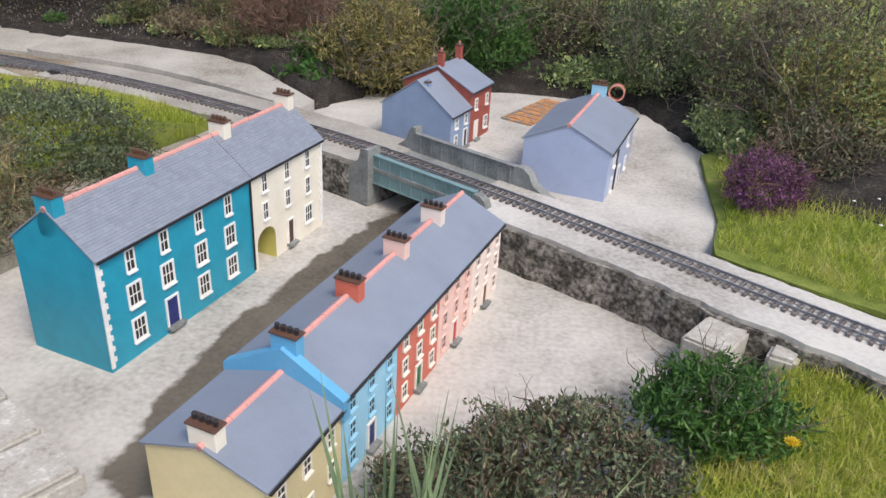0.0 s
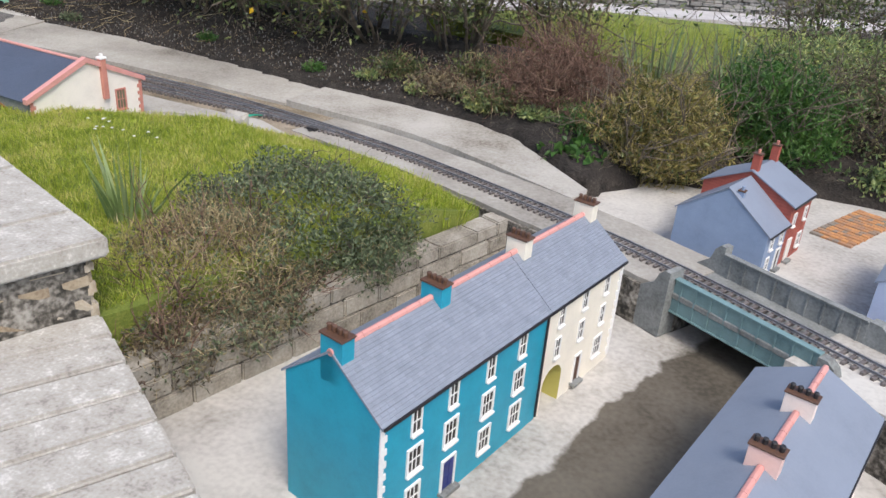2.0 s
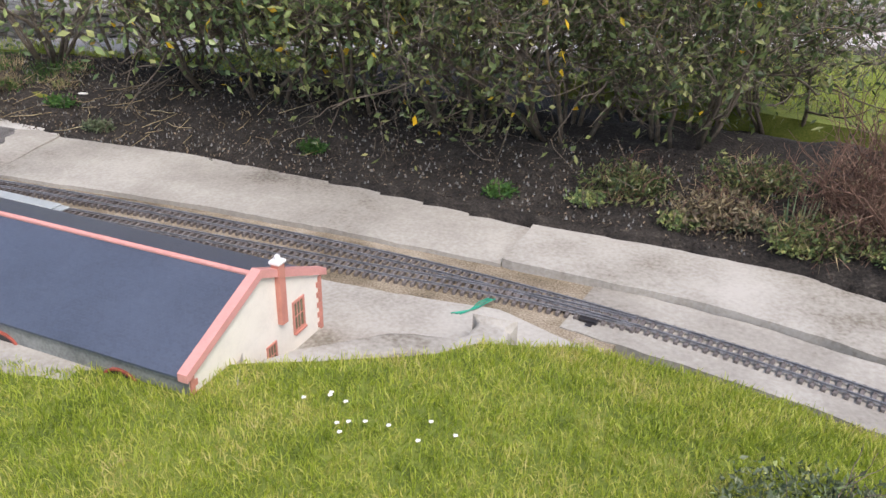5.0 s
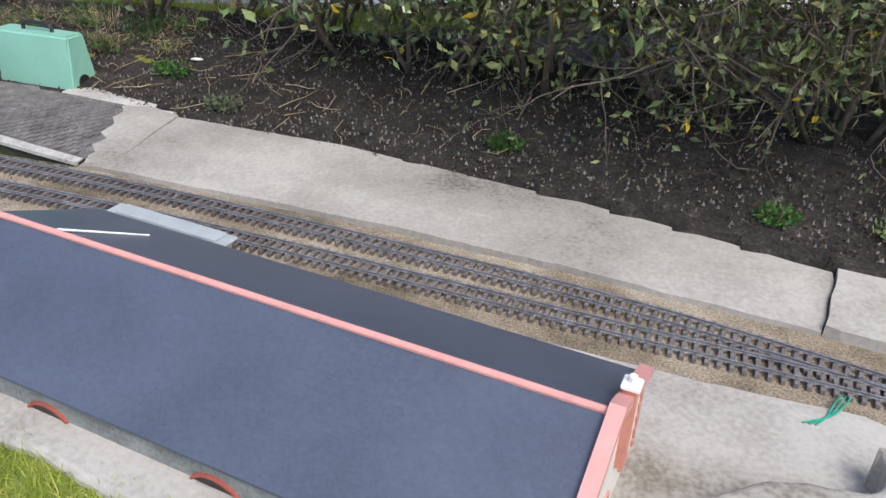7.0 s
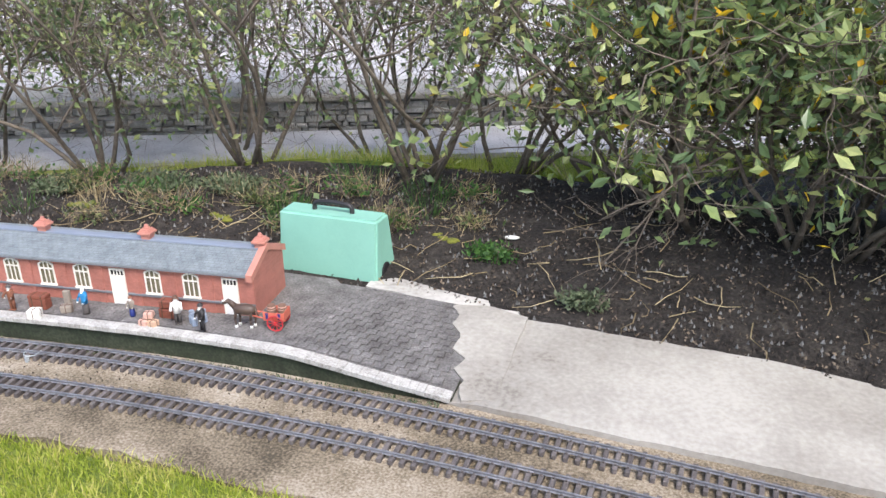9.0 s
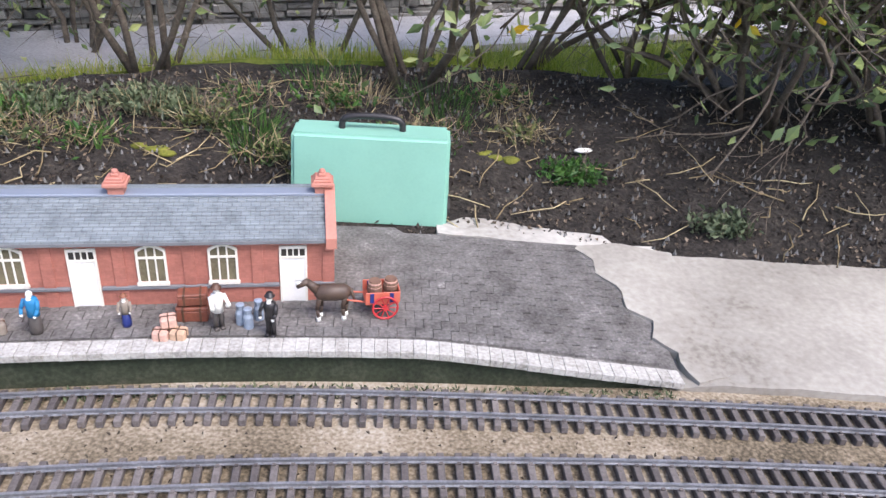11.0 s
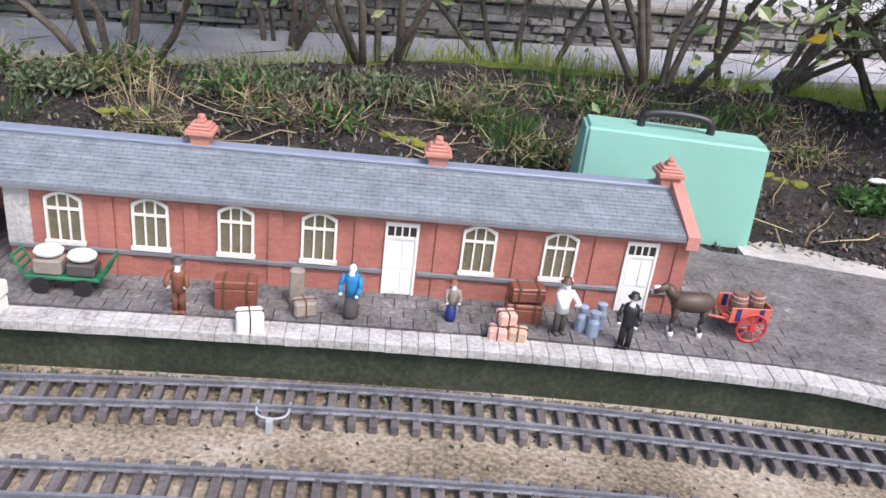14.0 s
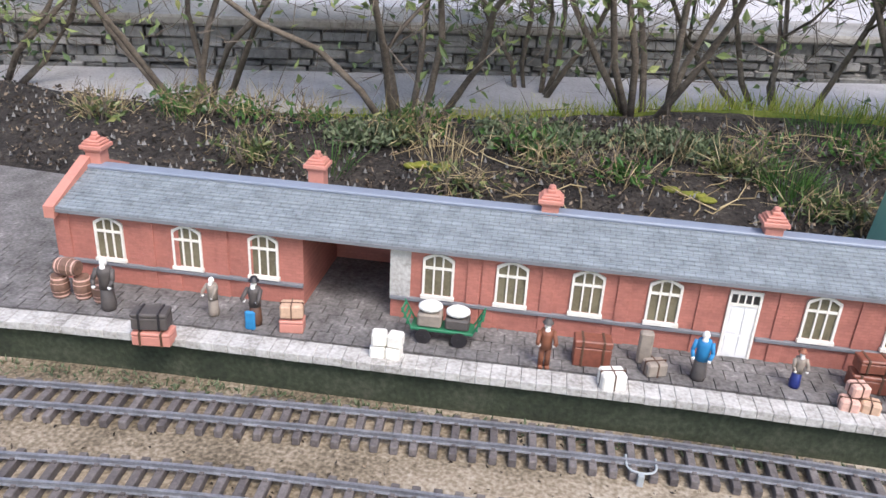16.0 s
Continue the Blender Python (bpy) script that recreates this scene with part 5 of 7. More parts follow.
for e, x0 in enumerate((-0.004, L - 0.016)):
    bm = bmesh.new()
    for (ya, za), (yb, zb) in (((-0.018, EV + 0.002), (D / 2, RG + 0.022)), ((D / 2, RG + 0.022), (D + 0.018, EV + 0.002))):
        v = [bm.verts.new((x, y, z + dz)) for x in (x0, x0 + 0.020) for y, z in ((ya, za), (yb, zb)) for dz in (-0.022, 0.0)]
        for f in ((0, 1, 3, 2), (4, 6, 7, 5), (0, 4, 5, 1), (2, 3, 7, 6), (1, 5, 7, 3), (0, 2, 6, 4)):
            bm.faces.new([v[q] for q in f])
    part("gable_coping", bm, M["terracotta"], station)
for x, y, up in ((0.022, 0.125, 0.012), (0.440, 0.165, 0.004), (0.876, 0.1145, 0), (1.252, 0.1145, 0), (1.640, 0.1145, 0)):
    bm = bmesh.new()
    zc = RG + up
    for w, za, zb in ((0.030, zc - 0.055, zc + 0.018), (0.034, zc + 0.018, zc + 0.023), (0.044, zc + 0.023, zc + 0.031), (0.036, zc + 0.031, zc + 0.036), (0.030, zc + 0.036, zc + 0.040), (0.015, zc + 0.040, zc + 0.046)):
        box(bm, x - w / 2, y - w / 2, za, x + w / 2, y + w / 2, zb, 0.0012)
    c = part("chimney", bm, M["terracotta"], station)
    bm = bmesh.new(); lathe(bm, [(0.006, 0), (0.0065, 0.004), (0.005, 0.007)], (x, y, zc + 0.046), 8); part("chimney_pot", bm, M["terracotta"], c)


def arched_window(parent, x, z, w, h):
    bm = bmesh.new()
    n = 8
    rise = 0.010
    def arc(wd, hh):
        return [(-wd / 2 + wd * k / n, hh - rise + rise * math.sin(math.pi * k / n)) for k in range(n + 1)]
    o, i = arc(w + 0.008, h + 0.004), arc(w, h)
    for q in range(n):
        v = [bm.verts.new((u, d, s)) for d in (-0.004, 0.0015) for u, s in (o[q], o[q + 1], i[q + 1], i[q])]
        for f in ((0, 1, 2, 3), (7, 6, 5, 4), (0, 4, 5, 1), (2, 6, 7, 3)):
            bm.faces.new([v[k] for k in f])
    for a, b in ((-w / 2 - 0.004, -w / 2), (w / 2, w / 2 + 0.004)):
        box(bm, a, -0.004, -0.002, b, 0.0015, h - rise + 0.002)
    box(bm, -w / 2 - 0.006, -0.007, -0.007, w / 2 + 0.006, 0.0015, -0.001)
    for c in (-w / 6, w / 6):
        box(bm, c - 0.0014, -0.003, 0, c + 0.0014, 0.0015, h - 0.001)
    box(bm, -w / 2, -0.0034, h * 0.66, w / 2, 0.0015, h * 0.66 + 0.0042)
    win = part("window", bm, M["offwhite"], parent)
    win.matrix_basis = pose(x, 0, z)
    bm = bmesh.new(); box(bm, -w / 2, -0.0006, 0, w / 2, 0.002, h - 0.002)
    part("pane", bm, M["amber"], win)
    return win


for s in (-1.555, -1.409, -1.269, -0.960, -0.835, -0.709, -0.584, -0.337, -0.208):
    arched_window(station, L + s, 0.052, 0.046, 0.074)
for s in (-0.458, -0.078):
    bm = bmesh.new()
    w, h = 0.044, 0.100
    for a, b in ((-w / 2 - 0.004, -w / 2), (w / 2, w / 2 + 0.004)):
        box(bm, a, -0.004, 0, b, 0.0015, h + 0.022)
    box(bm, -w / 2, -0.004, h - 0.003, w / 2, 0.0015, h + 0.001)
    box(bm, -w / 2 - 0.004, -0.004, h + 0.018, w / 2 + 0.004, 0.0015, h + 0.024)
    for k in (1, 2, 3):
        box(bm, -w / 2 + w * k / 4 - 0.0012, -0.003, h, -w / 2 + w * k / 4 + 0.0012, 0.0015, h + 0.019)
    fr = part("door_frame", bm, M["offwhite"], station)
    fr.matrix_basis = pose(L + s, 0, 0)
    bm = bmesh.new(); box(bm, -w / 2, -0.0015, 0, w / 2, 0.002, h - 0.003)
    for cx in (-0.25, 0.25):
        for z0, z1 in ((0.06, 0.42), (0.48, 0.92)):
            box(bm, cx * w - 0.008, -0.003, h * z0, cx * w + 0.008, -0.001, h * z1)
    part("door", bm, M["wpaint"], fr, "white panelled door")
    bm = bmesh.new(); box(bm, -w / 2, -0.0006, h, w / 2, 0.002, h + 0.019); part("pane", bm, M["glass"], fr)
for s in (-1.64, -1.482, -1.435, -1.345, -1.30, -0.90, -0.875, -0.775, -0.65, -0.52, -0.395, -0.27, -0.145, -0.012):
    bm = bmesh.new(); box(bm, -0.011, -0.003, 0, 0.011, 0.0015, EV - 0.010, 0.0006)
    part("pilaster", bm, M["brick"], station).matrix_basis = pose(L + s, 0, 0)
for x0, x1 in ((0, gap0), (gap1, L - 0.485), (L - 0.43, L - 0.105), (L - 0.05, L)):
    bm = bmesh.new(); box(bm, x0, -0.006, 0.036, x1, 0.001, 0.043, 0.001); part("string_course", bm, M["band"], station)

# ---- green cover box ----
gb = thing("storage_box", pose(-5.385, 6.075, 0.222, 0, 0, -2.5), "mint green moulded cover box with a black handle", "box")
bm = bmesh.new()
v = [bm.verts.new(p) for p in ((-0.188, -0.025, 0), (0.188, -0.025, 0), (0.198, 0.125, 0), (-0.198, 0.125, 0), (-0.186, 0.0, 0.222), (0.186, 0.0, 0.222), (0.186, 0.098, 0.222), (-0.186, 0.098, 0.222))]
for f in ((3, 2, 1, 0), (4, 5, 6, 7), (0, 1, 5, 4), (1, 2, 6, 5), (2, 3, 7, 6), (3, 0, 4, 7)):
    bm.faces.new([v[q] for q in f])
bmesh.ops.bevel(bm, geom=bm.edges[:], offset=0.008, segments=3, affect='EDGES')
part("shell", bm, M["boxgreen"], gb)
# shell stays uncut: black shapes on its ends stand for the shaded arch cutouts
for sx in (-1, 1):
    bm = bmesh.new(); box(bm, sx * 0.1935 - 0.003, 0.015, 0.002, sx * 0.1935 + 0.003, 0.075, 0.03); cyl(bm, 0.03, 0.03, (sx * 0.1935 - 0.003, 0.045, 0.028), (sx * 0.1935 + 0.002, 0.045, 0.028), 16)
    part("arch_cutout", bm, M["black"], gb)
hp = [(-0.072, 0.049, 0.218), (-0.072, 0.049, 0.240), (-0.060, 0.049, 0.251), (0.0, 0.049, 0.256), (0.060, 0.049, 0.251), (0.072, 0.049, 0.240), (0.072, 0.049, 0.218)]
tubes("handle", [(chaikin(hp, 2), 0.0085, 0.0085)], M["black"], gb, "thick black handle", 8)

# ---- luggage and goods on the platform ----
def on_platform(s, off, z=0.251):
    return (-5.45 + s * 0.9957 + off * 0.0927, 5.673 + s * 0.0927 - off * 0.9957, z)


def case(name, at, size, mat, label, yaw=0, straps=True, category="luggage"):
    c = thing(name, pose(*at, 0, 0, yaw + STA), label, category, "platform luggage")
    lx, ly, lz = (0.9 * q for q in size)
    bm = bmesh.new(); box(bm, -lx / 2, -ly / 2, 0, lx / 2, ly / 2, lz * 0.72, 0.0015); part("body", bm, M[mat], c)
    bm = bmesh.new(); box(bm, -lx / 2 - 0.0006, -ly / 2 - 0.0006, lz * 0.73, lx / 2 + 0.0006, ly / 2 + 0.0006, lz, 0.002); part("lid", bm, M[mat], c)
    if straps:
        for q in (-0.28, 0.28):
            bm = bmesh.new(); box(bm, q * lx - 0.002, -ly / 2 - 0.0015, -0.0003, q * lx + 0.002, ly / 2 + 0.0015, lz + 0.0012, 0.0005); part("strap", bm, M["brown"] if mat != "coat" else M["black"], c)
    return c


def parcel(at, size, mat, label, yaw=0, cord=True):
    c = thing("parcel", pose(*at, 0, 0, yaw + STA), label, "parcel", "platform parcels")
    lx, ly, lz = size
    bm = bmesh.new(); box(bm, -lx / 2, -ly / 2, 0, lx / 2, ly / 2, lz, 0.003); part("body", bm, M[mat], c)
    if cord:
        bm = bmesh.new(); box(bm, -0.001, -ly / 2 - 0.0007, -0.0002, 0.001, ly / 2 + 0.0007, lz + 0.0007); part("cord", bm, M["brown"], c)
        bm = bmesh.new(); box(bm, -lx / 2 - 0.0007, -0.001, -0.0002, lx / 2 + 0.0007, 0.001, lz + 0.0009); part("cord", bm, M["brown"], c)
    return c


def barrel(at, lie=0, scale=1.0, group="wooden barrels"):
    base = pose(*at) if not lie else pose(*at) @ pose(0, 0, 0.0165 * scale, 0, 90, 0) @ pose(0, 0, -0.021 * scale)
    b = thing("barrel", base, "small dark wooden barrel with hoops", "barrel", group)
    bm = bmesh.new(); lathe(bm, [(r * scale, z * scale) for r, z in ((0.0125, 0), (0.0155, 0.012), (0.0165, 0.021), (0.0155, 0.030), (0.0125, 0.042))], seg=12); part("cask_body", bm, M["wood"], b)
    for z in (0.005, 0.014, 0.028, 0.037):
        r = 0.0163 - 0.0000 - abs(z - 0.021) * 0.17
        bm = bmesh.new(); lathe(bm, [((r + 0.0006) * scale, (z - 0.0015) * scale), ((r + 0.0006) * scale, (z + 0.0015) * scale)], seg=12); part("hoop", bm, M["rose"], b)
    return b


case("trunk", on_platform(-0.690, 0.075), (0.066, 0.034, 0.052), "leather", "brown leather trunk with straps by the wall", 3)
case("trunk", on_platform(-0.258, 0.052), (0.062, 0.034, 0.034), "leather", "brown leather trunk with straps by the wall", -2)
case("trunk", tuple(np.array(on_platform(-0.256, 0.052)) + [0, 0, 0.0352]), (0.058, 0.032, 0.026), "leather", "brown leather suitcase on a trunk", 4)
case("suitcase", on_platform(-1.385, 0.175), (0.068, 0.036, 0.026), "terracotta", "red-brown suitcase with dark straps on the platform", 6)
case("suitcase", tuple(np.array(on_platform(-1.388, 0.172)) + [0, 0, 0.0272]), (0.062, 0.036, 0.032), "coat", "dark brown case lying on a suitcase", 10)
case("suitcase", on_platform(-1.185, 0.088), (0.044, 0.030, 0.026), "terracotta", "small red-brown suitcase on the platform", 8, False)
parcel(tuple(np.array(on_platform(-1.185, 0.088)) + [0, 0, 0.0272]), (0.038, 0.028, 0.024), "tan", "tan parcel tied with cord on a suitcase", 12)
parcel(on_platform(-0.590, 0.085), (0.034, 0.026, 0.024), "tweed", "small grey-brown bag on the platform", 20)
parcel(tuple(np.array(on_platform(-0.605, 0.055))), (0.022, 0.016, 0.058), "tweed", "upright brown weighing stand by the wall", 0, False)
parcel(on_platform(-0.660, 0.140), (0.038, 0.032, 0.030), "offwhite", "white wrapped parcel tied with cord", 14)
for dx, dy, dz, mat in ((0, 0, 0, "rose"), (0.030, 0.0, 0, "tan"), (0.012, -0.012, 0.0205, "rose")):
    parcel(tuple(np.array(on_platform(-0.305 + dx, 0.118 + dy)) + [0, 0, dz]), (0.028, 0.026, 0.020), mat, "pinkish brown paper parcel tied with cord", random.uniform(-20, 20))
for dx, dz in ((0, 0), (0.026, 0), (0.002, 0.0232), (0.028, 0.0232)):
    parcel(tuple(np.array(on_platform(-1.028 + dx, 0.135)) + [0, 0, dz]), (0.024, 0.024, 0.0225), "offwhite", "off-white square tub on the platform", random.uniform(-12, 12), False)
for dx, dy in ((-0.115, 0.075), (-0.100, 0.090), (-0.083, 0.062)):
    ca = thing("milk_churn", pose(*on_platform(dx - 0.055, dy)), "grey-blue metal milk churn", "churn", "milk churns")
    bm = bmesh.new(); lathe(bm, [(0.0095, 0), (0.0095, 0.024), (0.006, 0.031), (0.0072, 0.034), (0.0072, 0.038)], seg=12); part("body", bm, M["milk"], ca)
    bm = bmesh.new(); lathe(bm, [(0.0082, 0.038), (0.0082, 0.041), (0.003, 0.043)], seg=12); part("lid", bm, M["milk"], ca)
for p in ((-1.612, 0.070, 0.251, 0), (-1.572, 0.066, 0.251, 0), (-1.535, 0.070, 0.251, 0)):
    barrel(on_platform(p[0], p[1], p[2]))
barrel(on_platform(-1.592, 0.070, 0.2935), 1)

# porter's trolley with sacks
tro = thing("luggage_trolley", pose(*on_platform(-0.935, 0.060), 0, 0, STA), "green four-wheeled luggage trolley on the platform", "trolley")
bm = bmesh.new(); box(bm, -0.052, -0.018, 0.022, 0.052, 0.018, 0.027, 0.001); part("bed", bm, M["green"], tro)
for sx in (-1, 1):
    bm = bmesh.new()
    for zz in (0.034, 0.044, 0.054):
        box(bm, sx * (0.056 + (zz - 0.03) * 0.45) - 0.0015, -0.018, zz - 0.002, sx * (0.056 + (zz - 0.03) * 0.45) + 0.0015, 0.018, zz + 0.002)
    for yy in (-0.016, 0.016):
        cyl(bm, 0.0015, 0.0015, (sx * 0.050, yy, 0.024), (sx * 0.068, yy, 0.060), 6)
    part("end_rail", bm, M["green"], tro)
for sx in (-0.030, 0.030):
    for yy in (-0.021, 0.021):
        bm = bmesh.new(); cyl(bm, 0.0135, 0.0135, (sx, yy - 0.0015, 0.0135), (sx, yy + 0.0015, 0.0135), 14); cyl(bm, 0.004, 0.004, (sx, yy - 0.003, 0.0135), (sx, yy + 0.003, 0.0135), 8)
        part("wheel", bm, M["black"], tro)
for dx, mat, h in ((-0.022, "tweed", 0.024), (0.024, "coat", 0.020)):
    parcel(tuple(np.array(on_platform(-0.935 + dx, 0.060)) + [0, 0, 0.0272]), (0.040, 0.030, h), mat, "grey-brown sack on a trolley", 0, False)
    o = thing("parcel", pose(*(np.array(on_platform(-0.935 + dx, 0.060)) + [0, 0, 0.0274 + h]), 0, 0, STA + 8), "white wrapped bundle on a sack", "parcel", "platform parcels")
    bm = bmesh.new(); ball(bm, (0, 0, 0.009), (0.021, 0.017, 0.0095), 0, 10); part("body", bm, M["white"], o)

# platform figures: plain little shapes
def figure(at, yaw, h, coat, legs, head, hat, label, arm=0.2, skirt=False, sit=False):
    s = 1.27 * h / 0.072
    bm = bmesh.new()
    if skirt:
        lathe(bm, [(0.0085 * s, 0), (0.0095 * s, 0.006 * s), (0.0075 * s, 0.036 * s)], seg=10, mi=1)
    else:
        for q in (-1, 1):
            cyl(bm, 0.0036 * s, 0.0044 * s, (q * 0.0045 * s, 0, 0), (q * 0.004 * s, 0, 0.036 * s), 8, 1)
            box(bm, q * 0.0045 * s - 0.0032 * s, -0.008 * s, 0, q * 0.0045 * s + 0.0032 * s, 0.003 * s, 0.004 * s, 0.0008, 1)
    lathe(bm, [(0.0085 * s, 0.030 * s), (0.0082 * s, 0.042 * s), (0.0098 * s, 0.052 * s), (0.0085 * s, 0.058 * s), (0.0035 * s, 0.061 * s)], seg=10, mi=0)
    for q in (-1, 1):
        cyl(bm, 0.0034 * s, 0.0028 * s, (q * 0.0095 * s, 0, 0.056 * s), (q * 0.0125 * s, -0.006 * s - arm * 0.01 * s, 0.044 * s), 8, 0)
        cyl(bm, 0.0028 * s, 0.0024 * s, (q * 0.0125 * s, -0.006 * s - arm * 0.01 * s, 0.044 * s), (q * 0.010 * s, -0.012 * s, (0.036 + 0.008 * arm) * s), 8, 0)
        ball(bm, (q * 0.010 * s, -0.0125 * s, (0.035 + 0.008 * arm) * s), 0.0026 * s, 2, 6)
    ball(bm, (0, -0.001 * s, 0.0655 * s), (0.0048 * s, 0.0052 * s, 0.006 * s), 2, 8)
    ball(bm, (0, -0.0045 * s, 0.0585 * s), (0.004 * s, 0.003 * s, 0.006 * s), 2, 8)
    if hat:
        lathe(bm, [(0.0078 * s, 0.0685 * s), (0.0078 * s, 0.0695 * s), (0.0052 * s, 0.0697 * s), (0.0048 * s, 0.0745 * s)], seg=10, mi=3)
    ob = part("figurine", bm, [M[coat], M[legs], M["white"], M[hat or "black"]], None, "", True)
    ob.matrix_basis = pose(*at, 0, 0, yaw)
    return tagged(ob, label, "figurine", "platform figurines")


figure(on_platform(-1.508, 0.095), 10, 0.078, "coat", "coat", 0, None, "small painted figurine in a long dark coat", 0.2, True)
figure(on_platform(-1.330, 0.072), -15, 0.058, "tweed", "tweed", 0, None, "small painted figurine in grey-brown clothes", 0.6, True)
figure(on_platform(-1.250, 0.085), 0, 0.068, "coat", "brown", 0, "black", "small painted figurine holding a blue bag", 0.9, True)
o = parcel(tuple(np.array(on_platform(-1.252, 0.105)) + [0, 0, 0.0]), (0.018, 0.006, 0.036), "blue", "bright blue bag before a figurine", 0, False)
figure(on_platform(-0.765, 0.105), 10, 0.066, "rust", "rust", 0, "coat", "small painted figurine in rust brown with a hat", 0.8)
figure(on_platform(-0.522, 0.085), -10, 0.070, "blue", "coat", 0, None, "small painted figurine in a bright blue coat", 0.1, True)
figure(on_platform(-0.372, 0.072), 10, 0.052, "tweed", "navy", 0, "rust", "small painted child figurine in a blue skirt", 0.3, True)
figure(on_platform(-0.208, 0.090), 30, 0.072, "white", "coat", 0, "brown", "small painted figurine in white shirt and waistcoat", 1.0)
figure(on_platform(-0.113, 0.118), -20, 0.070, "black", "black", 0, "black", "small painted figurine in a black uniform and cap", 0.2)

# horse and cart
hc = figure_base = bmesh.new()
lathe(hc, [(0.004, -0.028), (0.0125, -0.022), (0.0135, 0.0), (0.013, 0.018), (0.006, 0.027)], seg=10, m=pose(0, 0, 0.046, 0, 90, 0))
cyl(hc, 0.0085, 0.0055, (-0.022, 0, 0.050), (-0.038, 0, 0.066), 8)
cyl(hc, 0.0055, 0.0038, (-0.036, 0, 0.067), (-0.053, 0, 0.058), 8)
for x, f in ((-0.020, -1), (0.018, 1)):
    for y in (-0.0065, 0.0065):
        k = 0.004 * (1 if y > 0 else -1)
        cyl(hc, 0.0045, 0.003, (x, y, 0.042), (x + k, y, 0.020), 7)
        cyl(hc, 0.0027, 0.0027, (x + k, y, 0.020), (x + k * 0.5, y, 0.006), 7)
        cyl(hc, 0.0033, 0.0042, (x + k * 0.5, y, 0.007), (x + k * 0.5, y, 0.0), 7, 1)
cyl(hc, 0.003, 0.0012, (0.027, 0, 0.050), (0.034, 0, 0.024), 6)
box(hc, -0.0545, -0.0016, 0.060, -0.041, 0.0016, 0.0665, 0, 1)
horse = part("horse_figure", hc, [M["horse"], M["white"]], None, "", True)
horse.matrix_basis = pose(*on_platform(0.0, 0.066), 0, 0, 8) @ Matrix.Scale(1.25, 4)
tagged(horse, "dark brown toy horse with white feet", "figurine")
cart = thing("cart", pose(*on_platform(0.087, 0.048), 0, 0, 8) @ Matrix.Scale(1.25, 4), "red two-wheeled cart loaded with barrels", "cart")
bm = bmesh.new(); box(bm, -0.022, -0.020, 0.024, 0.030, 0.020, 0.028, 0.001)
part("bed", bm, M["coral"], cart)
for y in (-0.020, 0.020):
    bm = bmesh.new(); box(bm, -0.022, y - 0.001, 0.028, 0.031, y + 0.001, 0.046, 0.0005); sd = part("side_board", bm, M["coral"], cart)
    for x in (-0.012, 0.018):
        bm = bmesh.new(); box(bm, x - 0.003, y - 0.002, 0.029, x + 0.003, y + 0.002, 0.045); part("plate", bm, M["navy"], sd)
bm = bmesh.new(); box(bm, 0.029, -0.020, 0.028, 0.031, 0.020, 0.048, 0.0005); part("tail_board", bm, M["coral"], cart)
for y in (-0.014, 0.014):
    bm = bmesh.new(); cyl(bm, 0.0016, 0.0013, (-0.022, y, 0.027), (-0.078, y * 0.8, 0.036), 6); part("shaft", bm, M["coral"], cart)
for y in (-0.0245, 0.0245):
    bm = bmesh.new()
    for k in range(20):
        a0, a1 = 2 * math.pi * k / 20, 2 * math.pi * (k + 1) / 20
        cyl(bm, 0.0017, 0.0017, (0.008 + 0.019 * math.cos(a0), y, 0.0207 + 0.019 * math.sin(a0)), (0.008 + 0.019 * math.cos(a1), y, 0.0207 + 0.019 * math.sin(a1)), 5)
    wh = part("wheel", bm, M["redp"], cart)
    for k in range(10):
        a0 = 2 * math.pi * k / 10
        bm = bmesh.new(); cyl(bm, 0.0009, 0.0009, (0.008, y, 0.0207), (0.008 + 0.018 * math.cos(a0), y, 0.0207 + 0.018 * math.sin(a0)), 5); part("spoke", bm, M["redp"], wh)
    bm = bmesh.new(); cyl(bm, 0.004, 0.004, (0.008, y - 0.003, 0.0207), (0.008, y + 0.003, 0.0207), 8); part("hub", bm, M["redp"], wh)
cm = cart.matrix_basis
for dx, dy in ((-0.006, -0.003), (0.019, 0.001)):
    p = cm @ Vector((dx, dy, 0.0282))
    barrel(tuple(p), 0, 0.9, "barrels on the cart")
# ---- planting ----
def blob_points(c, r, n, shell=0.55, rough=0.35, flat=0.0):
    """Places in an uneven mound round c with radii r, thicker towards its skin."""
    d = RNG.normal(size=(n, 3))
    d /= np.linalg.norm(d, axis=1)[:, None]
    k = (shell + (1 - shell) * RNG.random(n))
    bump = np.array([noise.noise((v[0] * 2.4 + c[0] * 3, v[1] * 2.4 + c[1] * 3, v[2] * 2.4)) + 0.5 * noise.noise((v[0] * 6, v[1] * 6 + c[0], v[2] * 6)) for v in d])
    p = np.asarray(c) + d * np.asarray(r) * (k * (1 + rough * bump))[:, None]
    return p


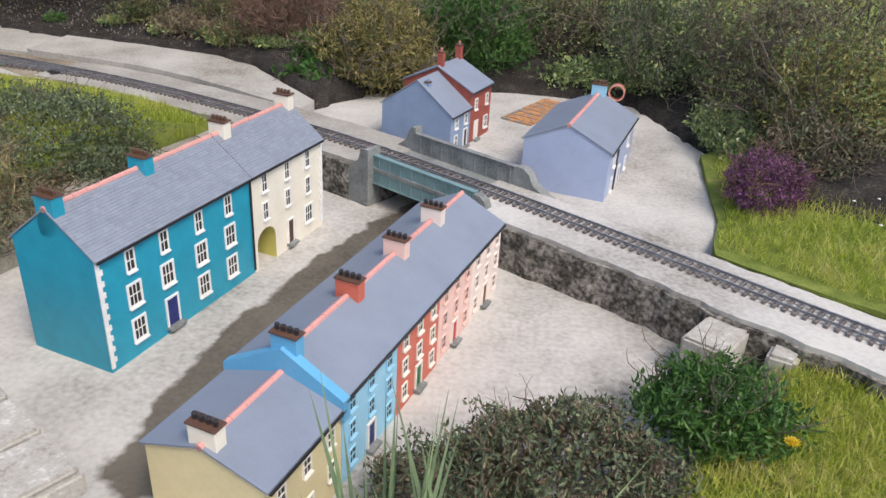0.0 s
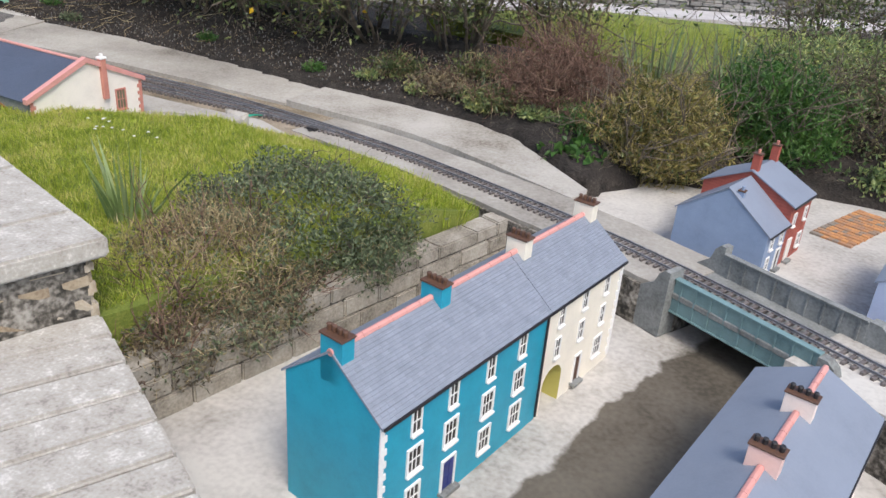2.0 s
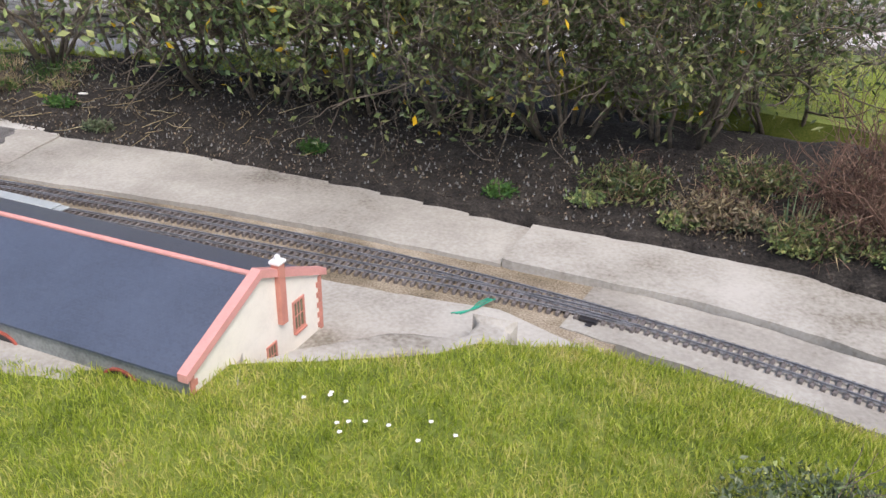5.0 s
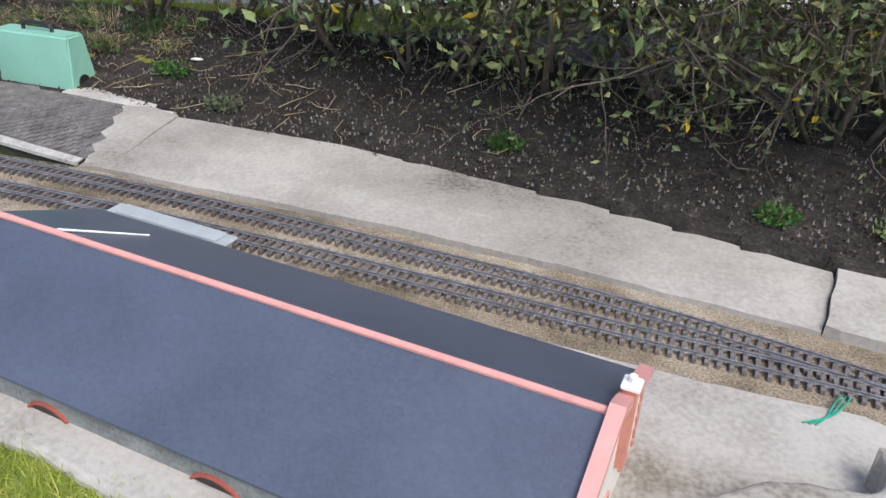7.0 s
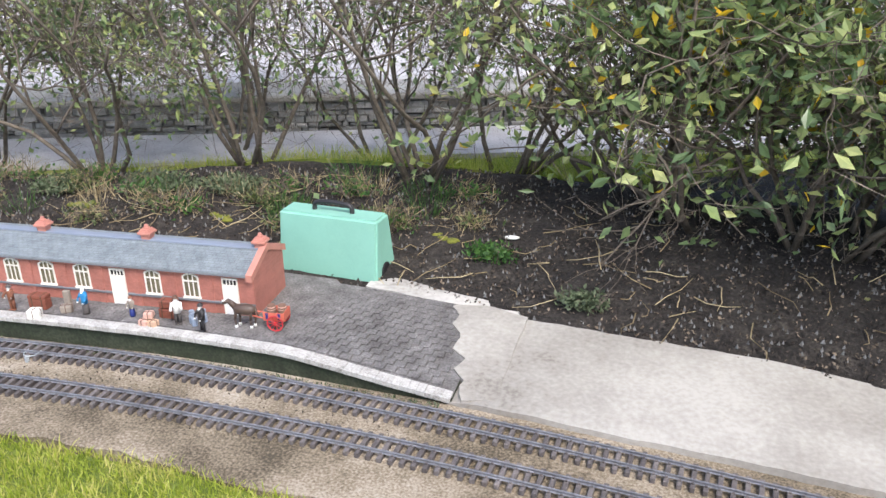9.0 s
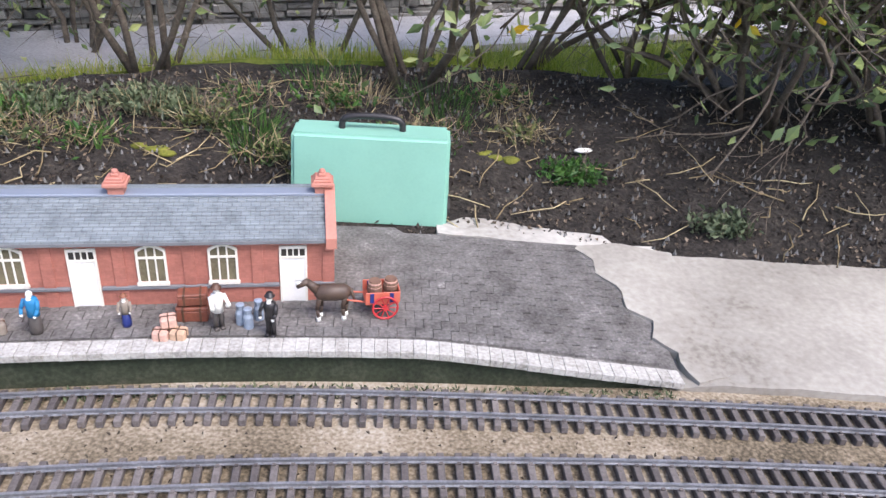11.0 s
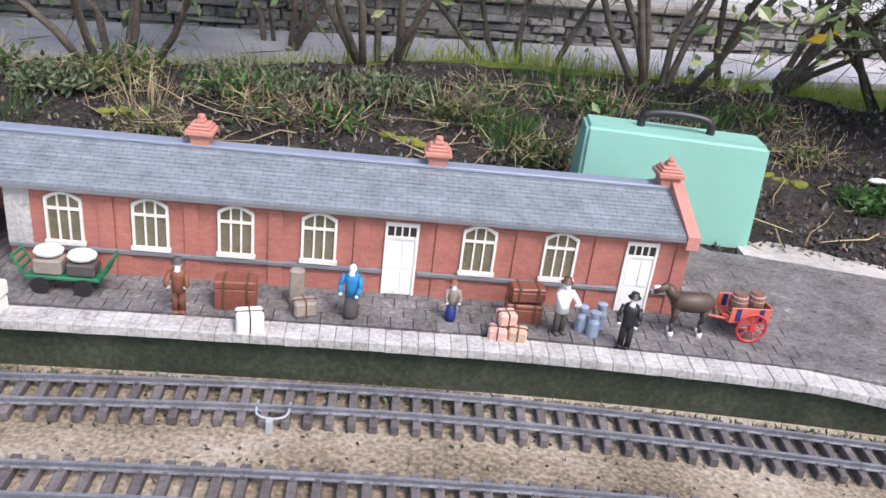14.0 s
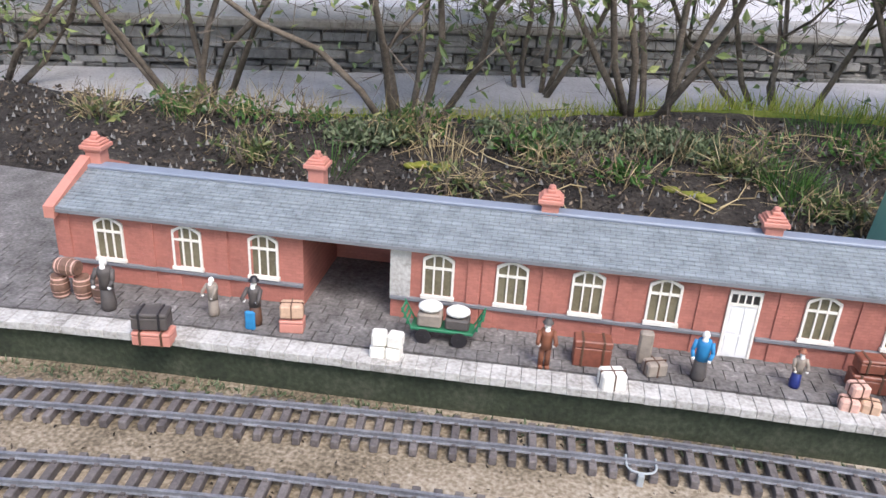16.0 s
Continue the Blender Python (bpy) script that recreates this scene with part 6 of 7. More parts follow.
def shrub(name, c, r, label, parts, stems=10, stem_mat="twig", category="shrub", floor=0.1):
    """A shrub: stems from the foot of the mound and leaves of one or more kinds."""
    sh = thing(name, Matrix(), label, category, "garden shrubs")
    paths = []
    for _ in range(stems):
        a = RNG.random() * 2 * np.pi
        q = np.array([c[0] + r[0] * 0.25 * math.cos(a), c[1] + r[1] * 0.25 * math.sin(a), floor])
        d = np.array([math.cos(a) * 0.7, math.sin(a) * 0.7, 0.8 + RNG.random()])
        branch(q, d, (c[2] + r[2] - floor) * 0.8, 0.004 + r[2] * 0.008, 2, paths, 0.4, 3)
    tubes("stem_mass", paths, M[stem_mat], sh, seg=4)
    for nm, mat, n, ln, wd, up, shell in parts:
        p = blob_points(c, r, n, shell)
        p = p[p[:, 2] > floor]
        leaves(nm, p, ln, wd, M[mat], sh, up)
    return sh


def tuft(name, at, n, length, spread, label, mat="iris", width=0.009, lean=0.35):
    tf = thing(name, Matrix(), label, "plant", "leaf clumps")
    a = RNG.random(n) * 2 * np.pi
    r = spread * np.sqrt(RNG.random(n))
    base = np.c_[at[0] + r * np.cos(a) * 0.5, at[1] + r * np.sin(a) * 0.5, np.full(n, at[2])]
    L = length * (0.5 + 0.6 * RNG.random(n))
    k = lean * RNG.random(n)
    tip = base + np.c_[np.cos(a) * L * k, np.sin(a) * L * k, L * np.sqrt(1 - 0.6 * k ** 2)]
    blades("blade_clump", base, tip, width * (0.6 + 0.6 * RNG.random(n)), M[mat], tf, bend=0.12)
    return tf


# mounds on the bank beside the square
shrub("shrub", (-1.50, 3.84, 0.26), (0.38, 0.36, 0.16), "grey-green thyme mound on the bank", (("leaf_mass", "thyme", 12500, 0.017, 0.008, 0.6, 0.7), ("leaf_mass", "leaf", 1500, 0.015, 0.008, 0.6, 0.7)), 14, floor=0.12)
shrub("shrub", (-1.58, 3.47, 0.22), (0.28, 0.30, 0.16), "dry straw-coloured heather mound on the bank", (("leaf_mass", "straw", 7000, 0.045, 0.0022, 0.9, 0.55), ("leaf_mass", "heath", 3500, 0.014, 0.006, 0.4, 0.6), ("leaf_mass", "thyme", 1800, 0.015, 0.007, 0.5, 0.8)), 18, "redtwig", floor=0.08)
shrub("shrub", (-1.28, 3.98, 0.19), (0.15, 0.26, 0.09), "low green thyme spilling to the wall", (("leaf_mass", "thyme", 3500, 0.016, 0.007, 0.6, 0.6), ("leaf_mass", "straw", 900, 0.035, 0.002, 0.9, 0.5)), 6, floor=0.10)
shrub("shrub", (-1.54, 3.42, 0.13), (0.10, 0.22, 0.09), "brown matted heather against the low wall", (("leaf_mass", "heath", 4200, 0.014, 0.006, 0.2, 0.4), ("leaf_mass", "straw", 900, 0.035, 0.002, 0.5, 0.5)), 10, "redtwig", floor=0.02)
shrub("shrub", (-1.36, 3.50, 0.16), (0.13, 0.34, 0.10), "brown and green heather matted along the low wall", (("leaf_mass", "heath", 5200, 0.015, 0.006, 0.3, 0.45), ("leaf_mass", "straw", 2600, 0.04, 0.002, 0.6, 0.5), ("leaf_mass", "thyme", 3000, 0.016, 0.007, 0.5, 0.6)), 14, "redtwig", floor=0.08)
shrub("shrub", (-1.50, 3.16, 0.14), (0.14, 0.17, 0.12), "dark tangled heather at the foot of the stone wall", (("leaf_mass", "heath", 5200, 0.015, 0.006, 0.3, 0.4), ("leaf_mass", "straw", 900, 0.04, 0.002, 0.6, 0.5), ("leaf_mass", "thyme", 700, 0.016, 0.008, 0.6, 0.7)), 14, "redtwig", floor=0.02)
shrub("shrub", (-1.20, 3.86, 0.18), (0.13, 0.26, 0.09), "grey-green thyme trailing over the low wall", (("leaf_mass", "thyme", 5000, 0.016, 0.007, 0.6, 0.5), ("leaf_mass", "straw", 800, 0.035, 0.002, 0.9, 0.5)), 8, floor=0.10)
tuft("iris_clump", (-1.93, 3.53, 0.22), 46, 0.30, 0.10, "clump of long pale green strap leaves on the bank", "blade", 0.015, 0.75)
tuft("grass_clump", (-1.60, 3.52, 0.24), 260, 0.17, 0.24, "dry grass stalks in a heather mound", "straw", 0.003, 0.6)
tuft("grass_clump", (-1.10, 4.22, 0.18), 120, 0.09, 0.20, "long green grass at the end of the bank", "grass", 0.004, 0.7)
tuft("grass_clump", (-1.30, 4.33, 0.20), 120, 0.08, 0.22, "long green grass at the edge of the bank", "grass", 0.004, 0.7)
shrub("shrub", (-1.66, 3.23, 0.12), (0.14, 0.13, 0.12), "dark brown tangled heather beside the stone wall", (("leaf_mass", "heath", 3000, 0.015, 0.006, 0.3, 0.5), ("leaf_mass", "thyme", 500, 0.016, 0.008, 0.6, 0.8)), 12, "redtwig", floor=0.0)
# foreground bed by the terrace
shrub("shrub", (0.42, 2.50, 0.12), (0.26, 0.22, 0.13), "brown-green heather beside the terrace", (("leaf_mass", "heath", 6000, 0.018, 0.007, 0.5, 0.65), ("leaf_mass", "thyme", 8000, 0.018, 0.0075, 0.7, 0.75)), 10, "redtwig", floor=0.02)
shrub("shrub", (0.18, 2.42, 0.08), (0.18, 0.18, 0.11), "low brown heather beside the terrace", (("leaf_mass", "heath", 3500, 0.016, 0.007, 0.5, 0.65), ("leaf_mass", "thyme", 4000, 0.017, 0.006, 0.7, 0.75)), 12, "redtwig", floor=0.0)
shrub("shrub", (0.80, 2.76, 0.15), (0.20, 0.16, 0.10), "bright green feathery herb beside the wall", (("leaf_mass", "fern", 5200, 0.024, 0.008, 0.7, 0.6),), 14, "twig", floor=0.04)
tuft("iris_clump", (0.10, 2.14, 0.02), 40, 0.52, 0.14, "clump of grey-green sword leaves", "iris", 0.014, 0.42)
tuft("iris_clump", (0.24, 2.14, 0.02), 34, 0.48, 0.16, "clump of grey-green sword leaves", "iris", 0.013, 0.45)
tuft("grass_clump", (0.55, 2.35, 0.05), 90, 0.12, 0.2, "long rough grass in the bed", "grass", 0.004, 0.7)
# beds behind the yard
shrub("shrub", (-0.46, 5.30, 0.32), (0.31, 0.24, 0.27), "golden green bushy shrub behind the railway", (("leaf_mass", "goldbush", 9500, 0.036, 0.007, 0.7, 0.5), ("twig_mass", "straw", 3200, 0.07, 0.0024, 0.8, 0.5), ("leaf_mass", "darkleaf", 2500, 0.026, 0.010, 0.3, 0.4)), 22, floor=0.09)
shrub("shrub", (0.02, 5.72, 0.36), (0.36, 0.26, 0.28), "fresh green feathery shrub behind the yard", (("leaf_mass", "fern", 9000, 0.045, 0.010, 0.5, 0.55),), 18, floor=0.12)
shrub("shrub", (-1.00, 5.62, 0.38), (0.35, 0.26, 0.27), "dense reddish bare-twigged shrub", (("twig_mass", "redtwig", 15000, 0.055, 0.0026, 0.5, 0.35), ("leaf_mass", "heath", 2500, 0.016, 0.006, 0.4, 0.4),), 26, "redtwig", floor=0.15)
shrub("shrub", (-0.80, 5.15, 0.18), (0.16, 0.13, 0.09), "broad-leaved green plants at the edge", (("leaf_mass", "fern", 420, 0.05, 0.032, 0.3, 0.5),), 6, floor=0.09)
tuft("iris_clump", (-1.36, 5.56, 0.20), 20, 0.26, 0.07, "clump of narrow green leaves by the slab", "iris", 0.010, 0.5)
tuft("iris_clump", (-0.55, 6.15, 0.28), 60, 0.42, 0.30, "clump of tall blue-green sword leaves", "iris", 0.014, 0.35)
tuft("iris_clump", (-0.15, 6.2, 0.28), 50, 0.42, 0.30, "clump of tall blue-green sword leaves", "iris", 0.014, 0.35)
for k, (x, y, z, rx, ry, rz) in enumerate(((0.55, 5.95, 0.38, 0.34, 0.28, 0.28), (1.05, 5.55, 0.40, 0.34, 0.34, 0.34), (1.50, 5.10, 0.42, 0.36, 0.36, 0.40), (1.62, 4.60, 0.40, 0.30, 0.30, 0.34), (1.05, 6.2, 0.45, 0.5, 0.4, 0.4), (2.0, 5.6, 0.5, 0.6, 0.5, 0.5), (0.30, 6.3, 0.4, 0.5, 0.3, 0.35), (2.3, 4.7, 0.4, 0.45, 0.4, 0.4))):
    main = ("heath", "thyme", "heath", "goldbush", "leaf", "heath", "leaf", "heath")[k]
    shrub("shrub", (x, y, z), (rx, ry, rz), ("brown-green heather bush behind the yard" if main != "leaf" else "dark green leafy bush behind the yard"), (("leaf_mass", main, 6500, 0.024, 0.008, 0.5, 0.6), ("leaf_mass", "leaf", 3500, 0.024, 0.011, 0.4, 0.6)), 14, floor=0.12)
shrub("shrub", (1.24, 4.06, 0.22), (0.15, 0.19, 0.12), "purple flowering heather at the yard edge", (("leaf_mass", "purple", 7000, 0.014, 0.006, 0.7, 0.6), ("leaf_mass", "heath", 1500, 0.012, 0.005, 0.7, 0.6)), 12, "redtwig", floor=0.1)
shrub("shrub", (0.75, 5.55, 0.20), (0.35, 0.16, 0.10), "low trailing green weeds", (("leaf_mass", "leaf", 2600, 0.026, 0.016, 0.6, 0.4),), 6, floor=0.08)
shrub("shrub", (1.25, 4.75, 0.20), (0.14, 0.4, 0.10), "low trailing green weeds", (("leaf_mass", "leaf", 2200, 0.024, 0.014, 0.6, 0.4), ("leaf_mass", "thyme", 1200, 0.02, 0.01, 0.6, 0.5)), 6, floor=0.08)


shrub("shrub", (1.52, 4.32, 0.26), (0.26, 0.22, 0.18), "brown-green heather above the grass bank", (("leaf_mass", "heath", 4500, 0.022, 0.008, 0.5, 0.6), ("leaf_mass", "thyme", 2500, 0.02, 0.008, 0.5, 0.6)), 10, floor=0.12)


def dandelion(x, y, z, size=0.022):
    fl = thing("dandelion", pose(x, y, z), "yellow dandelion flower on a thin stalk", "flower", "dandelions")
    bm = bmesh.new()
    for ring, (n, r, up) in enumerate(((14, 1.0, 0.15), (10, 0.65, 0.35), (6, 0.35, 0.55))):
        for k in range(n):
            a = 2 * math.pi * (k + 0.5 * ring) / n
            c, s = math.cos(a), math.sin(a)
            v = [bm.verts.new(p) for p in ((0, 0, 0), (c * r * size * 0.6 - s * size * 0.12, s * r * size * 0.6 + c * size * 0.12, up * size * 0.5), (c * r * size, s * r * size, up * size), (c * r * size * 0.6 + s * size * 0.12, s * r * size * 0.6 - c * size * 0.12, up * size * 0.5))]
            bm.faces.new(v)
    part("petals", bm, M["yellow"], fl)
    bm = bmesh.new(); cyl(bm, 0.0016, 0.0014, (0, 0, -z + max(0.03, z - 0.10)), (0, 0, 0.002), 6); part("stalk", bm, M["fern"], fl)


for p in ((0.885, 2.675, 0.165), (0.935, 2.640, 0.165), (0.93, 5.75, 0.60)):
    dandelion(*p)
V, Fc = [], []
for p in np.r_[scatter([(-2.2, 4.2), (-2.7, 4.2), (-2.5, 4.0), (-2.0, 4.3)], 12), scatter([(1.4, 3.75), (1.75, 3.8), (1.7, 3.55), (1.4, 3.5)], 12)]:
    z = (lawn_height(*p) if p[0] < 0 else 0.30) + 0.022
    b = len(V)
    for k in range(8):
        a = 2 * math.pi * k / 8
        V.append((p[0] + 0.006 * math.cos(a), p[1] + 0.006 * math.sin(a), z + 0.002 * (k % 2)))
    V.append((p[0], p[1], z + 0.004))
    Fc += [(b + k, b + (k + 1) % 8, b + 8) for k in range(8)]
tagged(link_mesh("daisies", V, Fc, M["white"], None, "small white daisies scattered in the grass"), category="flowers", kind="stuff")

# undergrowth between the hedge and the slab
for x, y, rx, mt in ((-1.30, 5.50, 0.20, "darkleaf"), (-1.62, 5.62, 0.20, "heath"), (-0.78, 5.30, 0.16, "fern"), (-1.95, 5.78, 0.20, "darkleaf"), (-0.70, 5.75, 0.24, "heath"), (-1.45, 5.85, 0.26, "darkleaf"), (-0.15, 5.62, 0.18, "darkleaf"), (-0.35, 6.0, 0.3, "heath")):
    zz = float(soil_height(x, y))
    shrub("weed", (x, y, zz + 0.04), (rx, rx * 0.7, 0.09), "tangled low undergrowth on dark soil", (("leaf_mass", mt, 1100, 0.026, 0.012, 0.5, 0.2), ("twig_mass", "straw", 260, 0.07, 0.002, 0.3, 0.2), ("twig_mass", "redtwig", 300, 0.07, 0.002, 0.3, 0.2)), 5, "redtwig", category="weeds", floor=zz - 0.01)


# hedge of broad-leaved shrubs above the slab
def hedge_shrub(x, y, top, wide, n, label, yellow=30, low=0.55, lean=(0.0, -0.35)):
    hg = thing("hedge_shrub", Matrix(), label, "shrub", "hedge shrubs")
    z0 = float(soil_height(x, y)) - 0.03
    paths = []
    for _ in range(9):
        a = RNG.random() * 2 * np.pi
        q = np.array([x + 0.12 * math.cos(a), y + 0.10 * math.sin(a), z0])
        branch(q, (0.55 * math.cos(a) + lean[0], 0.45 * math.sin(a) + lean[1] * 0.5, 1.2), (top - z0) * 0.72, 0.012, 3, paths, 0.42, 3)
    for _ in range(14):
        a = math.pi * (1.1 + 0.8 * RNG.random())
        q = np.array([x + 0.2 * RNG.normal(), y, z0 + 0.25 + 0.4 * RNG.random()])
        branch(q, (math.cos(a), math.sin(a), 0.15), 0.55, 0.006, 2, paths, 0.5, 3)
    paths = [p for p in paths if x > -3.9 or min(v[1] for v in p[0]) > 6.15]
    tubes("stem_mass", paths, M["twig"], hg, seg=4)
    # leaves sit in sprays round the outer twigs
    ends = [np.asarray(p[k]) for p, r0, r1 in paths if r0 < 0.007 for k in (2, 3, 4, 5, 6)]
    ends = np.array([e for e in ends if e[2] > low - 0.15])
    pick = ends[RNG.integers(0, len(ends), n)]
    c = pick + RNG.normal(size=(n, 3)) * np.array([0.055, 0.055, 0.045])
    extra = blob_points((x + lean[0] * 0.5, y + lean[1] * 0.4, (top + low) / 2 + 0.1), (wide, 0.34, (top - low) / 2), int(n * 0.75), 0.45, 0.4)
    gate = np.array([noise.noise((p[0] * 4.5, p[1] * 4.5, p[2] * 4.5)) for p in extra]) > -0.08
    c = np.r_[c, extra[gate]]
    tw = ends[RNG.integers(0, len(ends), 1400)] + RNG.normal(size=(1400, 3)) * 0.05
    leaves("twig_mass", tw, 0.13, 0.0026, M["twig"], hg, 0.2, fold=0.1, kind="stuff")
    small = x > -2.9
    if small:
        c = c[RNG.random(len(c)) < 0.85]
    leaves("leaf_mass", c, 0.034 if small else 0.046, 0.016 if small else 0.023, M["darkleaf" if small else "leaf"], hg, -0.1, fold=0.15)
    if yellow:
        leaves("yellow_leaf_mass", c[RNG.integers(0, len(c), yellow)], 0.045, 0.024, M["yellow"], hg, -0.6, "scattered yellow autumn leaves", fold=0.15, kind="stuff")
    return hg


for k, (x, y, top, wide) in enumerate(((-1.75, 6.25, 1.25, 0.42), (-2.25, 6.25, 1.45, 0.45), (-2.75, 6.35, 1.5, 0.45), (-3.25, 6.45, 1.5, 0.45), (-3.75, 6.5, 1.55, 0.45), (-4.15, 6.62, 1.6, 0.40), (-4.45, 6.9, 1.6, 0.34))):
    hedge_shrub(x, y, top, wide, (4400, 4300, 3800, 3200, 2700, 2200, 1800)[k], "broad-leaved dark green shrub with yellowing leaves", (20, 40, 70, 100, 130, 140, 120)[k], 0.50 + 0.02 * k)
for x, y, top in ((-2.0, 7.0, 1.5), (-2.8, 7.1, 1.6), (-3.6, 7.2, 1.6), (-1.2, 7.0, 1.2), (0.5, 7.2, 1.2), (1.3, 6.9, 1.3)):
    hedge_shrub(x, y, top, 0.55, 3200, "dark green shrub at the back of the bed", 0, 0.35)

# bare small trees behind the station
def small_tree(x, y, h, stems, n, label, spread=0.5):
    tr = thing("small_tree", Matrix(), label, "tree", "trees behind the station")
    z0 = float(soil_height(x, y)) - 0.03
    paths = []
    for _ in range(stems):
        a = RNG.random() * 2 * np.pi
        branch(np.array([x + 0.06 * math.cos(a), y + 0.05 * math.sin(a), z0]), (spread * math.cos(a) * 1.2, spread * math.sin(a), 1.0), h * 0.78, 0.0115, 3, paths, 0.42, 4)
    paths = [p for p in paths if p[1] > 0.011 or (min(v[2] for v in p[0]) > z0 + 0.22 and min(v[1] for v in p[0]) > y - 0.40)]
    tubes("trunk", [p for p in paths if p[1] > 0.0075], M["twig"], tr, seg=7)
    tubes("stem_mass", [p for p in paths if p[1] <= 0.0075], M["twig"], tr, seg=4)
    ends = np.array([np.asarray(p[k]) for p, r0, r1 in paths if r0 < 0.005 for k in (3, 4, 5, 6)])
    n = n * 4
    c = ends[RNG.integers(0, len(ends), n)] + RNG.normal(size=(n, 3)) * 0.03
    c = c[(c[:, 1] > 6.4) & (c[:, 2] > 0.55)]
    low = np.array([np.asarray(q) for p, r0, r1 in paths for q in p[1:]])
    low = low[low[:, 2] < z0 + 0.75]
    tw = np.r_[ends[RNG.integers(0, len(ends), 700)], low[RNG.integers(0, len(low), 1700)]]
    tw = tw + RNG.normal(size=tw.shape) * np.array([0.08, 0.05, 0.07])
    tw = tw[(tw[:, 1] > 6.3) & (tw[:, 2] > z0 + 0.05)]
    lf = low[RNG.integers(0, len(low), n // 3)] + RNG.normal(size=(n // 3, 3)) * np.array([0.10, 0.06, 0.08])
    c = np.r_[c, lf[(lf[:, 1] > 6.35) & (lf[:, 2] > z0 + 0.08)]]
    leaves("twig_mass", tw, 0.15, 0.0028, M["twig"], tr, 0.3, fold=0.1, kind="stuff")
    leaves("crown", c, 0.036, 0.017, M["leaf"], tr, 0.4, "sparse small fresh green leaves")
    return tr


for x, y, h, st, n in ((-6.06, 6.78, 1.5, 7, 500), (-5.28, 6.76, 1.5, 8, 550), (-6.75, 6.62, 1.3, 6, 700), (-7.5, 6.7, 1.3, 6, 900), (-4.95, 7.0, 1.5, 6, 500), (-5.6, 7.2, 1.6, 5, 300), (-8.2, 6.6, 1.3, 6, 900), (-6.5, 7.3, 1.4, 5, 500)):
    small_tree(x, y, h, st, n, "bare multi-stemmed small tree with few leaves")
# weeds on the soil bank
for x, y, r, mat in ((-5.72, 6.42, 0.16, "grass"), (-6.35, 6.48, 0.2, "thyme"), (-6.0, 6.50, 0.18, "thyme"), (-5.2, 6.62, 0.22, "grass"), (-5.55, 6.75, 0.25, "grass"), (-6.8, 6.40, 0.15, "thyme"), (-4.5, 6.05, 0.10, "thyme"), (-4.85, 6.25, 0.10, "fern"), (-3.35, 5.98, 0.07, "fern"), (-2.45, 5.72, 0.08, "fern"), (-1.75, 5.60, 0.10, "leaf"), (-2.1, 5.70, 0.08, "leaf"), (-1.05, 5.42, 0.13, "leaf"), (-1.35, 5.50, 0.12, "leaf"), (-1.55, 5.62, 0.12, "thyme"), (-0.9, 5.5, 0.12, "leaf")):
    z = float(soil_height(x, y))
    if mat == "grass":
        tuft("grass_clump", (x, y, z - 0.01), 200, 0.085, r, "tuft of wild grass on the soil bank", "fern", 0.0028, 0.95)
    else:
        shrub("weed", (x, y, z + 0.02), (r, r * 0.6, 0.035), "low green weeds on the soil bank", (("leaf_mass", mat, 420 if r < 0.12 else 1100, 0.02, 0.011, 0.5, 0.3),), 3, category="weeds", floor=z - 0.02)
for x, y in ((-5.35, 6.30), (-5.05, 6.33), (-5.95, 6.30), (-6.6, 6.3)):
    z = float(soil_height(x, y))
    bm = bmesh.new()
    for _ in range(7):
        ball(bm, (x + random.uniform(-0.05, 0.05), y + random.uniform(-0.03, 0.03), z + 0.004), (random.uniform(0.015, 0.03), random.uniform(0.012, 0.02), random.uniform(0.006, 0.012)), 0, 8)
    tagged(part("moss", bm, M["moss"], None, "patch of bright yellow-green moss on soil", True), category="moss", kind="stuff")
for k in range(30):
    x = -7.7 + 0.095 * k + 0.05 * RNG.normal()
    y = 6.20 + 0.36 * RNG.random() + 0.08 * max(0, x + 6.2)
    z = float(soil_height(x, y))
    if k % 3 == 0:
        tuft("grass_clump", (x, y, z - 0.01), 70, 0.11, 0.12, "tuft of dry and green grass on the bank", ("straw", "fern")[k % 2], 0.0026, 0.95)
    else:
        shrub("weed", (x, y, z + 0.03), (0.14, 0.09, 0.05), "low green weeds on the soil bank", (("leaf_mass", ("thyme", "darkleaf", "fern")[k % 3], 60 + 40 * (k % 4), 0.026, 0.011, 0.5, 0.1), ("twig_mass", "straw", 130, 0.07, 0.002, 0.3, 0.2)), 3, category="weeds", floor=z - 0.01)
# litter, twigs and stones on the soil
pts = np.r_[scatter([(-8.2, 6.10), (-7, 6.05), (-4.85, 6.0), (-3.0, 5.75), (-1.5, 5.45), (-1.3, 6.0), (-3, 6.4), (-5, 6.9), (-7, 6.5), (-8.2, 6.5)], 18000), scatter([(-0.9, 5.3), (0.3, 5.55), (1.2, 5.3), (1.3, 6.0), (-0.9, 6.0)], 500)]
z = soil_height(pts[:, 0], pts[:, 1])
ob = leaves("leaf_litter", np.c_[pts, z + 0.006], 0.013, 0.008, M["deadleaf"], None, 0.0, "dead leaves and bits of litter on soil", kind="stuff")
tagged(ob, category="leaf litter")
V, Fc = [], []
for p, q in zip(pts[::9], z[::9]):
    s = random.uniform(0.003, 0.007)
    b = len(V)
    V += [(p[0] + s * random.uniform(-1.4, -0.6), p[1], q), (p[0], p[1] - s, q + s * 0.3), (p[0] + s, p[1], q), (p[0], p[1] + s, q + s * 0.2), (p[0], p[1], q + s * 0.9 + 0.010)]
    Fc += [(b, b + 1, b + 4), (b + 1, b + 2, b + 4), (b + 2, b + 3, b + 4), (b + 3, b, b + 4)]
tagged(link_mesh("pebbles", V, Fc, M["darkstone"], None, "small stones strewn over the soil"), category="pebbles", kind="stuff")
sticks = []
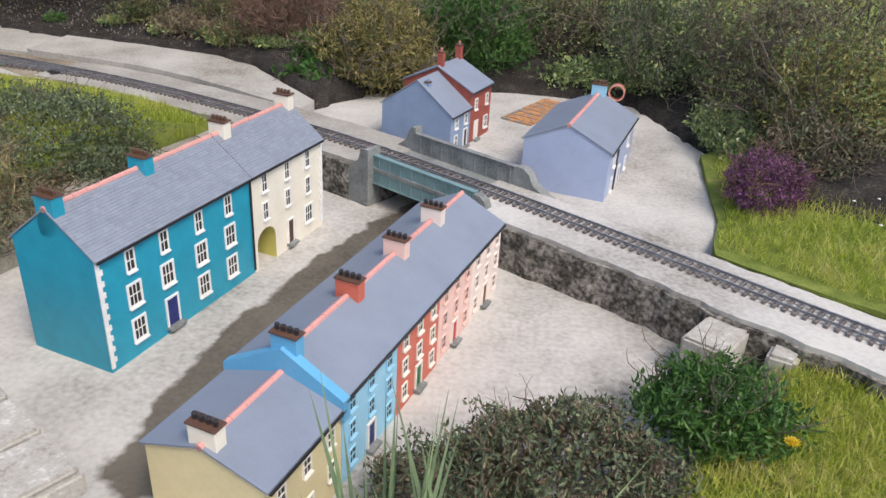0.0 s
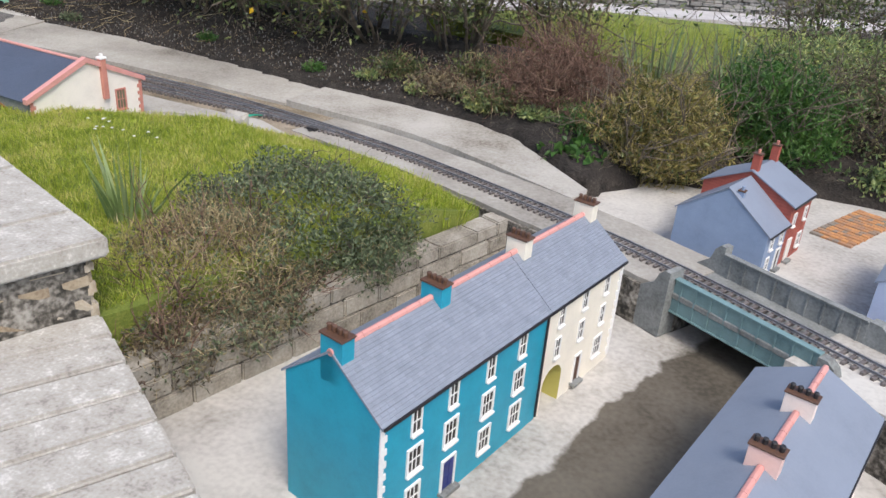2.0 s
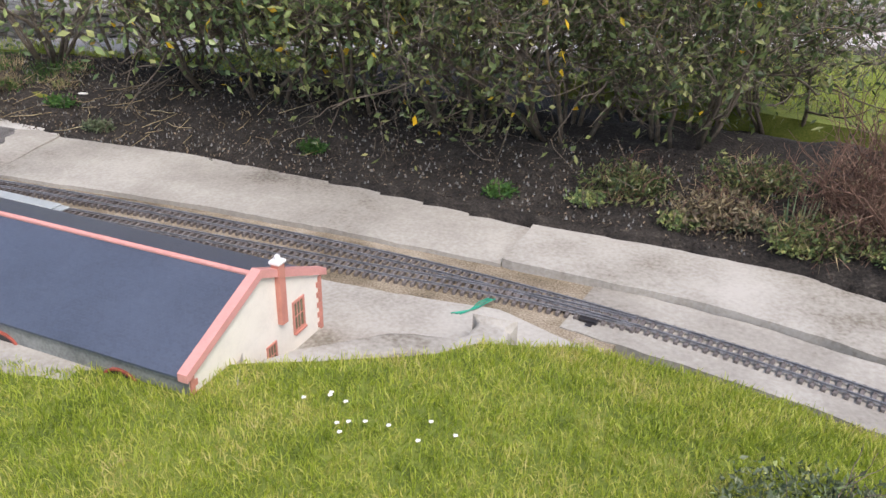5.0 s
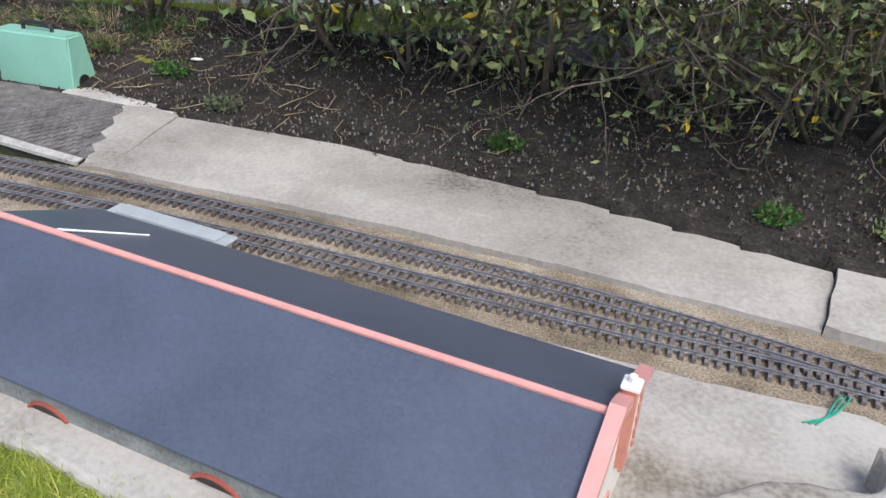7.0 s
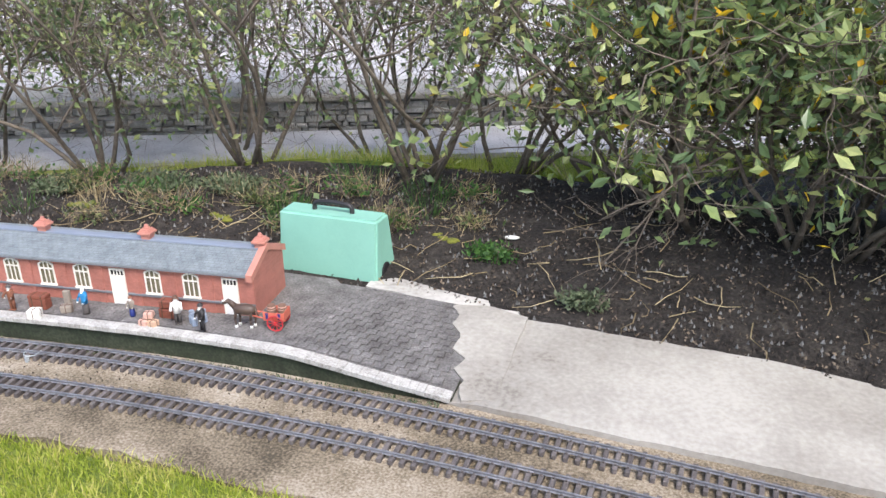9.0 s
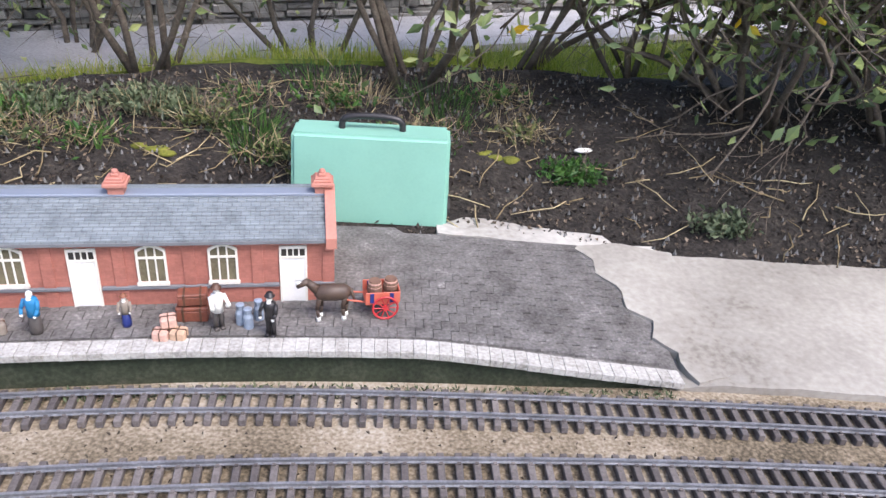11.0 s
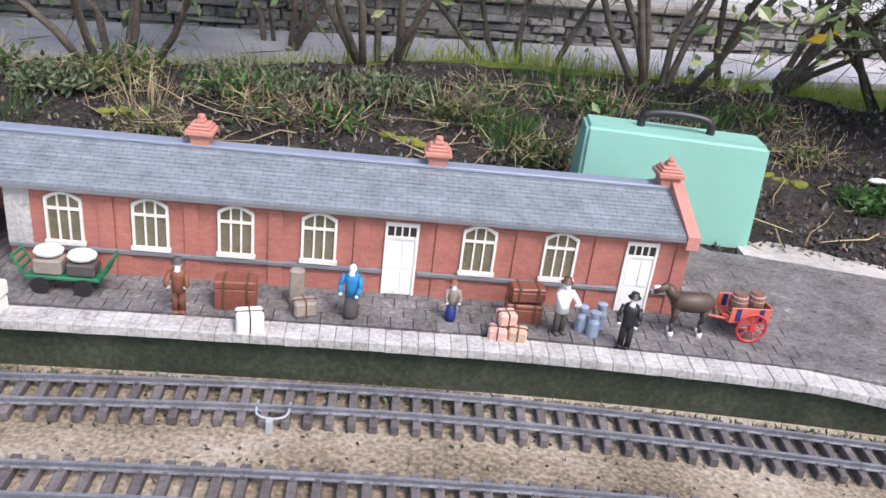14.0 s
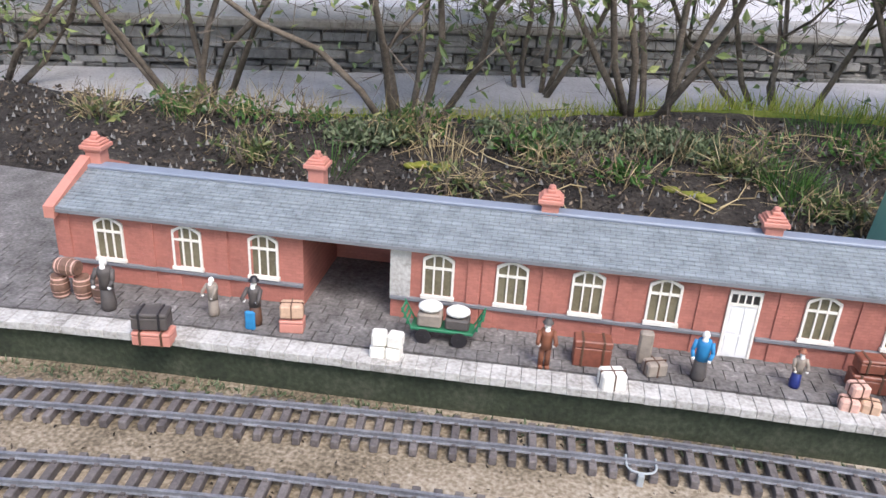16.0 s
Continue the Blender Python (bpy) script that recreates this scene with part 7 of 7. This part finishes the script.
for p in scatter([(-6.8, 6.05), (-4.85, 6.05), (-3.2, 5.85), (-3.4, 6.3), (-5, 6.7), (-6.8, 6.6)], 110):
    a = RNG.random() * 6.28
    l = 0.05 + 0.16 * RNG.random()
    line = [np.array([p[0] + math.cos(a) * l * k + 0.01 * RNG.normal(), p[1] + math.sin(a) * l * k + 0.01 * RNG.normal(), 0]) for k in (0, 0.33, 0.66, 1)]
    for v in line:
        v[2] = float(soil_height(v[0], v[1])) + 0.014
    sticks.append((line, 0.0022, 0.001))
tagged(tubes("fallen_twigs", sticks, M["straw"], None, "thin fallen twigs lying on the soil", 4), category="twigs", kind="stuff")
ws = bmesh.new(); ball(ws, (0, 0, 0.006), (0.028, 0.012, 0.007), 0, 10)
o = part("stone", ws, M["white"], None, "", True); o.matrix_basis = pose(-4.80, 6.363, float(soil_height(-4.80, 6.363)) + 0.008, 0, 0, 10)
tagged(o, "single pale oval pebble on the soil", "stone")

# leaves and grit lying between the rails and under the platform edge
bp = scatter([(-7.4, 5.20), (-6.5, 5.36), (-5.6, 5.475), (-4.8, 5.475), (-4.8, 5.20), (-5.8, 5.20), (-6.6, 5.12), (-7.4, 4.98)], 900)
bz = np.array([0.1615 + rise(a) for a in bp[:, 0]])
tagged(leaves("leaf_litter", np.c_[bp, bz], 0.008, 0.005, M["deadleaf"], None, 0.0, "small dead leaves and grit between the rails", kind="stuff"), category="leaf litter")
fp = np.array([(x, plat_edge_y(x) - 0.004 - 0.03 * RNG.random() ** 2) for x in -7.3 + 2.5 * RNG.random(1500)])
fz = np.array([0.163 + rise(a) for a in fp[:, 0]])
tagged(leaves("moss_fringe", np.c_[fp, fz], 0.012, 0.004, M["thyme"], None, 0.8, "thin moss and weeds along the platform foot", kind="stuff"), category="moss")

# ---- yard extras ----
pipe = bmesh.new()
n = 18
for r0, r1, x0, x1 in ((0.042, 0.034, 0.0, 0.10),):
    rings = [[pipe.verts.new((x, r * math.cos(2 * math.pi * k / n), r * math.sin(2 * math.pi * k / n))) for k in range(n)] for r, x in ((r0, x0), (r0, x1), (r1, x1), (r1, x0))]
    for a, b in zip(rings, rings[1:] + rings[:1]):
        for k in range(n):
            pipe.faces.new((a[k], a[(k + 1) % n], b[(k + 1) % n], b[k]))
o = part("clay_pipe", pipe, M["terracotta"], None, "", True)
o.matrix_basis = pose(0.81, 5.24, 0.215, 0, -8, -100)
tagged(o, "open orange clay drain pipe in the bank", "pipe")
lane = new("pavement_7")
tagged(lane, "small lane of worn orange and grey paving blocks", "paving", "", "structure")
bm = bmesh.new(); box(bm, 0, 0, -0.004, 0.030, 0.022, 0.008, 0.0015)
blk = None
for r in range(15):
    for c in range(7):
        m = pose(0.225 + r * 0.0155 + c * 0.0205, 4.985 + r * 0.0265 - c * 0.0115 + 0.004 * (r % 2), 0.101 + random.uniform(-0.001, 0.001), 0, 0, -28)
        if blk is None:
            blk = part("paving_block", bm, M["orange"], lane); blk.matrix_basis = m
        else:
            share("paving_block", blk, m, lane)
wr = thing("cable", Matrix(), "thin green wires beside the track joint", "cable")
for k in (0, 1, 2):
    tubes("wire", [(chaikin([(-2.36 + 0.01 * k, 4.985, 0.178), (-2.385 + 0.012 * k, 4.94, 0.186), (-2.40 + 0.004 * k, 4.90, 0.178), (-2.43 - 0.014 * k, 4.865, 0.176)], 2), 0.0022, 0.0022)], M["greenwire"], wr, seg=5)
pm = thing("point_motor", pose(-2.04, 4.94, 0.166, 0, 0, 162), "small black point motor beside the track", "point motor")
bm = bmesh.new(); box(bm, -0.03, -0.010, 0, 0.03, 0.010, 0.012, 0.002); part("case", bm, M["black"], pm)
bm = bmesh.new(); box(bm, -0.02, 0.010, 0.003, 0.0, 0.030, 0.006, 0.001); part("lever", bm, M["black"], pm)

lp = thing("uncoupling_ramp", Matrix(), "small pale bent wire loop beside the sleepers", "track fitting")
tubes("wire", [(chaikin([(-6.060, 5.392, 0.192), (-6.057, 5.358, 0.190), (-6.015, 5.361, 0.190), (-6.017, 5.395, 0.192)], 2), 0.0018, 0.0018)], M["wetgrey"], lp, seg=6)
bm = bmesh.new(); box(bm, -6.041, 5.351, 0.171, -6.032, 5.361, 0.191, 0.001); part("knob", bm, M["wetgrey"], lp)

# ---- beyond the hedge ----
tagged(strip("road_4", np.array([(x, 7.10 + 0.41 * (x + 7)) for x in np.arange(-11, 12, 0.5)]), -0.26, 0.30, 0.0, 0.278, M["gravel"]), "pale gravel path behind the hedge", "path", kind="structure")
relief_slab("lawn_4", [(-2.4, 7.4), (-0.6, 6.6), (3.5, 6.8), (5, 9.3), (-1.5, 8.6)], lambda x, y: 0.36, M["turf"], "grass behind the flower bed", 0.25, category="lawn")
turf_blades("grass", [(-1.9, 7.3), (-0.6, 6.75), (2.5, 6.9), (3.5, 8.6), (-1.2, 8.2)], 9000, lambda x, y: 0.36, "longer grass behind the flower bed", 0.09)
relief_slab("lawn_5", [(-7.3, 6.66), (-4.6, 6.95), (-3.4, 8.2), (-7.2, 6.78)], lambda x, y: float(soil_height(x, y)) + 0.012, M["turf"], "rough grass verge behind the small trees", 0.25, category="lawn")
turf_blades("grass", [(-7.1, 6.68), (-4.6, 6.95), (-3.6, 8.05), (-6.8, 6.85)], 9000, lambda x, y: float(soil_height(x, y)) + 0.012, "rough yellowish verge grass", 0.07)
fw = new("wall_7")
tagged(fw, "long low dark rubble stone wall in the distance", "wall", "", "structure")
fwa = math.degrees(math.atan2(0.41, 1))
fw.matrix_basis = pose(-11, 5.88, 0.2, 0, 0, fwa)
bm = bmesh.new(); box(bm, 0, 0.04, -0.2, 26, 0.35, 0.228); part("core", bm, M["darkstone"], fw)
V, Fc = [], []
zr = 0.0
for r in range(6):
    rh_ = (0.030, 0.045, 0.028, 0.040, 0.034, 0.048, 0.030, 0.038, 0.032, 0.042, 0.033)[r]
    x = 0.0
    while x < 20:
        l = random.choice((0.04, 0.06, 0.08, 0.11, 0.15, 0.20)) * random.uniform(0.8, 1.2)
        d = random.uniform(0.0, 0.03)
        b = len(V)
        z0, z1 = zr + random.uniform(-0.008, 0.004), zr + rh_ + random.uniform(-0.006, 0.008)
        V += [(x + 0.003, d, z0), (x + l - 0.003, d, z0), (x + l - 0.007, d - 0.012, z0 + 0.006), (x + 0.007, d - 0.010, z0 + 0.007), (x + 0.008, d - 0.012, z1 - 0.006), (x + l - 0.006, d - 0.011, z1 - 0.008), (x + l - 0.003, d + 0.02, z1), (x + 0.003, d + 0.02, z1)]
        Fc += [(b, b + 1, b + 2, b + 3), (b + 3, b + 2, b + 5, b + 4), (b + 4, b + 5, b + 6, b + 7), (b, b + 3, b + 4, b + 7), (b + 1, b + 6, b + 5, b + 2)]
        x += l
    zr += rh_
st = M["darkstone"].copy()
st.name = "rubble_stone"
for nd in list(st.node_tree.nodes):
    if nd.type == 'OBJECT_INFO':
        g2 = st.node_tree.nodes.new("ShaderNodeNewGeometry")
        for lk in list(nd.outputs["Random"].links):
            st.node_tree.links.new(g2.outputs["Random Per Island"], lk.to_socket)
tagged(link_mesh("rubble", V, Fc, st, fw), kind="stuff")
bm = bmesh.new(); box(bm, 0, -0.03, 0.228, 26, 0.42, 0.268, 0.01); part("coping_stone", bm, M["slab"], fw)
bm = bmesh.new(); slab_poly(bm, [(-11.5, 6.3), (14, 16.8), (40, 28), (30, 70), (-60, 70), (-60, 6.3)], 0.0, 0.41)
tagged(part("road_5", bm, M["gravel"]), "wide pale ground beyond the wall", "path", kind="structure")
